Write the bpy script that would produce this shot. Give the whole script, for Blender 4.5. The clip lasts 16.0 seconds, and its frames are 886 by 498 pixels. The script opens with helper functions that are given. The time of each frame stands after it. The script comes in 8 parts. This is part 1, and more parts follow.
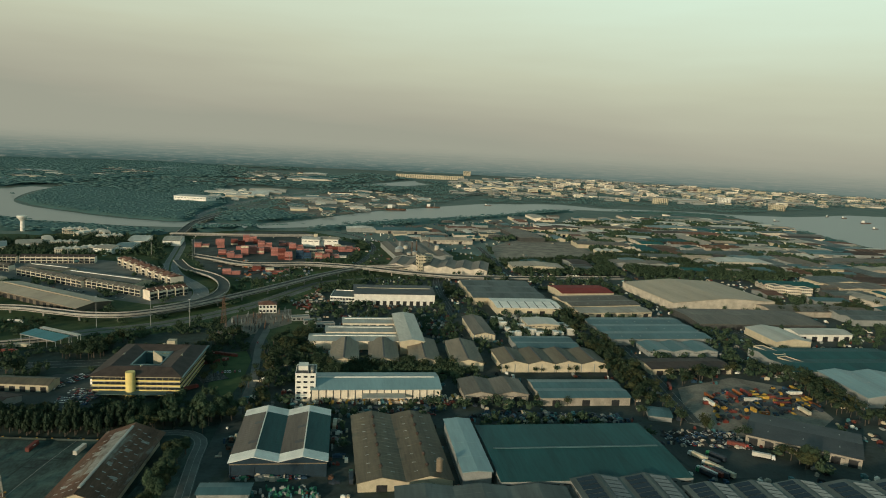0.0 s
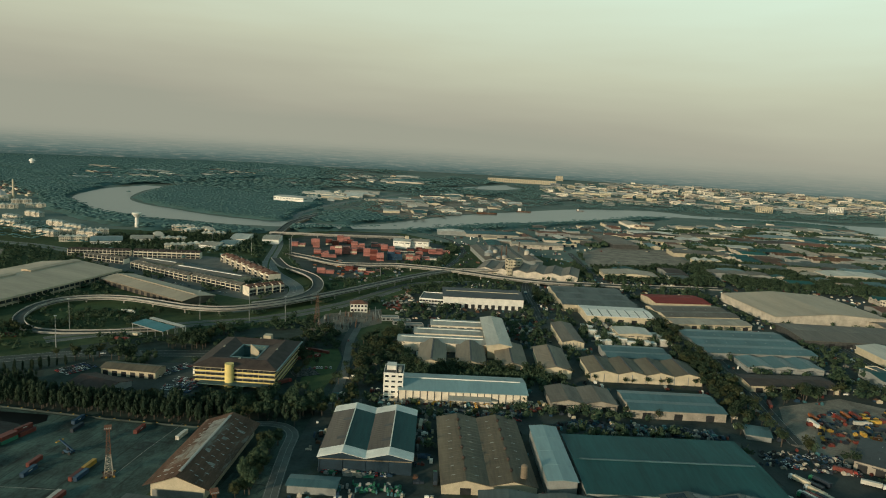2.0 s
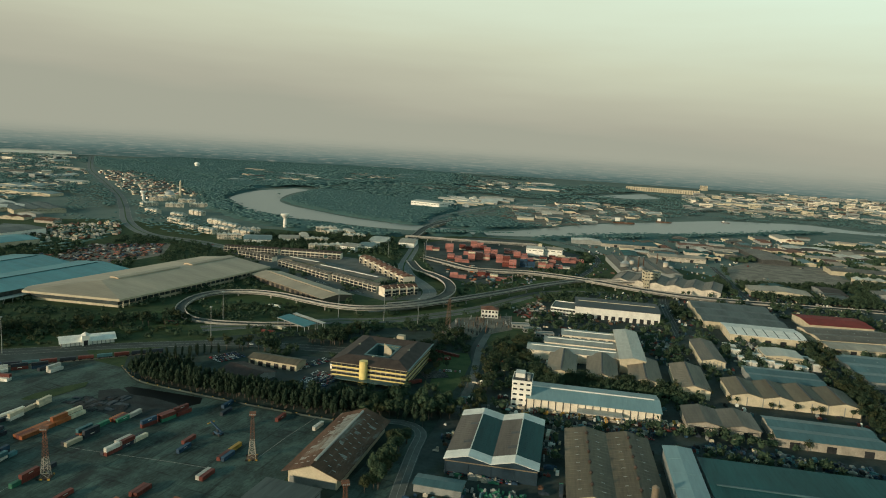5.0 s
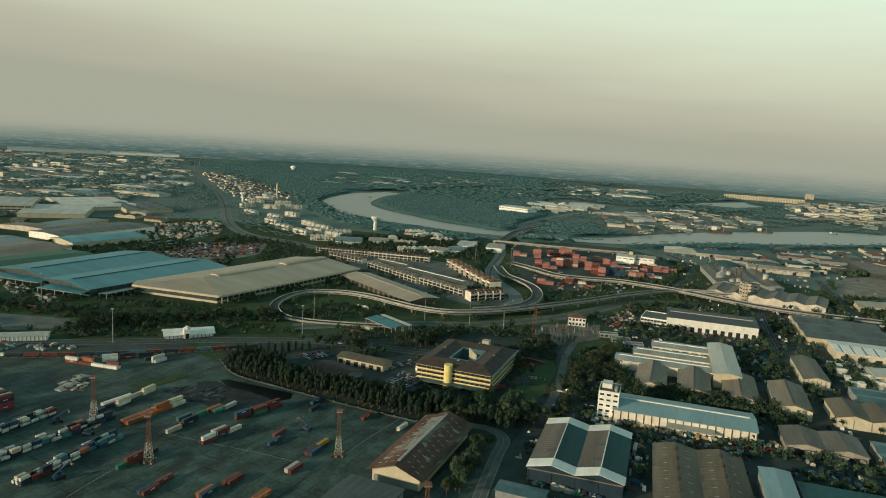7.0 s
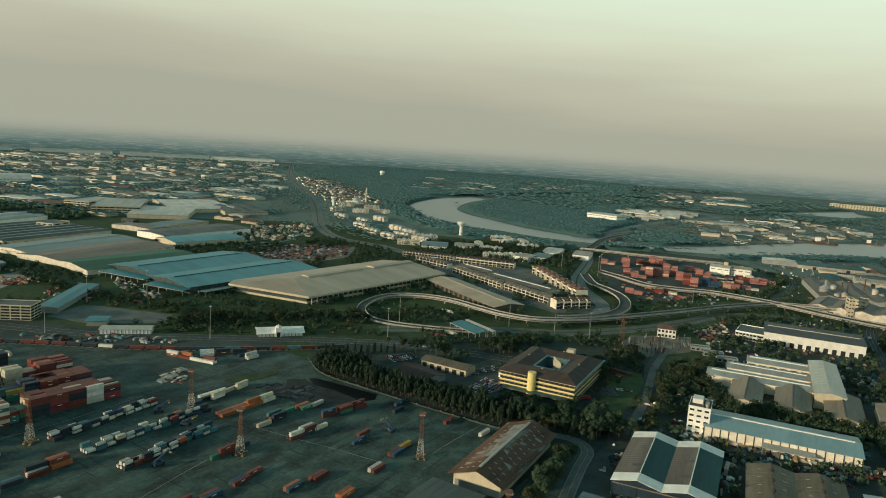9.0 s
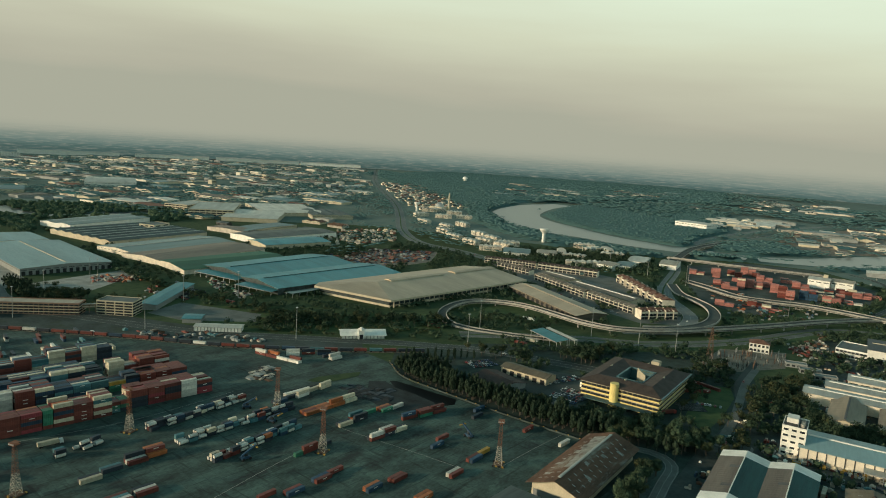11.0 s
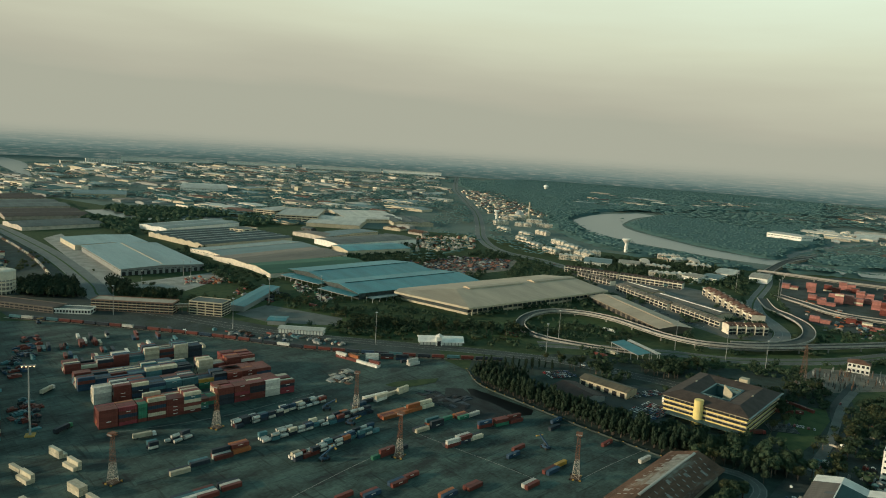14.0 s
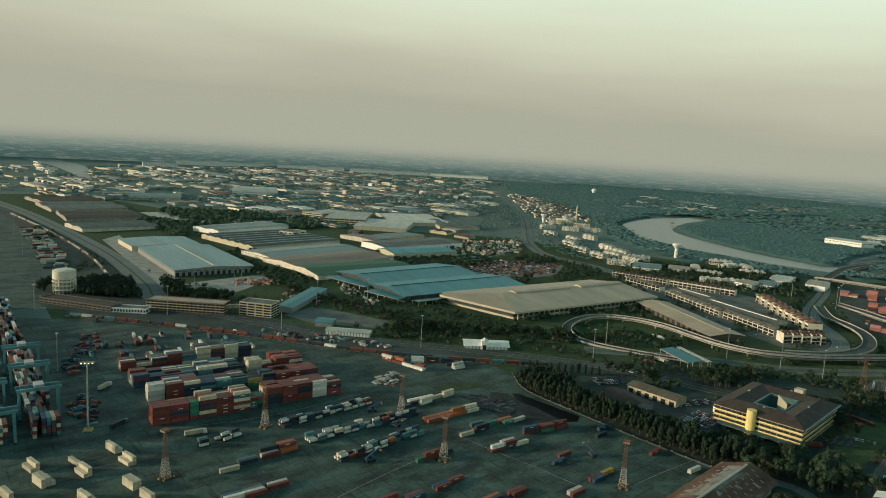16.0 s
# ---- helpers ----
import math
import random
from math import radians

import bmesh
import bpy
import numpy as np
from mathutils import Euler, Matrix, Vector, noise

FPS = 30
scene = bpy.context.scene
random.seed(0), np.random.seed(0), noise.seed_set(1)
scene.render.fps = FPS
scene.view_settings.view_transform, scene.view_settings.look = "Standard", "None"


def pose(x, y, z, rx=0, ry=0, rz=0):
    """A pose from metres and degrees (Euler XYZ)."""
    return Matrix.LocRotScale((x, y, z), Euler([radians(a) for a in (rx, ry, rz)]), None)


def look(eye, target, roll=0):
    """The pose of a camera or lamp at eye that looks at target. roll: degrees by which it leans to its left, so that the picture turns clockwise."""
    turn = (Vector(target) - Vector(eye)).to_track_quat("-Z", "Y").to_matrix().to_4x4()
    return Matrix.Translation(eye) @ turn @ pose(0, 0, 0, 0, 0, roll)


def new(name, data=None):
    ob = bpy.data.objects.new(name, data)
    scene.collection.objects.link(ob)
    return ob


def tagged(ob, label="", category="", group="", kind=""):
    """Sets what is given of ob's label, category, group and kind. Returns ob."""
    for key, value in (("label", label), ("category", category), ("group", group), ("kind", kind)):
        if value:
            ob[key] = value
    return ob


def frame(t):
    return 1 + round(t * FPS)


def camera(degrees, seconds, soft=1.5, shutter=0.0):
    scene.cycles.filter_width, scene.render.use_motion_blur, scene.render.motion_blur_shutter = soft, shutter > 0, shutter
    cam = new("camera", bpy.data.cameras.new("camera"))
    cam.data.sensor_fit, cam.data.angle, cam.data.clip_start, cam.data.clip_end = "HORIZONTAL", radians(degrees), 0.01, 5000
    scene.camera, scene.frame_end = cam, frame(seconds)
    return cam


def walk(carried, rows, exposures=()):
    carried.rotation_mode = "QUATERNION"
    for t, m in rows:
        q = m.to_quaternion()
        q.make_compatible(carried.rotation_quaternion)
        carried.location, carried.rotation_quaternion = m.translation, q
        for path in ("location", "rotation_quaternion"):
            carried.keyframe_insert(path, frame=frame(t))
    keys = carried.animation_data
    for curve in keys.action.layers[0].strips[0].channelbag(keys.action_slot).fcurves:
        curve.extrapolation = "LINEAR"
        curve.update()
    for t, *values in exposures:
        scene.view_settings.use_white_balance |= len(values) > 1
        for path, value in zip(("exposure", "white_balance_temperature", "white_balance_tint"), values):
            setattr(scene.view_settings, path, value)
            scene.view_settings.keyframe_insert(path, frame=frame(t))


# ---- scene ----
cam = camera(64.6, 16.0, soft=1.0)
walk(cam, [
    (0.0, pose(0, 0, 205, 81.371, -2.713, -0.120)),
    (0.5, pose(0, 0, 205, 81.365, -2.797, 1.684)),
    (1.0, pose(0, 0, 205, 81.352, -2.883, 3.627)),
    (1.5, pose(0, 0, 205, 81.335, -2.967, 5.424)),
    (2.0, pose(0, 0, 205, 81.314, -3.047, 7.349)),
    (2.5, pose(0, 0, 205, 81.294, -3.119, 9.143)),
    (3.0, pose(0, 0, 205, 81.277, -3.180, 11.049)),
    (3.5, pose(0, 0, 205, 81.266, -3.227, 12.800)),
    (4.0, pose(0, 0, 205, 81.262, -3.257, 14.706)),
    (6.5, pose(0, 0, 205, 81.221, -3.450, 23.730)),
    (7.0, pose(0, 0, 205, 81.213, -3.504, 25.607)),
    (7.5, pose(0, 0, 205, 81.212, -3.516, 27.319)),
    (8.0, pose(0, 0, 205, 81.217, -3.509, 29.154)),
    (8.5, pose(0, 0, 205, 81.227, -3.508, 30.881)),
    (9.0, pose(0, 0, 205, 81.240, -3.537, 32.687)),
    (11.5, pose(0, 0, 205, 81.354, -3.468, 40.948)),
    (12.0, pose(0, 0, 205, 81.400, -3.478, 42.268)),
    (12.5, pose(0, 0, 205, 81.444, -3.484, 43.180)),
    (13.0, pose(0, 0, 205, 81.486, -3.484, 44.149)),
    (13.5, pose(0, 0, 205, 81.525, -3.477, 45.035)),
    (14.0, pose(0, 0, 205, 81.558, -3.464, 45.988)),
    (14.5, pose(0, 0, 205, 81.587, -3.444, 46.893)),
    (15.0, pose(0, 0, 205, 81.610, -3.415, 47.880)),
    (15.5, pose(0, 0, 205, 81.626, -3.377, 48.795)),
    (16.0, pose(0, 0, 205, 81.634, -3.329, 49.779)),
], exposures=[(0.0, -0.11, 6380, 1.9), (2.0, -0.09, 6380, 1.9), (7.0, 0.075, 6380, 1.9), (16.0, 0.135, 6380, 1.9)])

# ---- light ----
SUN_EL, SUN_AZ = 10.5, 214.0      # elevation, and compass-like angle from +y clockwise: from behind and to the side
world = bpy.data.worlds.new("world")
scene.world = world
world.use_nodes = True
wn, wl = world.node_tree.nodes, world.node_tree.links
wn.clear()
w_out, w_bg = wn.new("ShaderNodeOutputWorld"), wn.new("ShaderNodeBackground")
w_sky = wn.new("ShaderNodeTexSky")
w_sky.sky_type, w_sky.sun_disc = "NISHITA", False
w_sky.sun_elevation, w_sky.sun_rotation = radians(SUN_EL), radians(SUN_AZ)
w_sky.dust_density, w_sky.air_density = 4.0, 1.5
w_tc, w_sep, w_ramp = wn.new("ShaderNodeTexCoord"), wn.new("ShaderNodeSeparateXYZ"), wn.new("ShaderNodeValToRGB")
wl.new(w_tc.outputs["Generated"], w_sep.inputs[0])
# soft uneven haze layers, stretched along the horizon
w_map, w_noise, w_add = wn.new("ShaderNodeMapping"), wn.new("ShaderNodeTexNoise"), wn.new("ShaderNodeMath")
w_map.inputs["Scale"].default_value = (1.0, 1.0, 8.0)
w_noise.inputs["Scale"].default_value, w_noise.inputs["Detail"].default_value = 2.2, 5.0
wl.new(w_tc.outputs["Generated"], w_map.inputs[0])
wl.new(w_map.outputs[0], w_noise.inputs[0])
w_add.operation = "MULTIPLY_ADD"
w_add.inputs[1].default_value, w_add.inputs[2].default_value = 0.08, -0.04
w_sum = wn.new("ShaderNodeMath")
wl.new(w_noise.outputs[0], w_add.inputs[0])
wl.new(w_sep.outputs[2], w_sum.inputs[0])
wl.new(w_add.outputs[0], w_sum.inputs[1])
w_east = wn.new("ShaderNodeMath")      # the sky is a little brighter to one side
w_east.operation = "MULTIPLY_ADD"
w_east.inputs[1].default_value = 0.072
wl.new(w_sep.outputs[0], w_east.inputs[0])
wl.new(w_sum.outputs[0], w_east.inputs[2])
wl.new(w_east.outputs[0], w_ramp.inputs[0])
stops = [(0.0, (0.402, 0.386, 0.312)), (0.02, (0.445, 0.414, 0.332)), (0.06, (0.525, 0.495, 0.388)), (0.11, (0.635, 0.626, 0.480)), (0.165, (0.73, 0.78, 0.62)),
         (0.235, (0.81, 0.95, 0.79)), (0.40, (0.20, 0.37, 0.395)), (1.0, (0.035, 0.10, 0.13))]
while len(w_ramp.color_ramp.elements) < len(stops):
    w_ramp.color_ramp.elements.new(0.5)
for e, (p, c) in zip(w_ramp.color_ramp.elements, stops):
    e.position, e.color = p, (*c, 1)
w_mix, w_dim = wn.new("ShaderNodeMixRGB"), wn.new("ShaderNodeMixRGB")
w_dim.blend_type = "MULTIPLY"
w_dim.inputs[0].default_value, w_dim.inputs[2].default_value = 1.0, (0.09, 0.09, 0.09, 1)
wl.new(w_sky.outputs[0], w_dim.inputs[1])
w_mix.inputs[0].default_value = 0.04
wl.new(w_ramp.outputs[0], w_mix.inputs[1])
wl.new(w_dim.outputs[0], w_mix.inputs[2])
wl.new(w_mix.outputs[0], w_bg.inputs[0])
w_bg.inputs[1].default_value = 1.0
wl.new(w_bg.outputs[0], w_out.inputs[0])

sun = new("sun", bpy.data.lights.new("sun", "SUN"))
sun.data.energy, sun.data.angle, sun.data.color = 3.6, radians(2.0), (1.0, 0.79, 0.56)
sa, se = radians(SUN_AZ), radians(SUN_EL)
sun.matrix_world = look((math.sin(sa) * math.cos(se) * 900, math.cos(sa) * math.cos(se) * 900, math.sin(se) * 900 + 300), (0, 0, 300))


# ---- materials ----
def surf(name, col, rough=0.75, metal=0.0, var=0.22, size=9.0, fine=0.9, streak=None, rnd=0.12, bump=0.25, stain=None, stain_at=0.62, spec=0.35, island=False):
    """Painted, weathered surface: two scales of mottling, optional streaks, stains with their own outline, some spread from thing to thing."""
    m = bpy.data.materials.new(name)
    m.use_nodes = True
    n, l = m.node_tree.nodes, m.node_tree.links
    b = n["Principled BSDF"]
    b.inputs["Roughness"].default_value, b.inputs["Metallic"].default_value = rough, metal
    b.inputs["Specular IOR Level"].default_value = spec
    tc = n.new("ShaderNodeTexCoord")
    mp = n.new("ShaderNodeMapping")
    mp.inputs["Scale"].default_value = streak or (1, 1, 1)
    info = n.new("ShaderNodeObjectInfo")
    off = n.new("ShaderNodeVectorMath")
    off.operation = "MULTIPLY_ADD"
    cmb = n.new("ShaderNodeCombineXYZ")
    for i in (0, 1):
        l.new(info.outputs["Random"], cmb.inputs[i])
    off.inputs[1].default_value = (900, 700, 0)
    l.new(cmb.outputs[0], off.inputs[0])
    l.new(tc.outputs["Object"], off.inputs[2])
    l.new(off.outputs[0], mp.inputs[0])
    big, small = n.new("ShaderNodeTexNoise"), n.new("ShaderNodeTexNoise")
    big.inputs["Scale"].default_value, big.inputs["Detail"].default_value = 1 / size, 6
    small.inputs["Scale"].default_value, small.inputs["Detail"].default_value = 1 / fine, 3
    for t in (big, small):
        l.new(mp.outputs[0], t.inputs[0])
    mixf = n.new("ShaderNodeMath")
    mixf.operation = "MULTIPLY_ADD"
    mixf.inputs[1].default_value = 0.5
    l.new(small.outputs[0], mixf.inputs[0])
    l.new(big.outputs[0], mixf.inputs[2])
    ramp = n.new("ShaderNodeValToRGB")
    lo, hi = [tuple(max(0, c * (1 + s * var)) for c in col) for s in (-1.6, 1.6)]
    ramp.color_ramp.elements[0].position, ramp.color_ramp.elements[0].color = 0.48, (*lo, 1)
    ramp.color_ramp.elements[1].position, ramp.color_ramp.elements[1].color = 1.02, (*hi, 1)
    l.new(mixf.outputs[0], ramp.inputs[0])
    out = ramp.outputs[0]
    if stain:
        st, sr, mx = n.new("ShaderNodeTexNoise"), n.new("ShaderNodeValToRGB"), n.new("ShaderNodeMixRGB")
        st.inputs["Scale"].default_value, st.inputs["Detail"].default_value = 1 / (size * 1.7), 8
        st.inputs["Roughness"].default_value = 0.7
        l.new(mp.outputs[0], st.inputs[0])
        sr.color_ramp.elements[0].position, sr.color_ramp.elements[1].position = stain_at - 0.05, stain_at + 0.05
        l.new(st.outputs[0], sr.inputs[0])
        l.new(sr.outputs[0], mx.inputs[0])
        l.new(out, mx.inputs[1])
        mx.inputs[2].default_value = (*stain, 1)
        out = mx.outputs[0]
    hsv, vv = n.new("ShaderNodeHueSaturation"), n.new("ShaderNodeMapRange")
    vv.inputs["To Min"].default_value, vv.inputs["To Max"].default_value = 1 - rnd, 1 + rnd
    if island:
        geo, both = n.new("ShaderNodeNewGeometry"), n.new("ShaderNodeMath")
        both.operation = "FRACT"
        tot = n.new("ShaderNodeMath")
        l.new(geo.outputs["Random Per Island"], tot.inputs[0])
        l.new(info.outputs["Random"], tot.inputs[1])
        l.new(tot.outputs[0], both.inputs[0])
        l.new(both.outputs[0], vv.inputs[0])
    else:
        l.new(info.outputs["Random"], vv.inputs[0])
    l.new(vv.outputs[0], hsv.inputs["Value"])
    l.new(out, hsv.inputs["Color"])
    l.new(hsv.outputs[0], b.inputs["Base Color"])
    if bump:
        bp = n.new("ShaderNodeBump")
        bp.inputs["Strength"].default_value, bp.inputs["Distance"].default_value = bump, 0.1
        l.new(small.outputs[0], bp.inputs["Height"])
        l.new(bp.outputs[0], b.inputs["Normal"])
    return m


def foliage(name, lo, hi, spread=0.3, rnd=0.25):
    m = surf(name, lo, rough=0.9, var=0.0, rnd=rnd, spec=0.1, bump=0)
    n, l = m.node_tree.nodes, m.node_tree.links
    ramp = next(x for x in n if x.bl_idname == "ShaderNodeValToRGB")
    ramp.color_ramp.elements[0].color, ramp.color_ramp.elements[1].color = (*lo, 1), (*hi, 1)
    ramp.color_ramp.elements[0].position, ramp.color_ramp.elements[1].position = 0.45, 0.85
    geo, add = n.new("ShaderNodeNewGeometry"), n.new("ShaderNodeMath")
    add.operation = "MULTIPLY_ADD"
    add.inputs[1].default_value = spread
    src = ramp.inputs[0].links[0].from_socket
    l.new(geo.outputs["Random Per Island"], add.inputs[0])
    l.new(src, add.inputs[2])
    sub = n.new("ShaderNodeMath")
    sub.operation = "SUBTRACT"
    sub.inputs[1].default_value = spread / 2
    l.new(add.outputs[0], sub.inputs[0])
    l.new(sub.outputs[0], ramp.inputs[0])
    return m


ROOF_STREAK = (1.0, 0.12, 1.0)
M = dict(
    concrete=surf("yard concrete", (0.047, 0.077, 0.066), 0.8, var=0.5, size=15, fine=1.6, streak=(1.0, 0.45, 1.0), stain=(0.022, 0.030, 0.029), stain_at=0.58, rnd=0),
    apron=surf("pale concrete", (0.30, 0.29, 0.26), 0.85, var=0.2, size=14, fine=1.5, rnd=0.05),
    dirt=surf("packed earth", (0.20, 0.175, 0.14), 0.95, var=0.3, size=18, fine=2, stain=(0.10, 0.095, 0.08), rnd=0.1),
    asphalt=surf("asphalt", (0.044, 0.055, 0.051), 0.85, var=0.25, size=20, fine=2, rnd=0.1),
    estate=surf("worn estate paving", (0.040, 0.054, 0.050), 0.9, var=0.35, size=22, fine=3, stain=(0.035, 0.05, 0.032), stain_at=0.58, rnd=0),
    highway=surf("sun-bleached highway asphalt", (0.115, 0.122, 0.110), 0.8, var=0.2, size=14, fine=2, rnd=0.1),
    # asphalt paled to imitate the sky reflected off it at a low angle
    bleached=surf("sheen-paled motorway asphalt", (0.135, 0.148, 0.140), 0.75, var=0.15, size=14, fine=2, rnd=0.1),
    paint=surf("white road paint", (0.3, 0.3, 0.28), 0.7, var=0.2, size=3),
    deck=surf("flyover concrete", (0.34, 0.32, 0.285), 0.8, var=0.2, size=8),
    grass=foliage("mown grass", (0.038, 0.074, 0.032), (0.078, 0.112, 0.048), rnd=0.1),
    turf=foliage("rank grass", (0.022, 0.048, 0.024), (0.062, 0.086, 0.040), rnd=0),
    leaf=foliage("dark leaves", (0.020, 0.040, 0.027), (0.048, 0.071, 0.041)),
    leaf2=foliage("olive leaves", (0.030, 0.042, 0.022), (0.070, 0.078, 0.038)),
    # canopy green paled and blued to stand in for distance haze
    mangrove=foliage("haze-paled mangrove canopy", (0.056, 0.124, 0.120), (0.088, 0.156, 0.150), spread=0.12, rnd=0),
    # darker copy of the leaves, made for the shade on the shelter belt
    needle=foliage("shade-darkened leaves", (0.015, 0.030, 0.021), (0.032, 0.048, 0.030), spread=0.15, rnd=0.12),
    # leaf litter with the shade under the trees put into its colour
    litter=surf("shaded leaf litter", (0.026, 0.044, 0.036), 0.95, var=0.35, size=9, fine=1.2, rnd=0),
    bark=surf("bark", (0.09, 0.075, 0.06), 0.95),
    wet=surf("oily wet concrete", (0.020, 0.026, 0.027), 0.85, var=0.4, size=10, fine=1.4, rnd=0),
    steel=surf("galvanised steel", (0.42, 0.43, 0.42), 0.45, 0.5, var=0.15),
    dark=surf("dark opening", (0.020, 0.022, 0.024), 0.8, var=0.3, size=3),
    black=surf("black rubber", (0.02, 0.02, 0.02), 0.85),
    white=surf("white paint", (0.78, 0.75, 0.68), 0.6, var=0.10, size=6, stain=(0.55, 0.52, 0.46), stain_at=0.68),
    cream=surf("cream render", (0.50, 0.435, 0.315), 0.7, var=0.12, size=6, stain=(0.45, 0.40, 0.32), stain_at=0.68),
    plaster=surf("warm white plaster", (0.70, 0.62, 0.50), 0.7, var=0.12, size=6, stain=(0.46, 0.40, 0.32), stain_at=0.68),
    yellow=surf("yellow render", (0.72, 0.58, 0.22), 0.65, var=0.10, size=6),
    greywall=surf("grey cladding", (0.24, 0.25, 0.24), 0.6, var=0.12, size=6),
    pale=surf("weathered pale render", (0.42, 0.375, 0.31), 0.75, var=0.2, size=8, island=True, rnd=0.3),
    # for solid walls: dark colour in place of the shade inside open bays
    shade=surf("painted shade of open bays", (0.045, 0.06, 0.06), 0.8, var=0.35, size=5),
    louvre=surf("dusty dark louvres", (0.060, 0.062, 0.060), 0.7, var=0.3, size=3),
    navy=surf("navy cladding", (0.012, 0.030, 0.046), 0.8, var=0.2, size=6),
    r_tan=surf("tan metal roof", (0.33, 0.28, 0.215), 0.5, 0.15, var=0.2, size=16, fine=2, streak=ROOF_STREAK),
    r_olive=surf("olive-brown metal roof", (0.138, 0.112, 0.076), 0.65, 0.1, var=0.24, size=12, fine=1.6, streak=ROOF_STREAK),
    r_dun=surf("dun metal roof", (0.22, 0.175, 0.125), 0.6, 0.1, var=0.2, size=12, fine=1.6, streak=ROOF_STREAK),
    r_stone=surf("stone-grey metal roof", (0.33, 0.335, 0.30), 0.55, 0.1, var=0.16, size=12, fine=1.6, streak=ROOF_STREAK),
    r_taupe=surf("taupe metal roof", (0.125, 0.105, 0.088), 0.65, 0.05, var=0.2, size=9, fine=1.2, streak=ROOF_STREAK),
    r_sand=surf("sand metal roof", (0.41, 0.322, 0.226), 0.5, 0.15, var=0.13, size=20, fine=2, streak=ROOF_STREAK),
    r_pale=surf("bleached blue metal roof", (0.215, 0.315, 0.325), 0.45, 0.15, var=0.13, size=20, fine=2, streak=ROOF_STREAK),
    r_maroon=surf("dark maroon roof", (0.040, 0.022, 0.019), 0.7, 0, var=0.25, size=8, fine=1),
    brick=surf("red-brown render", (0.26, 0.155, 0.105), 0.8, var=0.18, size=6),
    ruststeel=surf("rusty steel", (0.12, 0.070, 0.045), 0.7, var=0.2, size=2),
    vessel=surf("dusty white tank paint", (0.56, 0.54, 0.48), 0.5, var=0.14, size=3),
    r_brown=surf("brown metal roof", (0.138, 0.116, 0.090), 0.55, 0.15, var=0.26, size=16, fine=2, streak=ROOF_STREAK),
    r_grey=surf("grey metal roof", (0.094, 0.112, 0.106), 0.65, 0.1, var=0.24, size=14, fine=2, streak=ROOF_STREAK),
    r_dark=surf("dark slate roof", (0.060, 0.064, 0.066), 0.6, 0.0, var=0.2, size=14, fine=2),
    r_teal=surf("teal metal roof", (0.075, 0.14, 0.148), 0.45, 0.2, var=0.18, size=18, fine=2, streak=ROOF_STREAK),
    r_deep=surf("deep green-grey metal roof", (0.014, 0.074, 0.076), 0.7, 0.0, var=0.2, size=18, fine=2, streak=ROOF_STREAK),
    r_blue=surf("pale blue metal roof", (0.052, 0.205, 0.240), 0.5, 0.1, var=0.17, size=18, fine=2, streak=ROOF_STREAK),
    r_green=surf("green metal roof", (0.028, 0.105, 0.066), 0.7, 0.0, var=0.14, size=14, fine=2, streak=ROOF_STREAK),
    r_white=surf("white metal roof", (0.47, 0.45, 0.39), 0.45, 0.1, var=0.16, size=14, fine=2, streak=ROOF_STREAK),
    r_red=surf("red metal roof", (0.22, 0.030, 0.024), 0.8, 0.0, var=0.15, size=10, fine=2),
    r_tile=surf("brown tile roof", (0.055, 0.04, 0.033), 0.75, 0, var=0.25, size=6, fine=0.8),
    r_terra=surf("terracotta tile roof", (0.15, 0.075, 0.052), 0.8, 0, var=0.25, size=6, fine=0.8),
    r_rust=surf("rusted iron roof", (0.105, 0.058, 0.037), 0.85, 0.1, var=0.35, size=9, fine=1.2, streak=(1, 0.25, 1), stain=(0.24, 0.22, 0.185), stain_at=0.60),
    r_zinc=surf("weathered zinc sheet", (0.24, 0.225, 0.195), 0.6, 0.1, var=0.3, size=4, fine=.8, stain=(0.12, 0.075, 0.05), stain_at=0.6),
    solar=surf("solar glass", (0.020, 0.026, 0.036), 0.15, 0.3, var=0.2, size=3, bump=0),
    glass=surf("window glass", (0.030, 0.036, 0.040), 0.10, 0.0, var=0.2, size=2, bump=0, spec=0.6),
    skylight=surf("skylight sheet", (0.33, 0.33, 0.3), 0.4, var=0.1),
    orange=surf("orange mast paint", (0.2, 0.075, 0.035), 0.6, var=0.2, size=2),
    craneblue=surf("blue-green crane paint", (0.085, 0.215, 0.24), 0.5, var=0.15),
    amber=surf("yellow machine paint", (0.4, 0.24, 0.05), 0.6, var=0.15),
)
_cn, _cl = M["concrete"].node_tree.nodes, M["concrete"].node_tree.links
_cb = _cn["Principled BSDF"]
_src = _cb.inputs["Base Color"].links[0].from_socket
_tc, _mp, _bk, _mul = _cn.new("ShaderNodeTexCoord"), _cn.new("ShaderNodeMapping"), _cn.new("ShaderNodeTexBrick"), _cn.new("ShaderNodeMixRGB")
_mp.inputs["Rotation"].default_value = (0, 0, radians(6))
_bk.inputs["Scale"].default_value, _bk.inputs["Brick Width"].default_value, _bk.inputs["Row Height"].default_value = 1.0, 9.0, 7.0
_bk.inputs["Mortar Size"].default_value, _bk.inputs["Bias"].default_value = 0.10, 0.0
_bk.inputs["Color1"].default_value, _bk.inputs["Color2"].default_value, _bk.inputs["Mortar"].default_value = (.84, .85, .86, 1), (1.16, 1.15, 1.13, 1), (.62, .62, .62, 1)
_mul.blend_type, _mul.inputs[0].default_value = "MULTIPLY", 1.0
_cl.new(_tc.outputs["Object"], _mp.inputs[0])
_cl.new(_mp.outputs[0], _bk.inputs[0])
_cl.new(_src, _mul.inputs[1])
_cl.new(_bk.outputs[0], _mul.inputs[2])
_last = _mul.outputs[0]
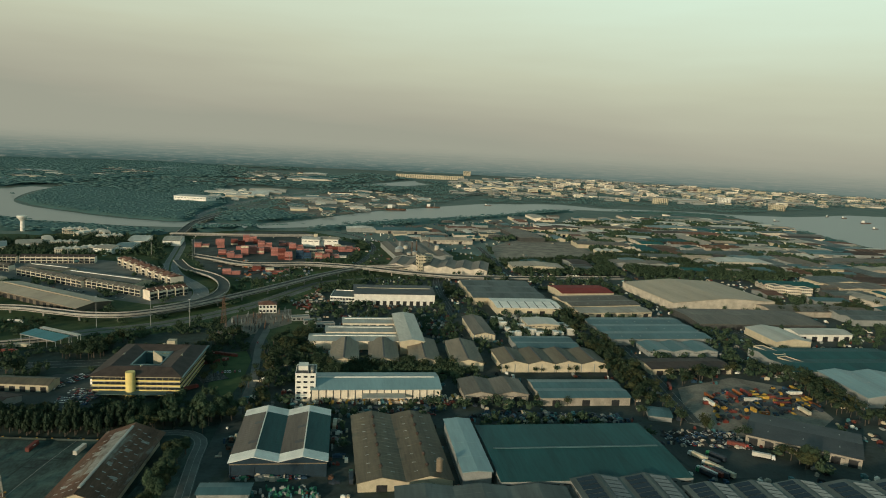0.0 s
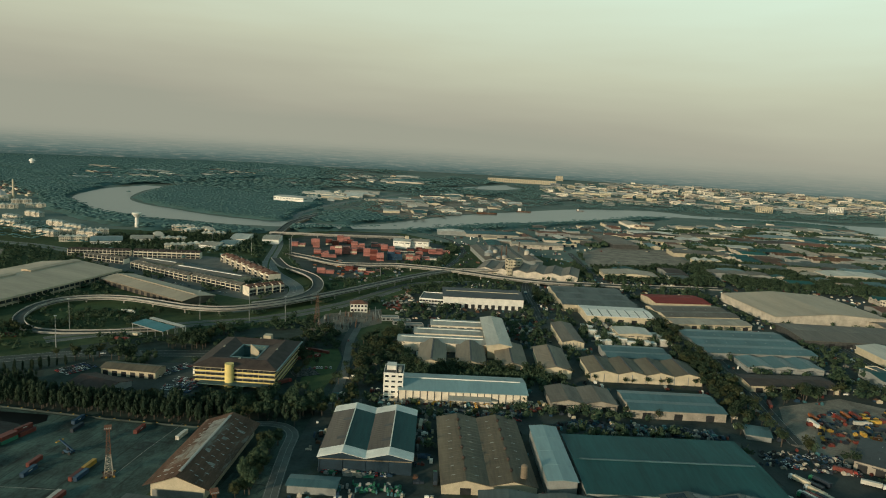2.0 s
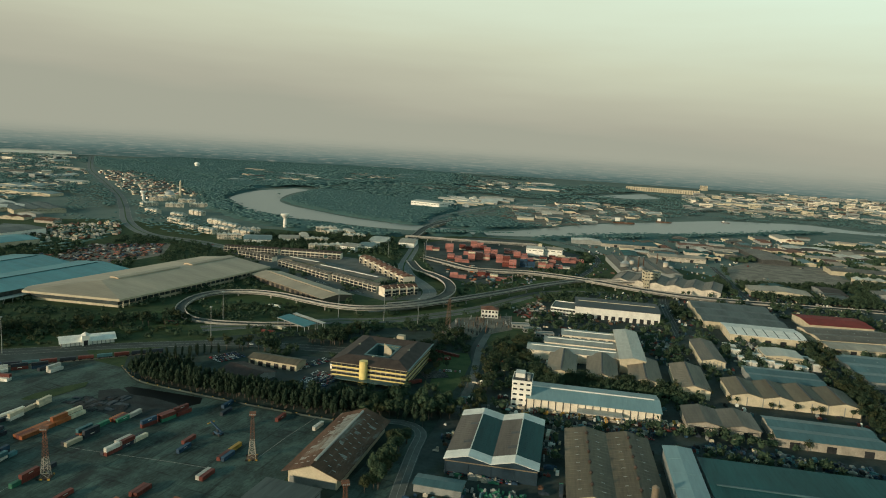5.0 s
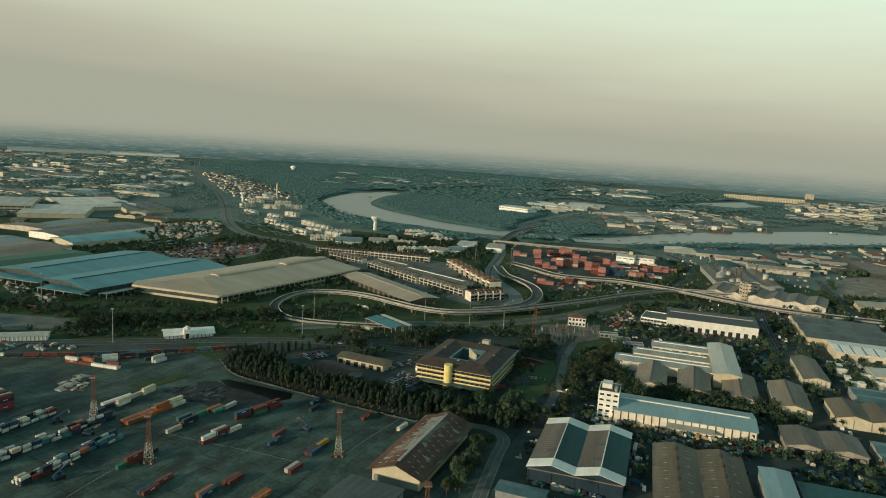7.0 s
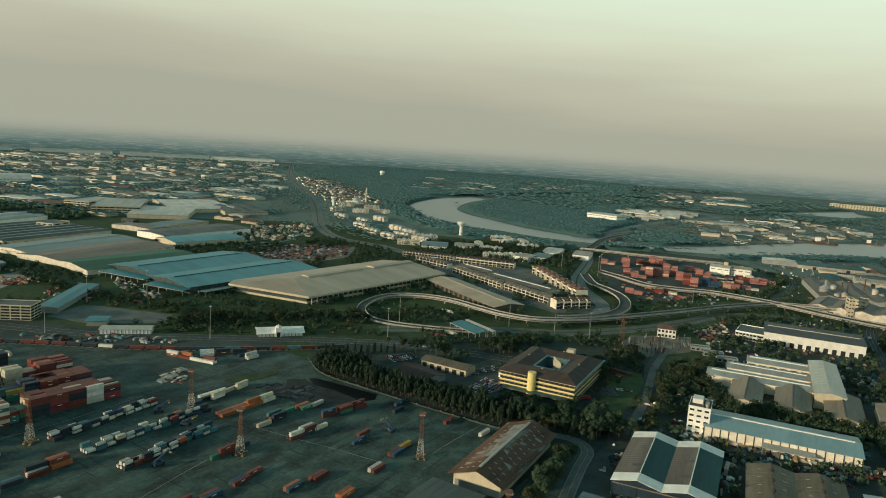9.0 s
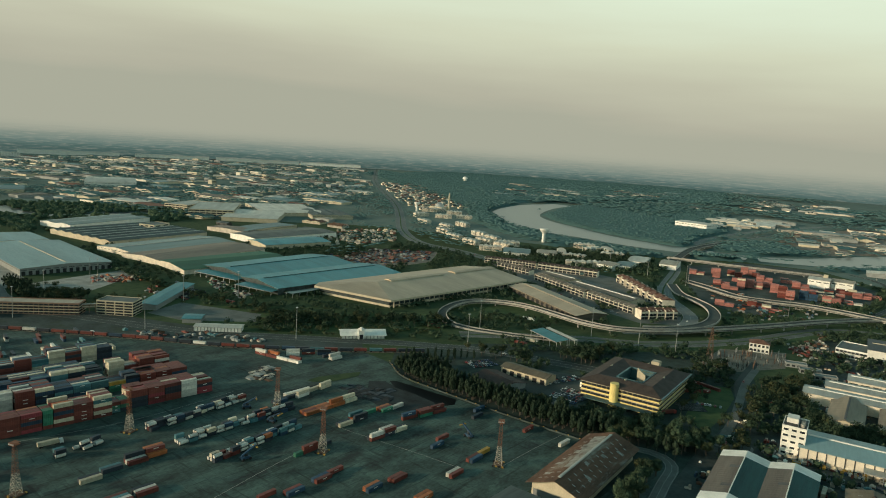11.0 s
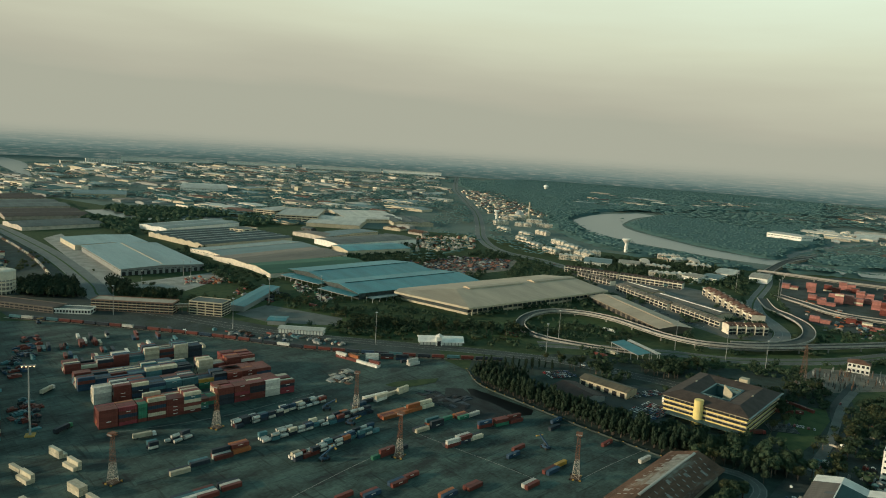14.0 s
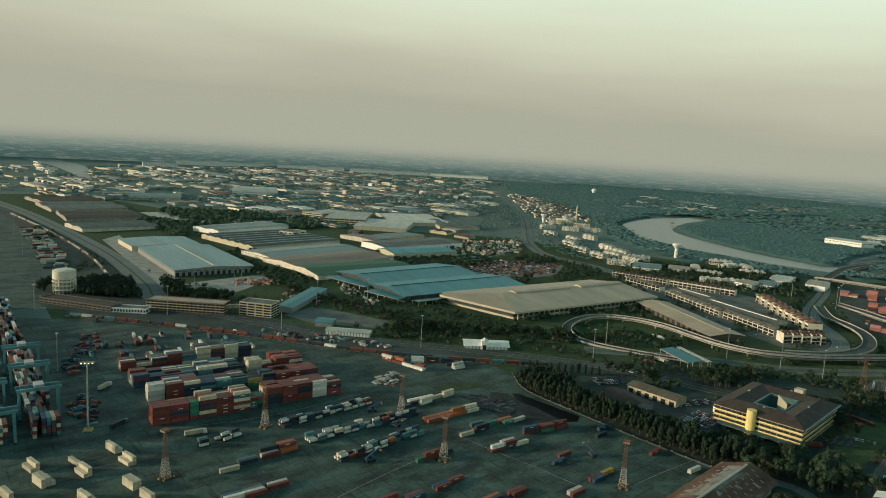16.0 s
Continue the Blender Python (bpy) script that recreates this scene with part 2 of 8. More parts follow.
for _scale, _turn, _at in (((0.34, 0.022, 1), 14, 0.60), ((0.028, 0.30, 1), -6, 0.61)):      # rubber marks along the driving lanes
    _m2, _n2, _r2, _x2 = _cn.new("ShaderNodeMapping"), _cn.new("ShaderNodeTexNoise"), _cn.new("ShaderNodeValToRGB"), _cn.new("ShaderNodeMixRGB")
    _m2.inputs["Scale"].default_value, _m2.inputs["Rotation"].default_value = _scale, (0, 0, radians(_turn))
    _n2.inputs["Scale"].default_value, _n2.inputs["Detail"].default_value = 1.0, 4
    _r2.color_ramp.elements[0].position, _r2.color_ramp.elements[0].color = _at, (1, 1, 1, 1)
    _r2.color_ramp.elements[1].position, _r2.color_ramp.elements[1].color = _at + .07, (.5, .5, .5, 1)
    _x2.blend_type, _x2.inputs[0].default_value = "MULTIPLY", 1.0
    _cl.new(_tc.outputs["Object"], _m2.inputs[0])
    _cl.new(_m2.outputs[0], _n2.inputs[0])
    _cl.new(_n2.outputs[0], _r2.inputs[0])
    _cl.new(_last, _x2.inputs[1])
    _cl.new(_r2.outputs[0], _x2.inputs[2])
    _last = _x2.outputs[0]
_cl.new(_last, _cb.inputs["Base Color"])
M_water = bpy.data.materials.new("river water")
M_water.use_nodes = True
_n, _l = M_water.node_tree.nodes, M_water.node_tree.links
_b = _n["Principled BSDF"]
_b.inputs["Base Color"].default_value, _b.inputs["Roughness"].default_value = (0.11, 0.13, 0.125, 1), 0.3
_b.inputs["Specular IOR Level"].default_value = 0.3
_t, _p, _c = _n.new("ShaderNodeTexNoise"), _n.new("ShaderNodeBump"), _n.new("ShaderNodeTexCoord")
_t.inputs["Scale"].default_value, _t.inputs["Detail"].default_value = 0.12, 4
_p.inputs["Strength"].default_value, _p.inputs["Distance"].default_value = 0.35, 0.6
_l.new(_c.outputs["Object"], _t.inputs[0])
_l.new(_t.outputs[0], _p.inputs["Height"])
_l.new(_p.outputs[0], _b.inputs["Normal"])
# near-black base colour replaces the mirror image of dark trees in the pond
M_pond = surf("pond water with painted tree reflection", (0.007, 0.008, 0.008), 0.5, var=0.2, size=12, spec=0.06, bump=0)
M_lamp = bpy.data.materials.new("lit floodlight")
M_lamp.use_nodes = True
M_lamp.node_tree.nodes["Principled BSDF"].inputs["Emission Color"].default_value = (1.0, 0.62, 0.28, 1)
M_lamp.node_tree.nodes["Principled BSDF"].inputs["Emission Strength"].default_value = 2.2


# ---- mesh building ----
class Geo:
    def __init__(self):
        self.v, self.f = [], []

    def add(self, vs, fs):
        k = len(self.v)
        self.v += [tuple(p) for p in vs]
        self.f += [tuple(i + k for i in q) for q in fs]
        return self

    def box(self, x0, y0, z0, x1, y1, z1):
        return self.add([(x0, y0, z0), (x1, y0, z0), (x1, y1, z0), (x0, y1, z0), (x0, y0, z1), (x1, y0, z1), (x1, y1, z1), (x0, y1, z1)],
                        [(3, 2, 1, 0), (4, 5, 6, 7), (0, 1, 5, 4), (1, 2, 6, 5), (2, 3, 7, 6), (3, 0, 4, 7)])

    def prism(self, poly, z0, z1):
        n = len(poly)
        return self.add([(x, y, z0) for x, y in poly] + [(x, y, z1) for x, y in poly],
                        [tuple(range(n))[::-1], tuple(range(n, 2 * n))] + [(i, (i + 1) % n, (i + 1) % n + n, i + n) for i in range(n)])

    def sweep(self, prof, b0, b1, along="y"):
        """A profile of (a, z) drawn out from b0 to b1; a runs across."""
        n = len(prof)
        if along == "y":
            vs = [(a, b0, z) for a, z in prof] + [(a, b1, z) for a, z in prof]
        else:
            vs = [(b0, a, z) for a, z in prof] + [(b1, a, z) for a, z in prof]
        return self.add(vs, [tuple(range(n)), tuple(range(n, 2 * n))[::-1]] + [(i, i + n, (i + 1) % n + n, (i + 1) % n) for i in range(n)])

    def cone(self, x, y, z0, z1, r0, r1, n=10):
        ring = [(math.cos(2 * math.pi * i / n), math.sin(2 * math.pi * i / n)) for i in range(n)]
        return self.add([(x + r0 * c, y + r0 * s, z0) for c, s in ring] + [(x + r1 * c, y + r1 * s, z1) for c, s in ring],
                        [tuple(range(n))[::-1], tuple(range(n, 2 * n))] + [(i, (i + 1) % n, (i + 1) % n + n, i + n) for i in range(n)])

    def beam(self, p, q, w, n=4):
        p, q = Vector(p), Vector(q)
        d = (q - p).normalized()
        s = d.cross(Vector((0, 0, 1)))
        s = s.normalized() if s.length > 1e-4 else Vector((1, 0, 0))
        t = d.cross(s)
        ring = [(s * math.cos(2 * math.pi * (i + .5) / n) + t * math.sin(2 * math.pi * (i + .5) / n)) * w * .7 for i in range(n)]
        return self.add([p + r for r in ring] + [q + r for r in ring],
                        [tuple(range(n)), tuple(range(n, 2 * n))[::-1]] + [(i, i + n, (i + 1) % n + n, (i + 1) % n) for i in range(n)])

    def tube(self, p, q, r, n=10):
        return self.beam(p, q, r / 0.7, n)

    def mesh(self, name, mat, smooth=False):
        me = bpy.data.meshes.new(name)
        me.from_pydata(self.v, [], self.f)
        me.materials.append(mat)
        if smooth:
            me.polygons.foreach_set("use_smooth", [True] * len(me.polygons))
        return me


KIDS = {}


class Mass:
    """Many far or hidden pieces joined into one mesh with several materials."""

    def __init__(self):
        self.v, self.f, self.m, self.mats, self.n = [], [], [], [], 0

    def add(self, vs, fs, mat):
        if mat not in self.mats:
            self.mats.append(mat)
        k = self.mats.index(mat)
        self.v.append(np.asarray(vs, float))
        self.f += [tuple(i + self.n for i in q) for q in fs]
        self.m += [k] * len(fs)
        self.n += len(vs)

    def put(self, geo, m, mat):
        r, t = np.array(m.to_3x3()), np.array(m.translation)
        self.add(np.asarray(geo.v, float) @ r.T + t, geo.f, mat)

    def build(self, name, label, category):
        if not self.n:
            return None
        me = bpy.data.meshes.new(name)
        me.from_pydata(np.concatenate(self.v).tolist(), [], self.f)
        for m in self.mats:
            me.materials.append(m)
        me.polygons.foreach_set("material_index", self.m)
        return tagged(new(name, me), label, category, kind="stuff")


def again(ob, m):
    """Another copy of a thing and its parts at the pose m, sharing the meshes."""
    o = ob.copy()
    scene.collection.objects.link(o)
    o.matrix_basis = m
    for c in KIDS.get(ob.name, ()):
        k = c.copy()
        scene.collection.objects.link(k)
        k.parent = o
    return o


def thing(name, label, category, x=0, y=0, deg=0, z=0, group="", kind=""):
    ob = new(name)
    ob.empty_display_size = 1
    ob.matrix_basis = pose(x, y, z, 0, 0, deg)
    return tagged(ob, label, category, group, kind)


def part(name, geo, material, parent, label="", m=None, smooth=False):
    ob = new(name, geo if isinstance(geo, bpy.types.Mesh) else geo.mesh(name, material, smooth))
    ob.parent = parent
    KIDS.setdefault(parent.name, []).append(ob)
    if m is not None:
        ob.matrix_basis = m
    return tagged(ob, label)


def lump(name, geo, material, label, category, kind="structure", smooth=False):
    return tagged(new(name, geo.mesh(name, material, smooth)), label, category, kind=kind)


def spline(pts, step=12.0):
    """Points (of two numbers or more) on a smooth line through the given ones."""
    p = [np.array(q, float) for q in pts]
    p = [2 * p[0] - p[1]] + p + [2 * p[-1] - p[-2]]
    out = []
    for a, b, c, d in zip(p, p[1:], p[2:], p[3:]):
        k = max(2, int(np.linalg.norm((c - b)[:2]) / step))
        for i in range(k):
            t = i / k
            out.append(0.5 * (2 * b + (c - a) * t + (2 * a - 5 * b + 4 * c - d) * t * t + (3 * b - a - 3 * c + d) * t ** 3))
    return np.array(out + [p[-2]])


def sides(path):
    d = np.gradient(path[:, :2], axis=0)
    d /= np.linalg.norm(d, axis=1)[:, None] + 1e-9
    return np.stack([-d[:, 1], d[:, 0]], 1)


def ribbon(path, half, z0, z1, shift=0.0):
    """A band along the path, from z0 (or the path's own z, where z0 is None) up to z1."""
    nrm, g = sides(path), Geo()
    half = np.broadcast_to(half, len(path))
    rings = []
    for p, n, h in zip(path, nrm, half):
        a, b = p[:2] + n * (shift + h), p[:2] + n * (shift - h)
        lo, hi = (p[2] + z0, p[2] + z1) if len(p) > 2 else (z0, z1)
        rings.append([(*a, lo), (*b, lo), (*b, hi), (*a, hi)])
    for r in rings:
        g.v += r
    for i in range(len(rings) - 1):
        k = 4 * i
        for j in range(4):
            g.f.append((k + j, k + (j + 1) % 4, k + 4 + (j + 1) % 4, k + 4 + j))
    e = 4 * (len(rings) - 1)
    g.f += [(0, 1, 2, 3), (e + 3, e + 2, e + 1, e)]
    return g


def inside(pt, poly):
    x, y = pt[0], pt[1]
    hit = False
    for (x0, y0), (x1, y1) in zip(poly, poly[1:] + poly[:1]):
        if (y0 > y) != (y1 > y) and x < (x1 - x0) * (y - y0) / (y1 - y0) + x0:
            hit = not hit
    return hit


rng = random.Random(7)
KEEP_OUT = []      # circles (x, y, radius) that scattered trees and houses leave free


def keep(x, y, deg, L, W, pad=4):
    """Marks a rectangle as built on."""
    c, s = math.cos(radians(deg)), math.sin(radians(deg))
    r = min(L, W) / 2 + pad
    k = max(1, int(math.ceil(max(L, W) / (r * 1.2))))
    for i in range(k):
        t = ((i + .5) / k - .5) * (max(L, W) - 0.6 * r) if k > 1 else 0
        u = (t, 0) if L >= W else (0, t)
        KEEP_OUT.append((x + u[0] * c - u[1] * s, y + u[0] * s + u[1] * c, r))


CELL = 60.0


def free_map():
    cells = {}
    for x, y, r in KEEP_OUT:
        for i in range(int((x - r) // CELL), int((x + r) // CELL) + 1):
            for j in range(int((y - r) // CELL), int((y + r) // CELL) + 1):
                cells.setdefault((i, j), []).append((x, y, r))
    return cells


def is_free(cells, x, y, r=0):
    for a, b, q in cells.get((int(x // CELL), int(y // CELL)), ()):
        if (a - x) ** 2 + (b - y) ** 2 < (q + r) ** 2:
            return False
    return True


# ---- ground, water, roads ----
g = Geo()
rings, segs = [0, 60, 150, 300, 500, 800, 1200, 1700, 2300, 3000, 3800, 4700, 6500, 9000], 72
g.v.append((0, 0, 0))
for r in rings[1:]:
    for i in range(segs):
        a = 2 * math.pi * i / segs
        g.v.append((r * math.cos(a), r * math.sin(a), 0))
for i in range(segs):
    g.f.append((0, 1 + i, 1 + (i + 1) % segs))
for k in range(len(rings) - 2):
    for i in range(segs):
        a, b = 1 + k * segs + i, 1 + k * segs + (i + 1) % segs
        g.f.append((a, a + segs, b + segs, b))
# scrub colour lifted to a pale blue-green that imitates haze over the land
M_ground = foliage("haze-paled scrub ground", (0.090, 0.140, 0.126), (0.150, 0.190, 0.165), rnd=0)
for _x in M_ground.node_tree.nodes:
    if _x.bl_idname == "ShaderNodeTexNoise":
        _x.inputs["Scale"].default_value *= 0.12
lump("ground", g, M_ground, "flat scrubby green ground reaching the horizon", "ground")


def plate(name, poly, mat, z, label, category="pavement", clear=False):
    if clear:
        xs, ys = [p[0] for p in poly], [p[1] for p in poly]
        for i in range(int(min(xs) // 12), int(max(xs) // 12) + 1):
            for j in range(int(min(ys) // 12), int(max(ys) // 12) + 1):
                if inside((i * 12 + 6, j * 12 + 6), poly):
                    KEEP_OUT.append((i * 12 + 6, j * 12 + 6, 8))
    return lump(name, Geo().prism(poly, z - 0.6, z), mat, label, category)


def water(pts, name="river", label="calm grey-green tidal river water", z=0.35):
    p = spline(pts, 40)
    for q, n in zip(p, sides(p)):
        for off in np.arange(-q[2] / 2 + 18, q[2] / 2 - 17, 36) if q[2] > 50 else (0,):
            KEEP_OUT.append((q[0] + n[0] * off, q[1] + n[1] * off, min(31, q[2] / 2 + 4)))
    return lump(name, ribbon(p[:, :2], p[:, 2] / 2, z - 1, z), M_water, label, "water")


RIVER = [(-1298.6, 2301.4, 77.6), (-1288, 2083.7, 129.7), (-1191.1, 1824.9, 145.9), (-1070.7, 1698, 135.5), (-967.6, 1616.8, 174.6), (-863, 1570, 155.2), (-766.2, 1547.5, 110), (-657.1, 1526.3, 104.4)] + \
    [(-446.9, 1556.4, 80.6), (-354.9, 1597.5, 83.6), (-288.5, 1662.8, 112), (-221.9, 1776.6, 139.3), (-115.8, 1923.5, 205.9), (43.5, 2104, 245.3), (238.4, 2350.6, 241.3), (340, 2400, 228), (446, 2465, 200), (540, 2434, 96), (742, 2451, 92), (908, 2469, 96), (1032, 2430, 94)]
water(RIVER)
ESTUARY = [(1000, 2392), (1037, 2145), (1060, 1928), (1060, 1632), (1080, 1500), (2300, 2000), (2400, 2700), (1737, 2705), (1584, 2698), (1409, 2578), (1262, 2493), (1027, 2466)]
water([(-255.7, 3392.8, 656.5), (-185.3, 3362.1, 370), (-98.6, 3318.6, 225)], "creek", "pale bend of a creek between woods")
water([(-4560, 840, 150), (-4200, 850, 170), (-3850, 845, 150), (-3500, 800, 100), (-3200, 750, 60), (-2900, 705, 30)], "inlet", "pale inlet beside the far port")
water([(-1788.3, 579.6, 60), (-1663.8, 583, 66), (-1590, 610, 40), (-1560, 711.6, 46), (-1552, 797.5, 58)], "canal", "muddy canal between warehouses")
for i in range(int(1000 // 36), int(2400 // 36) + 1):
    for j in range(int(1500 // 36), int(2710 // 36) + 1):
        if inside((i * 36 + 18, j * 36 + 18), ESTUARY):
            KEEP_OUT.append((i * 36 + 18, j * 36 + 18, 30))
lump("estuary", Geo().prism(ESTUARY, -.45, .55), M_water, "wide pale estuary with moored boats", "water")
ROADS = []


def road(name, pts, width, label, mat="asphalt", z=0.12, lines=True, median=False):
    p = spline(pts, 12)[:, :2]
    z = 0.15 + 0.006 * len(ROADS)
    ROADS.append(p)
    for q in p[::1]:
        KEEP_OUT.append((q[0], q[1], width / 2 + 2.5))
    ob = lump(name, ribbon(p, width / 2, z - 0.5, z), M[mat], label, "road")
    if lines:
        g = Geo()
        for s in ((-width / 2 + .6), (width / 2 - .6)):
            r = ribbon(p, 0.14, z, z + 0.02, s)
            g.add(r.v, r.f)
        if not median:
            r = ribbon(p, 0.14, z, z + 0.02)
            g.add(r.v, r.f)
        part("lane_line", g, M["paint"], ob, "worn white lane lines")
    if median:
        part("median", ribbon(p, 1.2, z, z + 0.2), M["grass"], ob, "narrow grass median")
    return ob


# paved areas
plate("turf", [(-2300, 240), (-2300, 520), (-1600, 700), (-1150, 1180), (-760, 1300), (-520, 1420), (-100, 1420), (120, 1260), (240, 1120), (60, 1000), (-60, 480), (-60, 160), (-700, 150), (-1300, 200)], M["turf"], 0.02, "rank dark grass and scrub between roads and sheds", "verge")
YARD = [(-950.7, -64.3), (-783.1, 209.6), (-639.8, 323.3), (-530.2, 401.3), (-468.2, 465), (-429.4, 460.7), (-389.4, 437.1), (-337.5, 434.8), (-287.7, 433.8), (-240.9, 434.8)] + [(-204, 440), (-202, 345), (-150, 290), (-120, 230)] + [(-40, 120), (-420, -60), (-900, -120)]
plate("container_yard", YARD, M["concrete"], 0.10, "stained dark concrete container yard", "yard")
plate("grove_ground", [(-406.4, 435.3), (-450.1, 492.9), (-409.2, 580.3), (-276, 718.6), (-193.8, 753.4), (-155.3, 657.1), (-124.3, 483.8), (-102.6, 380.6)] + [(-60, 300), (-60, 160)] + [(-196.6, 329.4), (-205.6, 385.8), (-281.6, 403), (-340.3, 417.3)], M["litter"], 0.04, "leaf litter under the trees, coloured dark for their shade", "ground")
ESTATE = [(-149.6, 489.2), (-150.3, 617), (-133.3, 716.7), (-168.2, 981.8), (18.7, 1052.4), (56.7, 1135.4), (362.4, 1222), (913.7, 1391), (655.7, 837.9)] + [(330, 300), (-130, 300)]
plate("estate_paving", ESTATE, M["estate"], 0.05, "patchy worn paving between the factories", "pavement")
plate("logistics_apron", [(-1362.1, 351.9), (-1411.5, 395.1), (-933.1, 344.1), (-953.5, 470.5), (-926.2, 488.9), (-855.1, 382.3), (-920.6, 309.7)], M["apron"], 0.14, "pale concrete loading apron", "pavement")
plate("dirt_lot", [(219.2, 595), (282.1, 631.4), (329.2, 607.6), (326.6, 537.9), (295, 504.3), (228.5, 490.4), (201.1, 514.4)], M["dirt"], 0.14, "bare earth lot for plant and trucks", "pavement", True)
plate("truck_park", [(157.9, 509.1), (185.1, 512.5), (256.2, 445.9), (247.5, 428.9), (178, 421.9)], M["asphalt"], 0.12, "oily truck park", "pavement", True)
plate("depot_green", [(-470, 1080), (-500, 1330), (-440, 1480), (-280, 1520), (-140, 1400), (-100, 1240), (-120, 1120), (-240, 1010), (-330, 1000)], M["turf"], 0.13, "rank grass round the depot", "verge")
plate("depot_paving", [(-396, 1131.5), (-465.3, 1321.7), (-413.7, 1466.4), (-293.8, 1507.7), (-157.8, 1365.7), (-147.5, 1216.9), (-233.4, 1089.1), (-253.6, 965.5), (-341.1, 1019.5)], M["estate"], 0.14, "paved container depot inside the ramp", "pavement", True)
plate("sand_lot", [(107.7, 1405.6), (165.9, 1527), (298.1, 1530.9), (319.2, 1344.7), (197.5, 1267.9), (110.9, 1229.3)], M["dirt"], 0.14, "empty sandy lot", "pavement", True)
plate("truck_depot_paving", [(-840.2, 731.4), (-897.1, 903.1), (-827.4, 1012), (-761.9, 911.6), (-766, 761.4)], M["dirt"], 0.14, "bare truck depot", "pavement", True)
plate("office_car_park", [(-311.7, 468.6), (-332.2, 507.4), (-310.2, 560.2), (-279.8, 565.7), (-249.2, 496.4), (-278, 476.2)], M["asphalt"], 0.12, "asphalt staff car park", "pavement", True)
plate("verge_green", [(-839.7, 456.5), (-714.7, 484.1), (-622.7, 519.3), (-516.3, 641), (-464.7, 588.9), (-551, 461.2), (-648.4, 381.1), (-771.8, 404.4)], M["grass"], 0.06, "grass verge below the big warehouses", "verge")
plate("motorway_green", [(-368.9, 675.3), (-277.4, 796.2), (-178.6, 992.8), (-115.4, 1106.6), (-86.2, 1062.7), (-161.2, 906.3), (-249.8, 721.3), (-315, 653.5)], M["grass"], 0.07, "grass banks beside the flyover", "verge")
plate("depot_green", [(-286.6, 936.7), (-244.8, 963.6), (-191, 1098.9), (-141.3, 1172.9), (-125.4, 1119), (-178.6, 992.8), (-258.2, 873.1)], M["grass"], 0.065, "green slope below the motorway", "verge")
plate("office_lawn", [(-179.5, 542), (-193.8, 608), (-195, 636.6), (-176.1, 646.2), (-164.7, 619.1), (-157, 561), (-156.8, 522.1)], M["grass"], 0.11, "mown lawn beside the offices", "verge", True)
plate("substation_ground", [(-223.4, 702.6), (-226.6, 773.1), (-170.3, 817.9), (-155.7, 754.6), (-190.1, 696.7)], M["dirt"], 0.12, "gravelled substation compound", "pavement", True)
plate("toll_paving", [(-719.4, 380.9), (-740, 434), (-640.5, 474.2), (-616.9, 449.3), (-669.2, 393.1)], M["highway"], 0.12, "striped paved lorry lot", "pavement", True)
plate("port_forecourt", [(-980, 170), (-821, 178), (-736, 252), (-638, 327), (-565, 376), (-505, 428), (-470, 470), (-500, 492), (-560, 430), (-640, 392), (-735, 350), (-835, 300), (-985, 262)], M["estate"], 0.11, "dark worn asphalt along the railway", "pavement")
plate("rail_yard", [(-2300, 215), (-1900, 288), (-1550, 302), (-1212, 304), (-961, 284), (-900, 262), (-905, 190), (-1142, 225), (-1700, 262)], M["estate"], 0.12, "dark ballast and worn asphalt of the rail yard", "pavement")
plate("port_paving", [(-2263.1, 239.2), (-1931.2, 292.8), (-1142.4, 236), (-872.4, 202.9), (-867.2, 21.7)], M["concrete"], 0.10, "paved port stacking area", "pavement")
plate("pond", [(-392, 424), (-388.5, 428.5), (-362, 430.5), (-326, 433), (-320.2, 423.2), (-326.7, 409.5), (-334.7, 414.6), (-357.5, 417), (-378, 415.5)], M_pond, 0.18, "pond at the yard edge, coloured black for mirrored trees", "water")
plate("wet_patch", [(-404, 411), (-394, 421), (-378, 416.5), (-357.5, 418), (-334.7, 415.6), (-328, 405), (-331, 392), (-340, 381), (-360, 377), (-376, 380)], M["wet"], 0.125, "dark oily wet patch on the yard", "pavement")

plate("mill_yard", [(-168, 335), (-166, 438), (-158, 446), (-152, 438), (-142, 400), (-134, 335)], M["concrete"], 0.11, "dark paved yard beside the mill shed", "pavement")
plate("shop_street_paving", [(-751.4, 1029.9), (-655.8, 1060), (-515.1, 1073.5), (-478.6, 1064.8), (-329.7, 937.8), (-297.5, 840.1), (-335.7, 808), (-446.1, 844.2), (-633.2, 954.5)], M["highway"], 0.10, "worn asphalt streets between the shophouses")

road("port_road", [(-800, 291), (-770, 306), (-729.9, 326.7), (-634.6, 373.2), (-547, 442.7), (-475.6, 503.9), (-429.9, 537.9), (-382.4, 566.2), (-282.4, 595.6)], 18, "long port access road", mat="asphalt")
road("port_motorway", [(-2400, 250), (-1900, 304), (-1550, 318), (-1212, 320), (-961, 300), (-880, 286), (-800, 290)], 30, "wide motorway past the port, paled for sky sheen", mat="bleached", median=True)
road("trunk_road", [(-3317.6, 3357.2), (-2421.4, 2440), (-1900.4, 1969), (-1512.7, 1622.6), (-1282.5, 1394.5), (-1076.3, 1181.3), (-929.8, 1072.2), (-809.5, 1056.2), (-715.4, 1031.7), (-575.5, 1017.6), (-441.1, 951.3), (-384.1, 927.9)], 25, "divided trunk road through the woods", mat="bleached", median=True)
road("river_road", [(-361.7, 945.2), (-407.9, 1063.4), (-456.3, 1234.4), (-513.6, 1401), (-565.3, 1679.4), (-545.1, 1912.5), (-517.1, 2157.7)], 18, "road to the river bridge", mat="bleached", median=True)
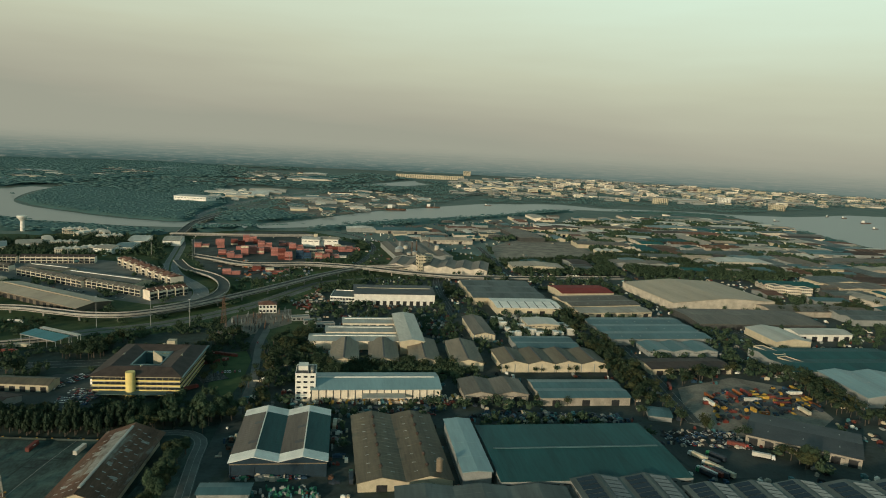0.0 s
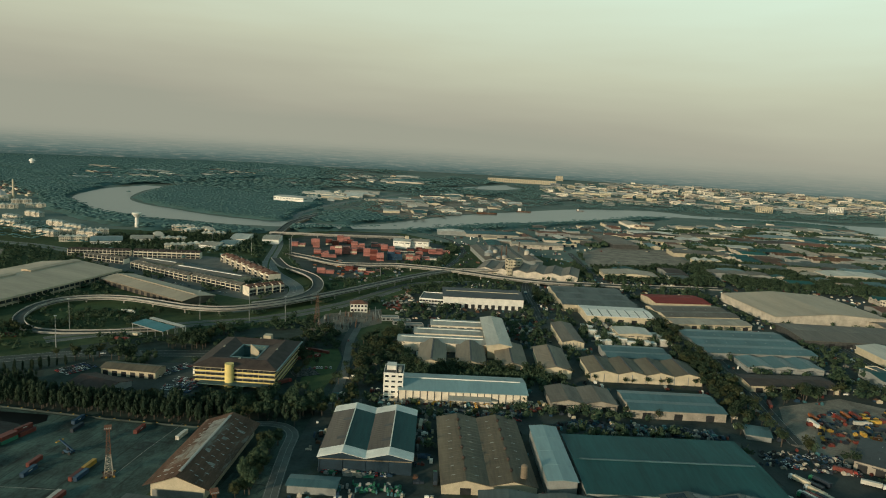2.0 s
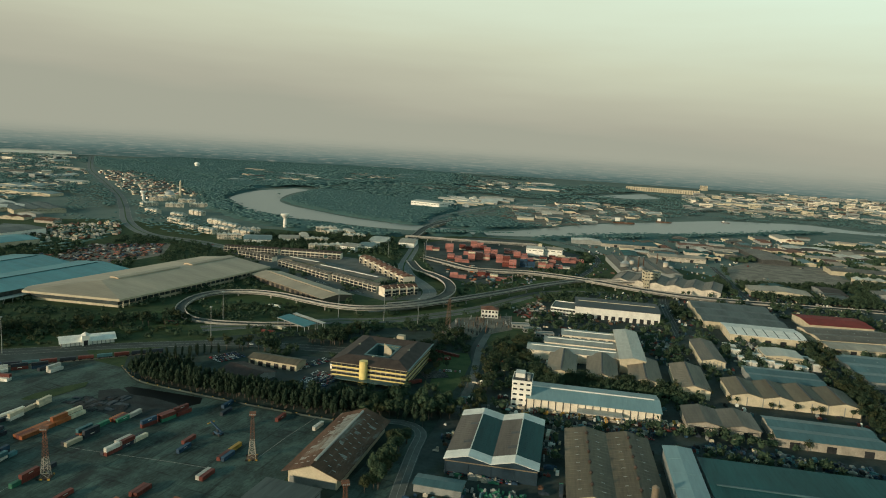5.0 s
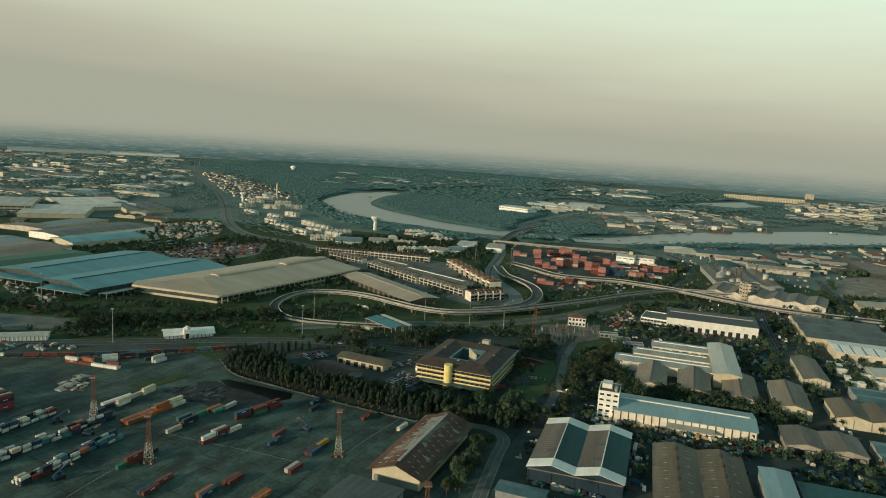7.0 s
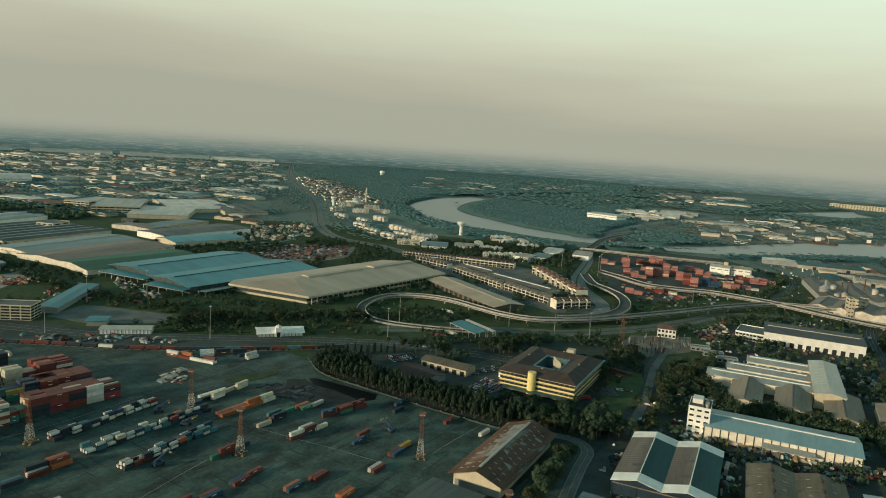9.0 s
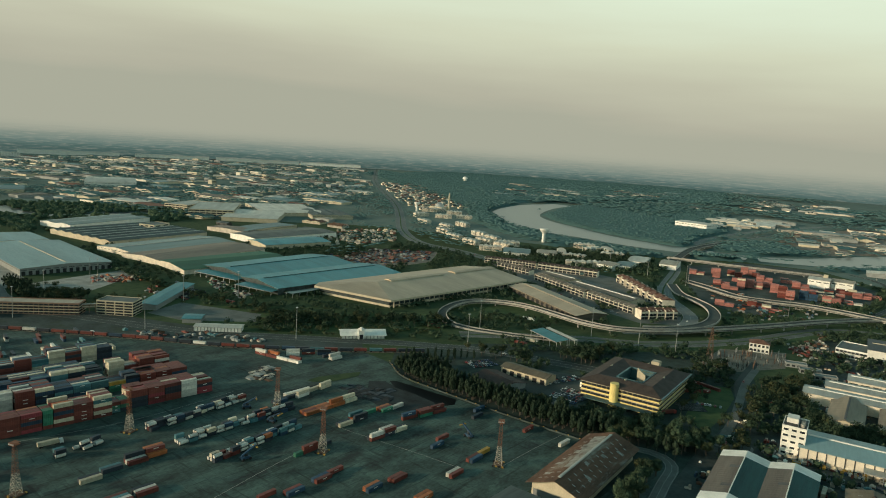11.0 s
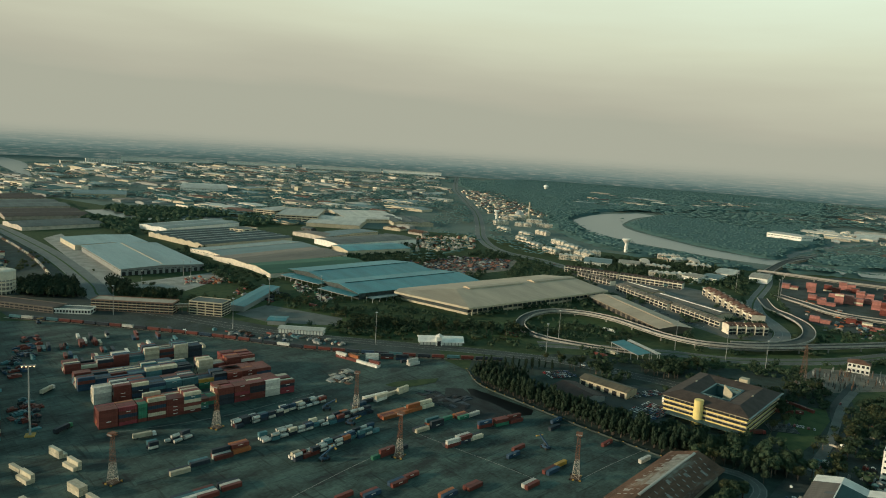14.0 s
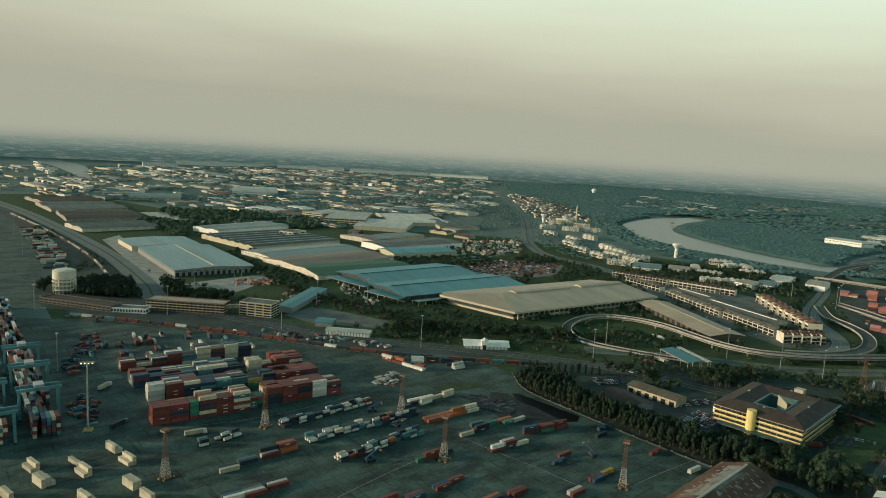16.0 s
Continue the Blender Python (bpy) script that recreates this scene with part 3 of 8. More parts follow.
road("bend_road", [(-413.3, 1071.9), (-370, 987.1), (-331, 936.7), (-303.7, 894.2), (-291.5, 845.1), (-291.6, 813.9), (-291.9, 795.1), (-333.2, 750.6)], 19, "inner lanes of the curved slip road", "bleached")
road("south_road", [(-445.7, 590.3), (-402.3, 633.5), (-345.1, 685), (-281.6, 732.5), (-216, 832), (-159.1, 973.5), (-74.9, 1027.1)], 22, "dual carriageway below the flyover", mat="highway", median=True)
road("peninsula_road", [(-535, 1640), (-587, 1714), (-598, 1938), (-573, 2220), (-520, 2480), (-470, 2700)], 16, "pale road across the peninsula", "bleached")
road("depot_road", [(-132.9, 1112.3), (-118.5, 1243.8), (-122.2, 1338.1), (-151.4, 1439.7), (-186.4, 1497), (-225.7, 1527.1)], 10, "curving depot access road")
road("estate_lane", [(-133.1, 496.8), (-100.7, 503.2), (-68.2, 514.3), (27.5, 503.9), (108, 522), (164.6, 517.7)], 9, "narrow estate lane between warehouses", lines=False)
road("mill_lane", [(-128, 330), (-137, 369.5), (-147, 420), (-150, 440), (-157, 452), (-172, 457), (-205, 447)], 9, "curving lane behind the rusted shed", "highway", lines=True)
road("office_lane", [(-157.7, 615.8), (-172.6, 658.1), (-178.9, 703.8), (-183.1, 749.2)], 8, "narrow lane past the offices", lines=False)
road("garden_lane", [(-141.6, 504.2), (-149.2, 566.5), (-158.7, 613.6), (-169.9, 668.6), (-175.9, 723)], 7, "pale lane past the office lawn", "highway", lines=False)
road("cross_street", [(206, 515.3), (203, 674.9), (190, 800.8), (151, 944.9), (114.3, 1151.8), (84.2, 1397.4)], 12, "tree-lined estate street")
road("mid_street", [(23.8, 822.5), (1.5, 1025.9), (19.2, 1124.8)], 9, "service street between factories")
road("east_street", [(357.5, 642.6), (357.8, 784), (342.8, 888.3), (324.4, 1086.7), (323.1, 1268.9)], 11, "estate street beside the sheds")


def stripe(pts, w=.22):
    return lump("yard_line", ribbon(spline(pts, 20)[:, :2], w * .7, .1, .125), M["apron"], "worn painted line on the yard", "marking")


stripe([(-345.9, 327), (-316.5, 331), (-280.2, 336.8), (-250.3, 340.1)])
stripe([(-322.9, 208.2), (-331.7, 251), (-339.1, 296.6)])
stripe([(-232.2, 359.2), (-232.3, 400), (-230.3, 442.7)])
stripe([(-468.8, 161.3), (-453.9, 230.7), (-456.4, 312.5)])
fence = thing("perimeter_fence", "low perimeter wall with yellow-painted blocks", "fence", kind="structure")
FL = spline([(-427.4, 460.9), (-390.9, 440.1), (-339.1, 436.8), (-289, 435.7), (-242, 436.5), (-217, 437.7)], 5)
part("wall", ribbon(FL, .25, 0, 1.3), M["estate"], fence)
for q in FL[::2]:
    part("block", Geo().box(q[0] - .5, q[1] - .35, 1.3, q[0] + .5, q[1] + .35, 1.6), M["amber"], fence)

# elevated roads
def flyover(name, pts, width, label, pier_gap=38, thick=1.8):
    p = spline(pts, 9)
    ob = thing(name, label, "flyover", kind="structure")
    part("deck", ribbon(p, width / 2, -thick, 0), M["asphalt"], ob, "asphalt deck")
    for s in (-1, 1):
        part("parapet", ribbon(p, 0.35, -0.9, 1.2, s * (width / 2 + .1)), M["deck"], ob, "pale concrete parapet")
    part("girder", ribbon(p, width / 3.2, -thick - 1.4, -thick), M["deck"], ob, "concrete girder")
    dist = 0
    for a, b in zip(p, p[1:]):
        dist += np.linalg.norm((b - a)[:2])
        KEEP_OUT.append((b[0], b[1], width / 2 + 2))
        if dist > pier_gap and b[2] > 4:
            dist = 0
            part("pier", Geo().cone(b[0], b[1], 0, b[2] - 3.8, 1.0, 1.0, 8).cone(b[0], b[1], b[2] - 4.2, b[2] - 3.1, 1.2, width / 3.4, 8), M["deck"], ob)
    return ob


def lifted(pts, zs):
    return [(x, y, z) for (x, y), z in zip(pts, zs)]


flyover("flyover", lifted([(-35.8, 1109.2), (-112, 1072.6), (-164.3, 997.1), (-207.7, 910), (-247.2, 836), (-284.7, 774.8), (-325.9, 733.7), (-366.5, 724.9), (-401.7, 732.6), (-449.3, 744.2), (-489, 739.7), (-517.8, 718.6), (-526.4, 689.5), (-519.2, 655.4), (-504.4, 630.8), (-479.4, 613.6), (-449.8, 615.2), (-403.2, 634.2), (-359.3, 657.3)],
        [8, 8, 8, 8, 8, 8, 8, 8, 7.5, 7, 6.5, 6, 5, 4, 3, 2, 1, .4, .2]), 10, "curved concrete flyover with a loop ramp")
flyover("ramp", lifted([(-411, 1101.6), (-371.2, 1031.3), (-337.9, 996.4), (-305.2, 960.9), (-281.7, 917.8), (-268.4, 867.6), (-269.9, 826.4), (-283.7, 792.4), (-308.4, 761.4)], [.5, 2, 4, 5, 6, 7, 7.5, 7.6, 7.6]), 14, "curved raised slip ramp with pale parapets", 30)
flyover("flyover", lifted([(-410.2, 1155.6), (-354.5, 1114.4)] + [(-297, 1067.8), (-247.7, 1071.1), (-197.3, 1082.4), (-112, 1072.6), (-32.5, 1046.2), (39.1, 1050.9), (148.9, 1081.7), (305.4, 1123.6)], [.6, 3, 6, 7, 8, 8, 8, 5, 1.5, .3]), 17, "straight concrete motorway flyover on piers")
flyover("flyover", lifted([(-518, 1351.2), (-460.9, 1358.9), (-391.9, 1370.1), (-326.7, 1389.1), (-253.1, 1417.6)], [6, 7, 7, 7, 6]), 9, "slim pale viaduct beside the depot", 45)
flyover("bridge", lifted([(-490.4, 1281.5), (-509.3, 1395.1), (-531.4, 1528.3), (-534.6, 1631.8), (-532, 1738)], [3, 6, 7, 6, 3]), 16, "low road bridge over the river", 30)
plate("peninsula_ground", [(-430.8, 1746), (-521.1, 2337.8), (-306.3, 2781.2), (9, 2564.6), (-144.4, 2102), (-313.5, 1804.5)], M["dirt"], .1, "bare tan ground round the sheds across the river", "ground")
plate("grass_island", [(-438.5, 372.7), (-439, 385), (-431.4, 406.9), (-424.9, 422), (-418.6, 412.7), (-422.6, 387.1), (-432.5, 373.9)], M["turf"], .3, "kerbed grass island in the yard", "verge")
plate("loop_green", [(-526.1, 678.3), (-531.8, 714.2), (-497.4, 752.8), (-446.6, 754.2), (-401.8, 733.5), (-423.5, 690.4), (-477.4, 652.9)], M["grass"], .15, "grassy centre of the loop ramp", "verge")
flyover("bridge", lifted([(50.3, 2569.7), (121.6, 2792.4), (244.4, 2912.8), (413, 2935.8), (556.9, 2940.5)], [2, 8, 10, 8, 4]), 12, "far road bridge over the creek", 40)


# ---- buildings ----
def seamed(prof, b0, b1, along, gap):
    """A roof slope, one sheet thick, with upstanding joints running down it."""
    (a0, z0), (a1, z1), _, (_, zt) = prof
    th, n = zt - z0, int((b1 - b0) / gap) if gap else 0
    top = [(b0, 0.0)]
    for k in range(1, n):
        b = b0 + (b1 - b0) * k / n
        top += [(b - .14, 0), (b - .12, .07), (b + .12, .07), (b + .14, 0)]
    top.append((b1, 0.0))
    m, g = len(top), Geo()
    ends = [[(a, b, z + th + o) for b, o in top] + [(a, b1, z), (a, b0, z)] for a, z in ((a0, z0), (a1, z1))]
    if along == "x":
        ends = [[(q[1], q[0], q[2]) for q in e] for e in ends]
    w = m + 2
    return g.add(ends[0] + ends[1], [(i, (i + 1) % w, (i + 1) % w + w, i + w) for i in range(w)] + [tuple(range(w))[::-1], tuple(range(w, 2 * w))])


def shed(label, x, y, deg, L, W, h, rise=3.0, bays=1, along="y", roof="r_tan", wall="cream", over=0.9, doors=0, lights=0, vents=0, cap=None,
         name="warehouse", ribs=0, rib_mat="greywall", roof2=None, ends=None, group="", cat="warehouse", seam=5.0, strip=None):
    """A metal-roofed building: pitched bays with ridges along its depth (y) or its front (x); the front is at -y."""
    ob = thing(name, label, cat, x, y, deg, group=group)
    keep(x, y, deg, L, W)
    A, B = (L, W) if along == "y" else (W, L)
    w = A / bays
    skyline = [(A / 2 - k * w / 2, h + (rise if k % 2 else 0)) for k in range(2 * bays + 1)]
    part("wall", Geo().sweep([(-A / 2, 0), (A / 2, 0)] + skyline, -B / 2, B / 2, along), M[wall], ob)
    th = 0.28
    for k in range(bays):
        a0 = -A / 2 + k * w
        am, a1 = a0 + w / 2, a0 + w
        sl = rise / (w / 2)
        lo0 = a0 - (over if k == 0 else 0)
        lo1 = a1 + (over if k == bays - 1 else 0)
        zl0, zl1 = h - (a0 - lo0) * sl + .05, h - (lo1 - a1) * sl + .05
        zt = h + rise + .05
        for rf, prof in zip((roof, roof2 or roof), ([(lo0, zl0), (am, zt), (am, zt + th), (lo0, zl0 + th)], [(am, zt), (lo1, zl1), (lo1, zl1 + th), (am, zt + th)])):
            if ends:
                e = B * 0.13
                part("roof_slope", seamed(prof, -B / 2 + e, B / 2 - e, along, seam), M[rf], ob)
                part("roof_band", Geo().sweep(prof, -B / 2 - over, -B / 2 + e, along), M[ends], ob, "white end band of the roof")
                part("roof_band", Geo().sweep(prof, B / 2 - e, B / 2 + over, along), M[ends], ob, "white end band of the roof")
            else:
                part("roof_slope", seamed(prof, -B / 2 - over, B / 2 + over, along, seam), M[rf], ob)
        if cap:
            part("ridge_cap", Geo().sweep([(am - .9, zt + th - .1), (am + .9, zt + th - .1), (am + .7, zt + th + .55), (am - .7, zt + th + .55)], -B / 2 * .93, B / 2 * .93, along), M[cap], ob, "raised ridge strip")
        tilt = math.degrees(math.atan(sl))
        for q in range(lights):
            bpos = (-.5 + (q + .5) / lights) * B * .94
            for side in (-1, 1):
                for fr in (.5,):
                    c = am + side * w * .25
                    z = h + rise * fr + th + .06
                    turn = pose(c, bpos, z, 0, side * tilt, 0) if along == "y" else pose(bpos, c, z, -side * tilt, 0, 0)
                    part("skylight", SKY_Y if along == "y" else SKY_X, None, ob, "", turn)
        for q in range(vents):
            bpos = (-.5 + (q + .5) / vents) * B * .9
            part("roof_vent", VENT, None, ob, "", pose(am, bpos, zt + th - .1) if along == "y" else pose(bpos, am, zt + th - .1))
    if strip is None:
        strip = int(abs(x) * 7 + abs(y) * 3) % 5 < 2
    if strip and not ribs and h > 5.5:
        q, z0, z1 = Geo(), h * .70, h * .79
        n = max(2, int(L / 9))
        for k in range(n):
            c = -L / 2 + L * (k + .5) / n
            for sy in (-1, 1):
                q.box(c - L / n * .36, sy * W / 2 - .08, z0, c + L / n * .36, sy * W / 2 + .08, z1)
        n = max(2, int(W / 9))
        for k in range(n):
            c = -W / 2 + W * (k + .5) / n
            for sx in (-1, 1):
                q.box(sx * L / 2 - .08, c - W / n * .36, z0, sx * L / 2 + .08, c + W / n * .36, z1)
        tagged(part("louvre_band", q, M["louvre"], ob, "dark louvred openings below the eaves"), kind="stuff")
    if doors:
        dw = min(6.5, L / doors * .55)
        for k in range(doors):
            c = -L / 2 + L * (k + .5) / doors
            part("door", Geo().box(c - dw / 2, -W / 2 - .12, 0, c + dw / 2, -W / 2 + .1, min(5.5, h * .7)), M["dark"], ob, "dark open loading door")
    if ribs:
        for k in range(ribs + 1):
            c = -L / 2 + L * k / ribs
            part("pilaster", Geo().box(c - .35, -W / 2 - .3, 0, c + .35, -W / 2 + .1, h - .1), M[rib_mat], ob, "upright strip on the wall")
    return ob


def canopy(label, x, y, deg, L, W, h, roof="r_blue", slope=.6, name="canopy"):
    """A thin sloping roof on rows of posts, open below."""
    ob = thing(name, label, "canopy", x, y, deg)
    keep(x, y, deg, L, W, 2)
    part("roof", seamed([(-W / 2, h), (W / 2, h + slope), (W / 2, h + slope + .25), (-W / 2, h + .25)], -L / 2, L / 2, "x", 5), M[roof], ob)
    for k in range(max(2, int(L / 11)) + 1):
        u = -L / 2 + .6 + (L - 1.2) * k / max(2, int(L / 11))
        for v in (-W / 2 + .8, W / 2 - .8):
            part("post", Geo().box(u - .2, v - .2, 0, u + .2, v + .2, h + .05), M["steel"], ob)
    part("fascia", Geo().box(-L / 2, -W / 2 - .12, h - .5, L / 2, -W / 2 + .1, h + .3), M["greywall"], ob)
    return ob


SKY_Y = Geo().box(-1.2, -.3, -.05, 1.2, .3, .06).mesh("skylight", M["skylight"])
SKY_X = Geo().box(-.3, -1.2, -.05, .3, 1.2, .06).mesh("skylight", M["skylight"])
VENT = Geo().cone(0, 0, 0, 1.0, .9, .9, 8).cone(0, 0, 1.0, 2.0, 1.4, .7, 8).mesh("roof_vent", M["r_tile"], True)
_w = {}


def window(w, h, mat="glass"):
    key = (round(w, 1), round(h, 1), mat)
    if key not in _w:
        _w[key] = Geo().box(-key[0] / 2, -.08, 0, key[0] / 2, .12, key[1]).mesh("window", M[mat])
    return _w[key]


def block(label, x, y, deg, L, W, h, floors=3, nx=6, ny=3, wall="white", roof="r_grey", name="office_block", parapet=0.9, wh=0.5, wwid=0.6, cat="building", pitched=0, bands=False, group="", rows=False):
    """A storeyed building with rows of windows on its front, sides and back."""
    ob = thing(name, label, cat, x, y, deg, group=group)
    keep(x, y, deg, L, W)
    part("wall", Geo().box(-L / 2, -W / 2, 0, L / 2, W / 2, h), M[wall], ob)
    if pitched:
        o = .8
        part("roof", Geo().add([(-L / 2 - o, -W / 2 - o, h), (L / 2 + o, -W / 2 - o, h), (L / 2 + o, W / 2 + o, h), (-L / 2 - o, W / 2 + o, h),
                                (-L / 2 + W / 2, 0, h + pitched), (L / 2 - W / 2, 0, h + pitched)] if L > W else
                               [(-L / 2 - o, -W / 2 - o, h), (L / 2 + o, -W / 2 - o, h), (L / 2 + o, W / 2 + o, h), (-L / 2 - o, W / 2 + o, h),
                                (0, -W / 2 + L / 2, h + pitched), (0, W / 2 - L / 2, h + pitched)],
                               [(0, 1, 5, 4), (1, 2, 5), (2, 3, 4, 5), (3, 0, 4), (3, 2, 1, 0)] if L > W else [(0, 1, 4), (1, 2, 5, 4), (2, 3, 5), (3, 0, 4, 5), (3, 2, 1, 0)]), M[roof], ob)
    else:
        part("roof", Geo().box(-L / 2 + .3, -W / 2 + .3, h, L / 2 - .3, W / 2 - .3, h + .15), M[roof], ob)
        g = Geo().box(-L / 2 - .1, -W / 2 - .1, h - .3, L / 2 + .1, -W / 2 + .25, h + parapet).box(-L / 2 - .1, W / 2 - .25, h - .3, L / 2 + .1, W / 2 + .1, h + parapet)
        g.box(-L / 2 - .1, -W / 2 + .25, h - .3, -L / 2 + .25, W / 2 - .25, h + parapet).box(L / 2 - .25, -W / 2 + .25, h - .3, L / 2 + .1, W / 2 - .25, h + parapet)
        part("parapet", g, M[wall], ob)
    fh = h / floors
    for k in range(floors):
        z = fh * k + fh * (1 - wh) * .55
        row = Geo()
        for n, span, turn in ((nx, L, 0), (nx, L, 180), (ny, W, 90), (ny, W, -90)):
            if not n:
                continue
            me = window(span / n * wwid, fh * wh)
            off = (W if span is L or turn in (0, 180) else L) / 2
            for i in range(n):
                c = -span / 2 + span * (i + .5) / n
                if rows:
                    q, mm = Geo().box(-span / n * wwid / 2, -.08, 0, span / n * wwid / 2, .12, fh * wh), pose(0, 0, 0, 0, 0, turn) @ pose(c, -off, z)
                    row.add([mm @ Vector(p) for p in q.v], q.f)
                else:
                    part("window", me, None, ob, "", pose(0, 0, 0, 0, 0, turn) @ pose(c, -off, z))
        if row.v:
            tagged(part("window_band", row, M["glass"], ob, "dark windows of one storey"), kind="stuff")
        if bands and k:
            part("floor_band", Geo().box(-L / 2 - .35, -W / 2 - .35, fh * k - .3, L / 2 + .35, W / 2 + .35, fh * k + .3), M["cream" if wall == "brick" else wall], ob)
    return ob


# front row
x, y, deg, L, W = -94.8, 439.6, 7.6, 57.8, 81.8
# taupe left and teal right slopes put sun and shade into the roof colours
twin = shed("twin-gabled warehouse with sunlit taupe and shaded teal slopes and white end bands", x, y, deg, L, W, 10, 3.4, 2, "y", "r_taupe", "navy", roof2="r_deep", ends="white", seam=3.2)
for k in range(2):
    a0 = -L / 2 + k * L / 2
    am = a0 + L / 4
    part("ridge_cap", Geo().sweep([(am - .35, 13.7), (am + .35, 13.7), (am + .25, 14.05), (am - .25, 14.05)], -W / 2 + 11, W / 2 - 11, "y"), M["white"], twin, "white ridge strip")
    for b0, b1 in ((-20, -15.5), (11 - 7 * k, 15 - 7 * k)):
        part("roof_strip", Geo().sweep([(a0 + .6, 10.40), (am - .4, 13.62), (am - .4, 13.66), (a0 + .6, 10.44)], b0, b1, "y"), M["r_dark"], twin, "darker replaced sheets")
part("eave_beam", Geo().box(-L / 2, -W / 2 - .5, 8.6, L / 2, -W / 2 - .1, 9.2), M["r_dun"], twin, "rusty eave beam")
for k in range(5):
    c = -L / 2 + .4 + (L - .8) * k / 4
    part("pilaster", Geo().box(c - .3, -W / 2 - .4, 0, c + .3, -W / 2 + .1, 9), M["navy"], twin)
shed("twin-gabled warehouse with weathered tan sheet roof", -19.9, 439.4, 9.3, 56.6, 101.7, 6, 3.2, 2, "y", "r_olive", "cream", lights=8, vents=6, doors=2)
shed("narrow warehouse with pale blue-green flat-pitched roof", 25.4, 435.1, 8, 17.4, 80.4, 11, 0.8, 1, "y", "r_pale", "greywall", seam=20)
shed("very wide factory hall with dull teal roof", 98.5, 437.1, 8, 121, 83.5, 9, 1.6, 1, "x", "r_deep", "greywall", cap="r_teal", seam=3, over=.2)
shed("long blue-roofed factory with white ridge strip and pale front", -44.6, 550.4, 8.1, 102.2, 40.1, 10, 3.0, 1, "x", "r_pale", "plaster", cap="white", doors=0, ribs=18, rib_mat="louvre")
canopy("grey loading canopy on the factory front", -36, 527.5, 8.1, 34, 8, 6, "r_stone", .8)
vessel_tank = thing("vertical_tank", "tan steel tank on legs on the warehouse roof", "tank", 8, 399, 0, 6.9)
part("drum", Geo().cone(0, 0, 2, 9.5, 2.1, 2.1, 16), M["r_dun"], vessel_tank)
part("dome", Geo().cone(0, 0, 9.5, 10.6, 2.1, .5, 16), M["r_dun"], vessel_tank)
for a in (45, 135, 225, 315):
    part("leg", Geo().box(1.4 * math.cos(radians(a)) - .15, 1.4 * math.sin(radians(a)) - .15, 0, 1.4 * math.cos(radians(a)) + .15, 1.4 * math.sin(radians(a)) + .15, 2.1), M["ruststeel"], vessel_tank)
stair = block("white five-storey stair tower with rooftop plant", -99, 536.8, 8, 15.6, 22.1, 21.5, 5, 3, 2, "white", name="tower_block", wh=.35)
part("plant_room", Geo().box(-6, -2, 21.6, 1.5, 8, 25.2), M["white"], stair, "white rooftop plant room")
part("plant_screen", Geo().box(1.8, -9.5, 21.6, 2.1, 8, 24), M["greywall"], stair)
for k in range(3):
    part("roof_tank", Geo().cone(4.6, -6 + 5 * k, 21.6, 23.8, 1.5, 1.5, 12), M["pale"], stair, "pale water tank")
part("dark_roof", Geo().box(-7, -10, 21.64, 7, -3, 21.75), M["r_dark"], stair, "dark roof membrane")
for n, (x, y, deg, L, W) in enumerate([(-81.8, 637.7, 9.2, 25.1, 68.5), (-46.1, 642.8, 9.2, 26.6, 67.2), (-8.8, 649.2, 5.7, 27.4, 69.6), (30.5, 650, -1.3, 27.4, 69.7)]):
    shed("gabled shed with dull tan roof in a row of four", x, y, 6, L, W, 8, 3.2, 1, "y", "r_dun", "cream", cap="r_dark", group="row of four sheds")
shed("white-roofed factory hall with low gable", -26.9, 712.9, 8, 23.3, 108.5, 13, 2, 1, "y", "r_white", "cream")
for a in [(-77.7, 678, 8, 88.3, 24.6), (-75.2, 710.7, 8, 71.3, 22.4), (-70.7, 747.1, 8, 56.1, 24.6)]:
    shed("stepped factory bay with pale grey roof", *a, 9, 1.5, 1, "x", "r_stone", "plaster", group="stepped factory bays", cap="white", seam=11)
shed("white distribution building with dark roof and roof lights", -53.2, 888.6, 7.8, 101.1, 56, 14, 1.5, 1, "x", "r_dark", "white", cap="cream", doors=12)
block("low white office wing with ribbon windows", -114.7, 873, 1, 30.3, 38.8, 9, 2, 8, 3, "white", wwid=.85)
shed("tan gabled workshop with striped roof", 49.4, 750.9, 8, 21.9, 76.8, 8, 2.5, 1, "y", "r_brown", "cream", ribs=6)
shed("four-bay factory with brown roof and cream front", 111.4, 645.6, 8.1, 101.5, 44.4, 8, 3.0, 4, "y", "r_olive", "cream", cap="r_dark", ribs=8)
white_shed = shed("white-roofed shed with dark roof joints", 114.2, 866.5, 8, 81.3, 53, 9, 2.0, 1, "x", "white", "cream", doors=5)
for k in range(7):
    part("roof_joint", Geo().box(-.5, -13, 0, .5, 13, .12), M["louvre"], white_shed, "dark joint between roof sheets", pose(-34 + 11.3 * k, -13.4, 10.42, math.degrees(math.atan(2 / 26.5)), 0, 0))
white_store_boxes = [(72, 804), (78, 794), (79, 774), (83, 757), (87, 738), (93, 736), (100, 777), (104, 757), (109, 748), (104, 795), (117, 743), (134, 744), (148, 791), (152, 778), (153, 757), (141, 750)]
for k, (x, y) in enumerate(white_store_boxes):
    bin_ = thing("storage_bin", "tall white steel storage bin beside a store", "bin", x, y, 8 + 90 * (k % 2), .1, "white storage bins")
    part("body", Geo().box(-4.2, -2.4, 0, 4.2, 2.4, 5 + k % 3), M["vessel"], bin_)
    part("lid", Geo().box(-4.3, -2.5, 5 + k % 3, 4.3, 2.5, 5.3 + k % 3), M["white"], bin_)
shed("broad grey factory hall among other factories", 90.2, 950.8, 8, 96, 117, 9, 2.0, 3, "x", "r_grey", "cream")
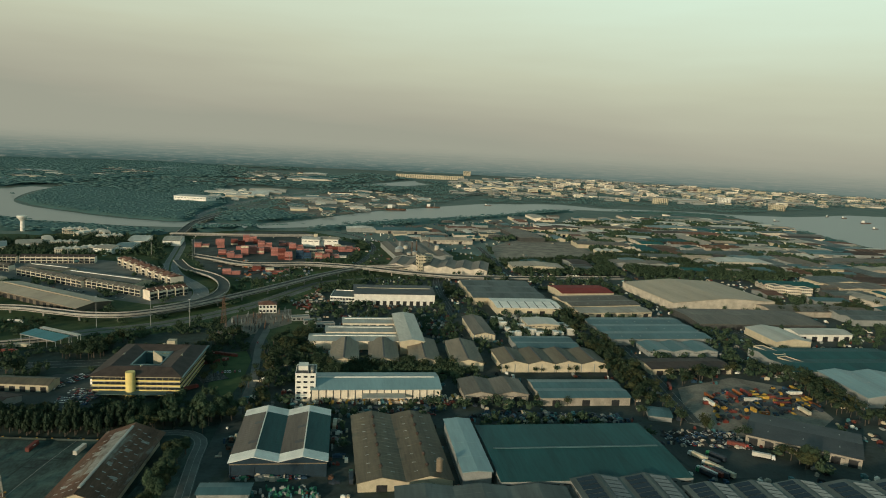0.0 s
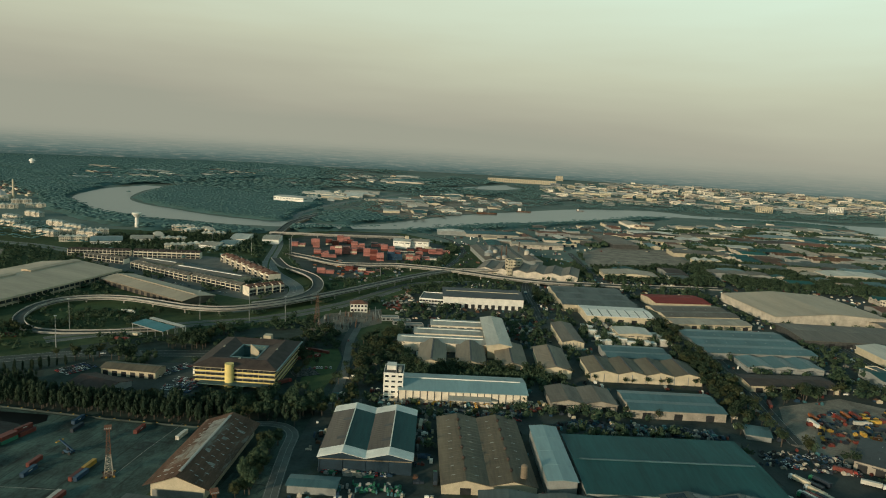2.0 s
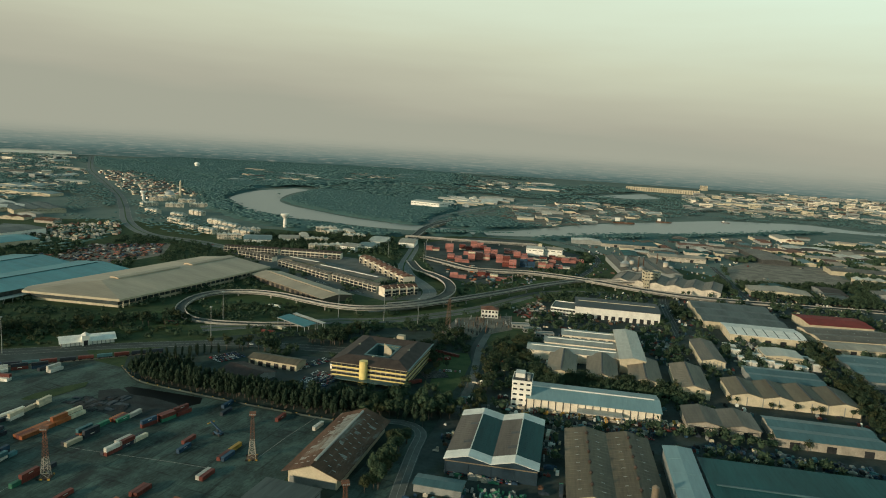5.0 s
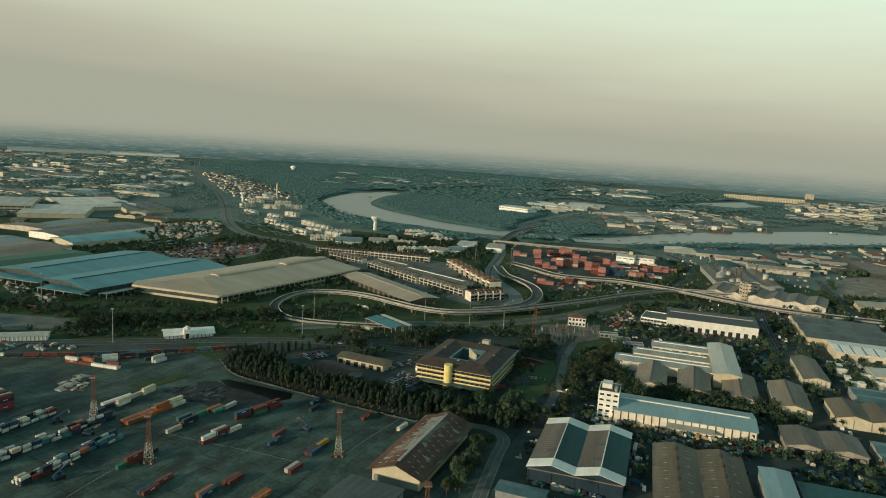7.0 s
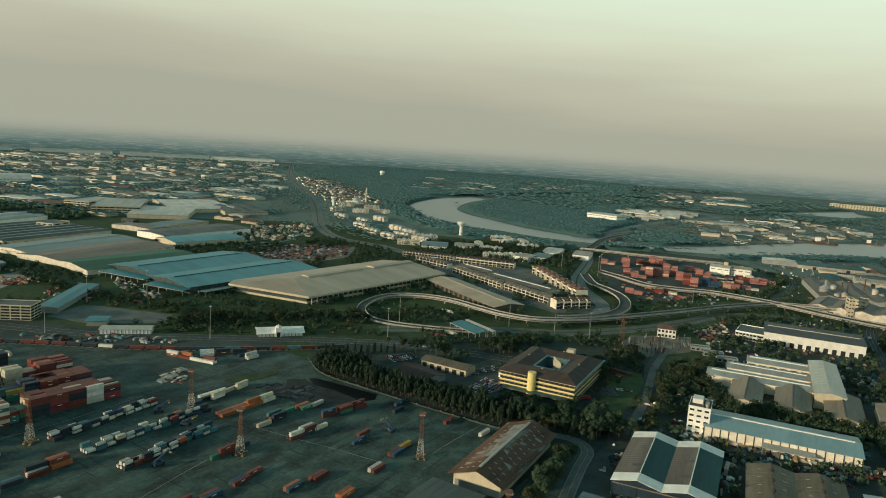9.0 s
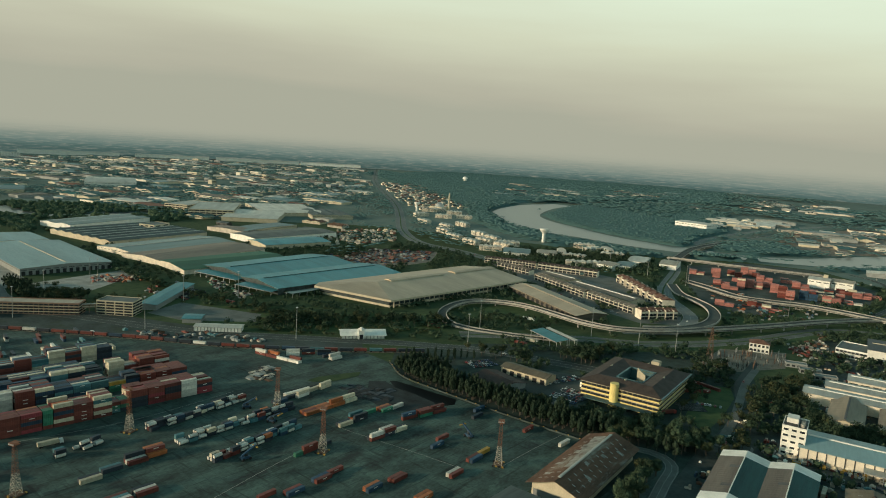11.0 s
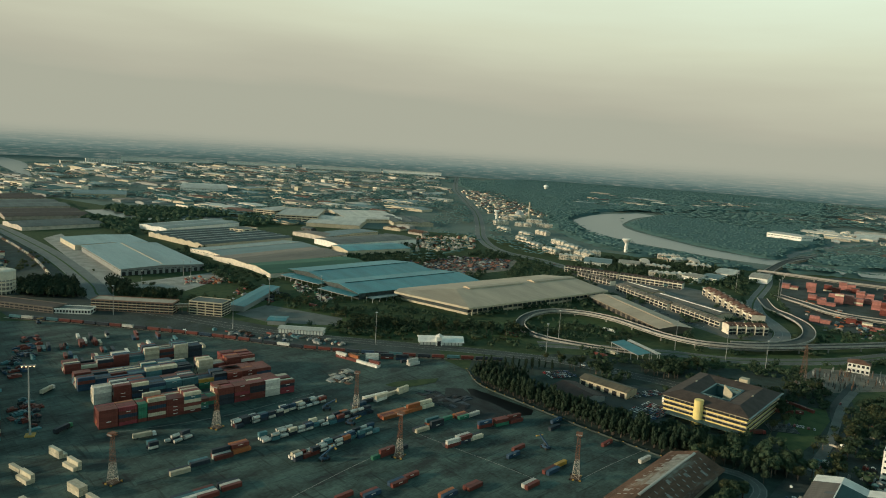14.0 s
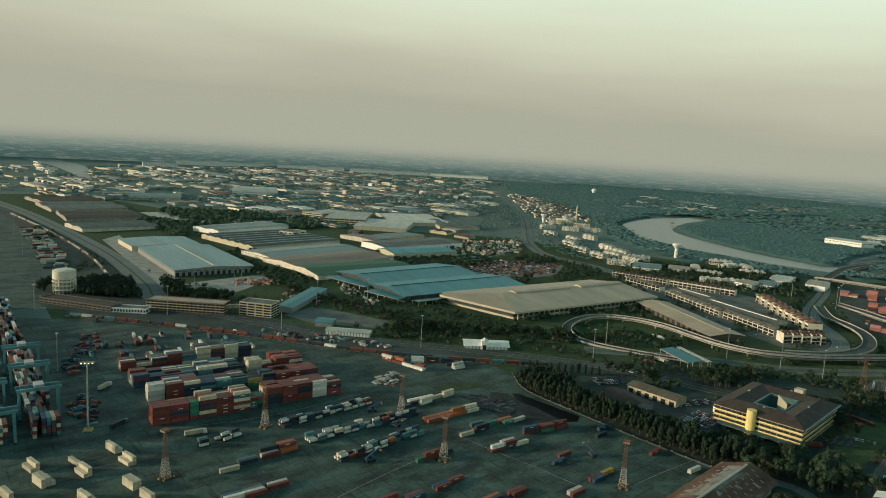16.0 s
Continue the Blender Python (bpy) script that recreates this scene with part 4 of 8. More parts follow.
shed("small white-roofed store among other factories", 122.6, 780.7, 8, 36.8, 30.3, 8, 1.5, 1, "y", "r_white", "cream")
shed("teal-roofed open shed among other factories", 114.4, 699.4, 8, 63.5, 41.4, 7, 1.5, 2, "x", "r_teal", "greywall")
shed("red-roofed long shed among other factories", 206.2, 973.5, 13.3, 76.5, 53.4, 9, 2.0, 1, "x", "r_red", "cream")
shed("long grey shed beside the red roof", 214, 907.7, 15.9, 97.8, 58.9, 8, 2.0, 2, "x", "r_brown", "cream", lights=6)
shed("pale-roofed front shed among other factories", 223.4, 861, 13.5, 96.5, 29.7, 7, 1.2, 1, "x", "r_tan", "cream", doors=6)
shed("low factory block with teal-grey sawtooth roof", 240.2, 777.7, 10.2, 115.9, 90.9, 7, 1.6, 3, "x", "r_teal", "greywall", lights=5)
shed("small gabled sheds with grey roofs", 255, 707.2, 8, 74.1, 32.7, 6, 2.4, 3, "y", "r_teal", "greywall")
shed("brown-roofed open workshop among other factories", 243.1, 650.6, 9.9, 81.4, 31.3, 6, 1.6, 1, "x", "r_tile", "cream", doors=5)
shed("huge tan hangar with low gable and grey walls", 374, 984.8, 13.7, 156.3, 137, 11, 5.0, 1, "y", "r_sand", "pale", name="hangar")
shed("long low shed with brown roof", 391.8, 855.5, 7.3, 162.9, 77.3, 7, 2.0, 1, "x", "r_brown", "louvre", doors=8)
shed("white gabled workshop among other factories", 390.8, 771.2, 8, 41.8, 60.3, 8, 3, 1, "y", "r_white", "cream")
shed("long white shed with roller doors", 449.2, 793.2, 8, 68.1, 26.9, 8, 2, 1, "x", "r_white", "white", doors=5)
shed("long dull-teal factory with stepped roof", 407.8, 681.2, 8, 145.9, 74.9, 8, 2, 2, "x", "r_deep", "greywall")
for x, y, d in [(520, 1052, 14), (539, 1046, 10), (559, 1041, 6)]:
    block("white three-storey factory office in a staggered row", x, y, d, 17, 20, 13, 3, 5, 4, "plaster", group="staggered white offices", rows=True)
block("white three-storey workshop office", 348.1, 698.9, -71.8, 31.5, 12, 9, 3, 8, 2, "cream", group="workshop offices")
block("white three-storey workshop office", 355.7, 665.2, -63.5, 25.9, 11.5, 9, 3, 8, 2, "cream", group="workshop offices")
shed("pale blue twin-gabled warehouse", 400.5, 603, 4.3, 66, 70.4, 9, 2.6, 2, "y", "r_pale", "greywall", lights=3)
shed("long dark-roofed truck workshop with cream roof lights", 273.8, 484.8, -28.6, 73.2, 49.5, 7, 1.6, 1, "x", "r_dark", "pale", lights=3, doors=7)
shed("small teal-roofed shelter among other factories", 180.4, 525, -8.1, 17, 19.4, 4, 1, 1, "x", "r_teal", "greywall")
shed("twin-gabled shed with dull tan roof", 51.4, 557.4, 7.9, 52.2, 36.7, 7, 2.6, 2, "y", "r_brown", "pale", doors=3)
shed("low factory with teal and brown roofs", 123.8, 562.6, 7.7, 74.9, 42.3, 7, 1.6, 2, "x", "r_teal", "pale", doors=3)
shed("white flat annexe among other factories", 33, 551.2, 8, 12, 29.1, 6, .8, 1, "x", "r_white", "white")
for n, (x, y, deg, L, W) in enumerate([(120.3, 374.6, 10.5, 61.2, 46.2), (198.9, 375.9, 5, 86.1, 40.5), (275.5, 383.8, 5, 64.6, 42.8)]):
    k = (2, 3, 2)[n]
    ob = shed("sawtooth warehouse with solar panels on its grey roof", x, y, 8, L, W, 10, 2.6, k, "y", "r_grey", "greywall", group="solar-roofed warehouses")
    w = L / k
    for b in range(k):
        for side in (-1, 1):
            for r in range(int(W / 5)):
                c = -L / 2 + (b + .5) * w + side * w * .25
                part("solar_panel", Geo().box(-w * .17, -2.1, 0, w * .17, 2.1, .1), M["solar"], ob, "", pose(c, -W / 2 + 3 + r * 5, 10 + 1.3 + .45, 0, side * math.degrees(math.atan(2.6 / (w / 2))), 0))
shed("low three-gabled store with grey roofs", 34.2, 362.1, 5, 99.4, 40.7, 8, 2, 3, "y", "r_grey", "greywall")
shed("small pale-roofed lean-to among other factories", -113.8, 373.1, 5.5, 28.4, 12.5, 5, .8, 1, "x", "r_teal", "greywall")

# rusted mill shed and its neighbour
x, y, deg, L, W = -187.4, 390.4, 4.6, 31.0, 88.0
mill = shed("old mill shed with rusted patched iron roof and cream gable", x, y, deg, L, W, 8.6, 5.6, 1, "y", "r_rust", "cream", over=3.2, cap="skylight", name="mill_shed", seam=2.4)
part("end_door", Geo().box(-L / 2 + 1, -W / 2 - .15, 0, L / 2 - 1, -W / 2 + .05, 4.2), M["greywall"], mill, "grey sliding doors")
tilt = math.degrees(math.atan(5.6 / (L / 2)))


def on_slope(side, across, along, lift=.36):
    """A pose on the mill's roof: across from eave (0) to ridge (1), along from front to back."""
    return pose(side * L / 2 * (1 - across), (along - .5) * W, 8.6 + 5.6 * across + lift, 0, side * tilt, 0)


slot = Geo().box(-1.1, -.32, 0, 1.1, .32, .05).mesh("skylight", M["skylight"])
for r, across in enumerate((.2, .45, .7)):
    for k in range(10):
        part("skylight", slot, None, mill, "", on_slope(1, across, (k + .35 + .3 * r) / 10.5))
        if r < 1 or k < 2:
            part("skylight", slot, None, mill, "", on_slope(-1, across, (k + .5) / 10.5))
for k, (c0, a0, wd, ln) in enumerate([(.82, .30, 6, 9), (.80, .42, 7, 12), (.78, .56, 7.5, 13), (.72, .66, 9, 10), (.70, .78, 10, 12), (.60, .88, 9, 10), (.45, .70, 5, 8), (.40, .58, 4, 6), (.25, .33, 5, 4), (.30, .12, 4, 3)]):
    part("roof_patch", Geo().box(-wd / 2, -ln / 2, 0, wd / 2, ln / 2, .06), M["r_zinc"], mill, "newer grey sheet patched into the roof", on_slope(-1, c0, a0, .34 + .01 * (k % 3)))
for k, (c0, a0, wd, ln) in enumerate([(.3, .25, 4, 3), (.55, .62, 3, 4), (.75, .4, 3, 3), (.2, .8, 5, 3)]):
    part("roof_patch", Geo().box(-wd / 2, -ln / 2, 0, wd / 2, ln / 2, .06), M["r_zinc"], mill, "newer grey sheet patched into the roof", on_slope(1, c0, a0, .34))
shed("low grey-roofed yard building", -187.5, 313.0, 1.5, 34.0, 38.0, 7.4, .5, 1, "x", "r_grey", "greywall")

# yellow office with a courtyard
x, y, deg, L, W = -230.9, 561.4, 5.1, 65.4, 80.8
office = thing("office_building", "yellow four-storey office with brown hipped roof and a courtyard", "office", x, y, deg)
keep(x, y, deg, L, W, 8)
cw, cd = L * .17, W * .22
for nm, b in (("wall", (-L / 2, -W / 2, L / 2, -cd)), ("wall", (-L / 2, cd, L / 2, W / 2)), ("wall", (-L / 2, -cd, -cw, cd)), ("wall", (cw, -cd, L / 2, cd))):
    part(nm, Geo().box(b[0], b[1], 0, b[2], b[3], 15.6), M["yellow"], office)
for k in range(4):
    z = .95 + 3.8 * k
    for side, span, off in ((0, L, W / 2), (90, W, L / 2), (-90, W, L / 2), (180, L, W / 2)):
        n = int(span / 4.2)
        for i in range(n):
            c = -span / 2 + span * (i + .5) / n
            part("window", window(span / n * .96, 2.2), None, office, "", pose(0, 0, 0, 0, 0, side) @ pose(c, -off, z))
    part("floor_ledge", Geo().box(-L / 2 - .9, -W / 2 - .9, 3.8 * k + 3.3, L / 2 + .9, -W / 2 + .2, 3.8 * k + 3.7), M["cream"], office)
    part("floor_ledge", Geo().box(L / 2 - .2, -W / 2 + .2, 3.8 * k + 3.3, L / 2 + .9, W / 2 + .9, 3.8 * k + 3.7), M["cream"], office)
o, hh = 2.2, 16.0
X, Y, rz = L / 2 + o, W / 2 + o, 4.2
mx, my = (X + cw) / 2, (Y + cd) / 2
ou = [(-X, -Y, hh), (X, -Y, hh), (X, Y, hh), (-X, Y, hh)]
rd = [(-mx, -my, hh + rz), (mx, -my, hh + rz), (mx, my, hh + rz), (-mx, my, hh + rz)]
inn = [(-cw, -cd, hh + 1), (cw, -cd, hh + 1), (cw, cd, hh + 1), (-cw, cd, hh + 1)]
for i in range(4):
    j = (i + 1) % 4
    dn = lambda p: (p[0], p[1], p[2] - .35)
    for quad in ((ou[i], ou[j], rd[j], rd[i]), (rd[i], rd[j], inn[j], inn[i])):
        part("roof_slope", Geo().add(list(quad) + [dn(p) for p in quad], [(0, 1, 2, 3), (7, 6, 5, 4), (0, 4, 5, 1), (1, 5, 6, 2), (2, 6, 7, 3), (3, 7, 4, 0)]), M["r_tile"], office, "brown tiled roof")
    part("court_gutter", Geo().beam(inn[i], inn[j], 1.4), M["r_teal"], office, "teal courtyard edging")
part("eave_edge", Geo().box(X - .3, -Y, hh - .5, X + 1.2, Y, hh + .25), M["r_teal"], office, "teal metal eave")
for i, (a, b) in enumerate(((0, -my), (0, my), (-mx, 0), (mx, 0))):
    part("dormer", Geo().add([(a - 2.6, b, hh + rz - 2), (a + 2.6, b, hh + rz - 2), (a, b - .2, hh + rz + .7), (a, b + 4, hh + rz + .2)], [(0, 1, 2), (0, 2, 3), (1, 3, 2), (0, 3, 1)]), M["cream"], office, "small white gablet")
part("stair_drum", Geo().cone(-L * .06, -W / 2 - 1.2, 0, 19.5, 3.6, 3.6, 20), M["yellow"], office, "round yellow stair drum", smooth=False)
part("canopy", Geo().box(-L * .42, -W / 2 - 9, 3.6, L * .44, -W / 2 - 1.5, 4.1), M["r_teal"], office, "green entrance canopy")
part("skylight_fin", Geo().sweep([(-.2, hh - 9), (7, hh - 9), (7, hh + 1.5), (-.2, hh + 7)], 2, 3.4, "y"), M["cream"], office, "white triangular fin in the courtyard")
part("roof_tank_house", Geo().box(2, W / 2 - 8, hh, 9, W / 2 - 1, hh + 6.5), M["cream"], office, "cream roof plant room")
shed("long low staff block with brown striped roof", -318, 527, 1, 47.4, 17, 6, 2, 1, "x", "r_olive", "cream", doors=6, name="staff_block")
shed("open shelter with wide dark red roof", -325, 491.5, -14, 38, 27, 4.5, 2.8, 1, "x", "r_maroon", "greywall", name="shelter")
shed("low grey annex beside the offices", -263.7, 546.9, -8.3, 15.5, 15.9, 5, 1.2, 1, "x", "r_grey", "white", name="annex")

for b in ((-cw, -cd, -cw + .3, cd), (cw - .3, -cd, cw, cd), (-cw + .3, -cd, cw - .3, -cd + .3), (-cw + .3, cd - .3, cw - .3, cd)):
    part("court_lining", Geo().box(b[0], b[1], .2, b[2], b[3], 15.9), M["r_teal"], office, "teal courtyard wall")
part("court_floor", Geo().box(-cw, -cd, 0, cw, cd, 8), M["r_deep"], office, "dark courtyard roof deck")
# sheds beyond the flyover
x, y, deg, L, W = -621.5, 735, 84, 290, 118
hall = thing("distribution_hall", "very large cream-roofed distribution warehouse with a hipped end", "warehouse", x, y, deg)
keep(x, y, deg, L, W)
ez, rz, ov, run = 10.5, 17.5, 5, 46      # eave, ridge, overhang, run of the hipped end
fa = [(-L / 2, W / 2 - 8), (-L / 2 + 30, -W / 2), (L / 2, -W / 2), (L / 2, W / 2), (-L / 2 + 12, W / 2)]
part("wall", Geo().prism([(px * .985, py * .96) for px, py in fa], 0, ez), M["shade"], hall, "solid loading side coloured dark as shade under the eaves")
ridge0, ridge1 = (-L / 2 + run + 16, 6), (L / 2 + 2, 6)
ea = [(-L / 2 - ov, W / 2 - 8), (-L / 2 + 30 - ov * .4, -W / 2 - ov), (L / 2 + 2, -W / 2 - ov), (L / 2 + 2, W / 2 + ov), (-L / 2 + 12, W / 2 + ov)]
A3 = [(*q, ez) for q in ea]
R0, R1 = (*ridge0, rz), (*ridge1, rz)
for quad in ([A3[1], A3[2], R1, R0], [A3[3], A3[4], R0, R1], [A3[0], A3[1], R0], [A3[4], A3[0], R0]):
    k = len(quad)
    part("roof_slope", Geo().add([(q[0], q[1], q[2] + .3) for q in quad] + list(quad), [tuple(range(k)), tuple(range(k, 2 * k))[::-1]] + [(i, i + k, (i + 1) % k + k, (i + 1) % k) for i in range(k)]), M["r_sand"], hall)
for p, q in zip(A3, A3[1:] + A3[:1]):
    d = (Vector(q) - Vector(p)).normalized()
    n = Vector((d.y, -d.x, 0)) * .25
    part("fascia", Geo().add([(v[0] + m * n.x, v[1] + m * n.y, z) for z in (ez - 2.2, ez + .35) for v, m in ((p, 1), (q, 1), (q, -1), (p, -1))],
                             [(3, 2, 1, 0), (4, 5, 6, 7), (0, 1, 5, 4), (1, 2, 6, 5), (2, 3, 7, 6), (3, 0, 4, 7)]), M["cream"], hall, "deep beige fascia")
for u0, u1 in ((-.22, .12), (.2, .5)):
    part("ridge_monitor", Geo().sweep([(ridge0[1] - 8, rz - 1.2), (ridge0[1] + 8, rz - 1.2), (ridge0[1] + 7, rz + .9), (ridge0[1], rz + 1.9), (ridge0[1] - 7, rz + .9)], L * u0, L * u1, "x"), M["r_sand"], hall, "raised ridge ventilator")
for k in range(30):
    c = -L / 2 + 34 + (L - 40) * k / 29
    part("post", Geo().box(c - .4, -W / 2 - ov + 1, 0, c + .4, -W / 2 - ov + 1.8, ez - 2.2), M["cream"], hall)
part("plinth", Geo().prism([(px * .99, py * .975) for px, py in fa], 0, 2.6), M["cream"], hall, "pale loading plinth")
# both blue halls have solid walls painted with the bay shade
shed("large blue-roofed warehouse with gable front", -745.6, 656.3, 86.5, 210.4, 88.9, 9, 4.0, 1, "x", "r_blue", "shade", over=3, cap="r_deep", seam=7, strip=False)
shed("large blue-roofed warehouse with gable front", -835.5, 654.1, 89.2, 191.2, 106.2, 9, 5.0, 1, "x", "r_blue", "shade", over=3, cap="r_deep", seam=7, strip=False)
canopy("low blue lean-to canopy on open posts", -737.9, 540, 8.8, 64, 20, 6)
canopy("low blue lean-to canopy on open posts", -831, 546, 8.1, 82, 22, 6)
canopy("low teal lean-to canopy on open posts", -690, 616.9, -90.3, 130, 14, 5, "r_teal")
shed("long cream-roofed transit shed with raised ridge", -457.6, 809.9, -27.6, 171.9, 44.1, 7, 3.0, 1, "x", "r_sand", "r_brown", over=2.0, cap="r_sand", doors=14, seam=7)
shed("long warehouse with dark green roof and arched white front", -920.9, 613.9, -4.8, 93.9, 178.2, 6.5, 3.5, 1, "y", "r_green", "plaster")
shed("long warehouse with olive roof and arched white front", -1012.5, 620.8, 7.9, 101.9, 199.3, 6.5, 3.5, 1, "y", "r_brown", "plaster")
shed("long warehouse with olive-green roof and white front", -1095.4, 620.8, 8, 99.9, 200, 6.5, 3.5, 1, "y", "r_teal", "plaster", cap="r_white")
shed("broad stepped warehouse with striped grey roof", -1254.8, 633.6, 7.5, 177.4, 199.2, 8, 2.4, 7, "y", "r_stone", "cream", roof2="r_grey", cap="r_white")
shed("grey warehouse behind the canal among other factories", -1425.1, 650.7, 15, 83.1, 188.8, 9, 2.0, 2, "y", "r_teal", "white")
block("pale rooftop plant block among other factories", -1287.2, 697.5, 23.2, 33.3, 45.1, 14, 3, 3, 2, "cream")
shed("modern logistics hall with pale blue-grey roof", -1088, 415, 85.5, 116, 220, 9.5, 2.6, 1, "y", "r_pale", "greywall", over=1.5, cap="cream", doors=14, name="logistics_hall")
shed("rear wing of the logistics hall with pale roof", -1262, 420, 87, 114, 94, 8.5, 1.8, 1, "y", "r_pale", "cream", over=1.2)
for a, c in [((-1522.1, 413.2, 96.2, 150.5, 96.1), "r_grey"), ((-1707.6, 438, 85.8, 159.3, 154.6), "r_tile"), ((-1905.5, 444.9, 90.3, 169.2, 172.6), "r_grey"), ((-2083.5, 447.1, 96.5, 156.1, 132.1), "r_tile")]:
    shed("old port shed with %s roof and white gables" % ("brown" if c == "r_tile" else "grey"), *a, 7, 3, 2, "x", c, "pale", group="old port sheds", lights=0)
block("cream multi-storey car park with open decks", -734.9, 358.1, 37.9, 39.2, 22.3, 15, 5, 4, 3, "cream", wwid=.86, wh=.6, name="car_park", bands=True, rows=True)
block("long brown office row with open balconies", -787.7, 295.4, 47.1, 90.2, 19.6, 12, 4, 18, 2, "brick", roof="r_tan", wwid=.88, wh=.6, name="port_office", bands=True, rows=True)
block("low white port office among other factories", -810, 238.6, 51.1, 38.9, 15.5, 5, 1, 12, 2, "white", name="port_office")
block("low old brick port building", -860.8, 199.5, 34.1, 97.3, 20.7, 6, 2, 16, 2, "r_taupe", roof="r_tile", wwid=.8, wh=.5, name="port_office", rows=True)
bridge = thing("footbridge", "brown covered footbridge between the offices and the car park", "bridge", -753.7, 337.2, 69)
part("deck", Geo().box(-10.5, -2.6, 6.2, 10.5, 2.6, 6.8), M["brick"], bridge)
part("roof", Geo().box(-10.5, -3, 9.4, 10.5, 3, 9.8), M["r_tan"], bridge)
for c in (-9, -3, 3, 9):
    for d in (-2.4, 2.4):
        part("post", Geo().box(c - .25, d - .2, 0, c + .25, d + .2, 9.4), M["brick"], bridge)
for d in (-2.5, 2.5):
    part("parapet", Geo().box(-10.4, d - .08, 6.8, 10.4, d + .08, 7.9), M["cream"], bridge)
shed("white pavilion with spired roof", -505.6, 501.5, 52.1, 44, 17.6, 4.2, 3.4, 1, "x", "white", "white", name="pavilion", doors=0, ribs=12, over=2)
x, y = -500.5, 494.5
cup = thing("roof_turret", "white square roof turret with a pyramid cap over the pavilion", "turret", x, y, 52)
part("shaft", Geo().box(-3, -3, 0, 3, 3, 9.5), M["white"], cup)
part("cap", Geo().cone(0, 0, 9.5, 12.5, 5, .2, 4), M["white"], cup)
part("opening", Geo().box(-1.8, -3.1, .2, 1.8, -2.9, 5), M["dark"], cup)
shed("white canopied guard house", -613.6, 402.1, 44.8, 46.8, 14, 4.6, 1.0, 1, "x", "r_white", "white", ribs=14, name="gate_house")
shed("small blue-roofed open shelter", -660, 401, 47, 18.9, 20, 5, .8, 1, "x", "r_blue", "greywall", name="shelter")
shed("long blue roofed shed among other factories", -769.2, 433.2, 39.5, 21.3, 120.3, 6, 1, 1, "y", "r_blue", "greywall")
canopy("long toll plaza canopy with blue roof", -364, 640, -24, 48, 16, 8, "r_blue", 1.6, "toll_canopy")
canopy("narrow toll walkway canopy with pale roof", -356, 652, -24, 52, 4.5, 9.5, "r_white", .3, "toll_canopy")
shed("grey market roof by the trunk road", -1023.3, 817, 81, 133, 68.9, 8, 3, 1, "x", "r_blue", "cream")
shed("long white mill with ribbed dark roof", -1100.5, 866.6, 89, 195.2, 79, 10, 2, 1, "x", "r_grey", "white", doors=4)
block("broad pale factory office with ribbon windows", -1513.4, 978.7, 50, 100.8, 178, 16, 3, 8, 5, "cream", wwid=.9, roof="r_stone")
block("broad pale factory office with ribbon windows", -1606.8, 963.7, 24, 64.1, 112.8, 15, 3, 6, 4, "cream", wwid=.9, roof="r_stone")
shed("group of white-roofed workshops", -1390.1, 1006.4, 45, 123.1, 175.8, 9, 2, 2, "x", "r_white", "cream")
shed("group of white-roofed workshops", -1477.3, 1154.9, 67.6, 150.2, 217.5, 9, 2, 3, "x", "r_white", "cream")
shed("grey workshop by the woods among other factories", -1353.9, 1194.8, 63, 102.6, 136, 9, 3, 3, "y", "r_grey", "cream")
shed("green-roofed wide shed among other factories", -2150, 706, 70, 140, 130, 10, 3, 2, "x", "r_teal", "cream")
shed("large white hall with sloping roof", -2330, 1110, 64, 150, 200, 13, 5, 3, "x", "r_white", "white")

# silos and mill behind the motorway
shed("corrugated five-bay mill with pale grey roofs", 6, 1134.3, -5.6, 158.8, 75.9, 8, 3.4, 6, "y", "r_brown", "pale", cap="r_dark")
shed("mill hall with grey roof among other factories", -39.7, 1276.9, 14.4, 100.9, 162.2, 9, 3, 4, "y", "r_brown", "greywall", cap="r_dark")
block("slim cream mill tower among other factories", -26.3, 1103.2, 17.7, 7.5, 16.3, 26, 5, 2, 1, "cream", name="mill_tower", wh=.3)
block("cream mill tower among other factories", -12.9, 1144.2, -7.1, 13.1, 23.6, 20, 4, 2, 1, "cream", name="mill_tower", wh=.3)
x, y = -65.5, 1223.5
silo = thing("silo", "grey ribbed steel silo with conical top", "silo", x, y)
keep(x, y, 0, 18, 18)
part("drum", Geo().cone(0, 0, 0, 17, 8, 8, 20), M["greywall"], silo)
part("cone_top", Geo().cone(0, 0, 17, 22, 8.3, 1.2, 20), M["steel"], silo)
part("hoist", Geo().box(-1.5, -1.5, 21, 1.5, 1.5, 29), M["greywall"], silo)
for x, y, rf in [(-238, 1318, "r_white"), (-205, 1330, "r_tan")]:
    dep = shed("white gabled depot warehouse with a pale ribbed roof", x, y, 4, 33, 30, 14, 3, 1, "x", rf, "white", name="depot_warehouse", group="depot warehouses", seam=3)
    part("roof_house", Geo().box(4, 2, 15, 11, 8, 22) if rf == "r_white" else Geo().box(-2, -1, 16, 2, 1, 18), M["cream"], dep, "small rooftop plant house")
for k, (x, y) in enumerate([(-47.5, 1204.8), (-37.5, 1201.9), (0.5, 1263.4), (9.8, 1259.9), (-56.6, 1264.6)]):
    tank = thing("process_tank", "pale upright process tank beside the mill", "tank", x, y, group="process tanks")
    part("drum", Geo().cone(0, 0, 0, 13 + 3 * (k % 3), 4.2, 4.2, 16), M["pale"], tank)
    part("cone_top", Geo().cone(0, 0, 13 + 3 * (k % 3), 15 + 3 * (k % 3), 4.3, .8, 16), M["steel"], tank)
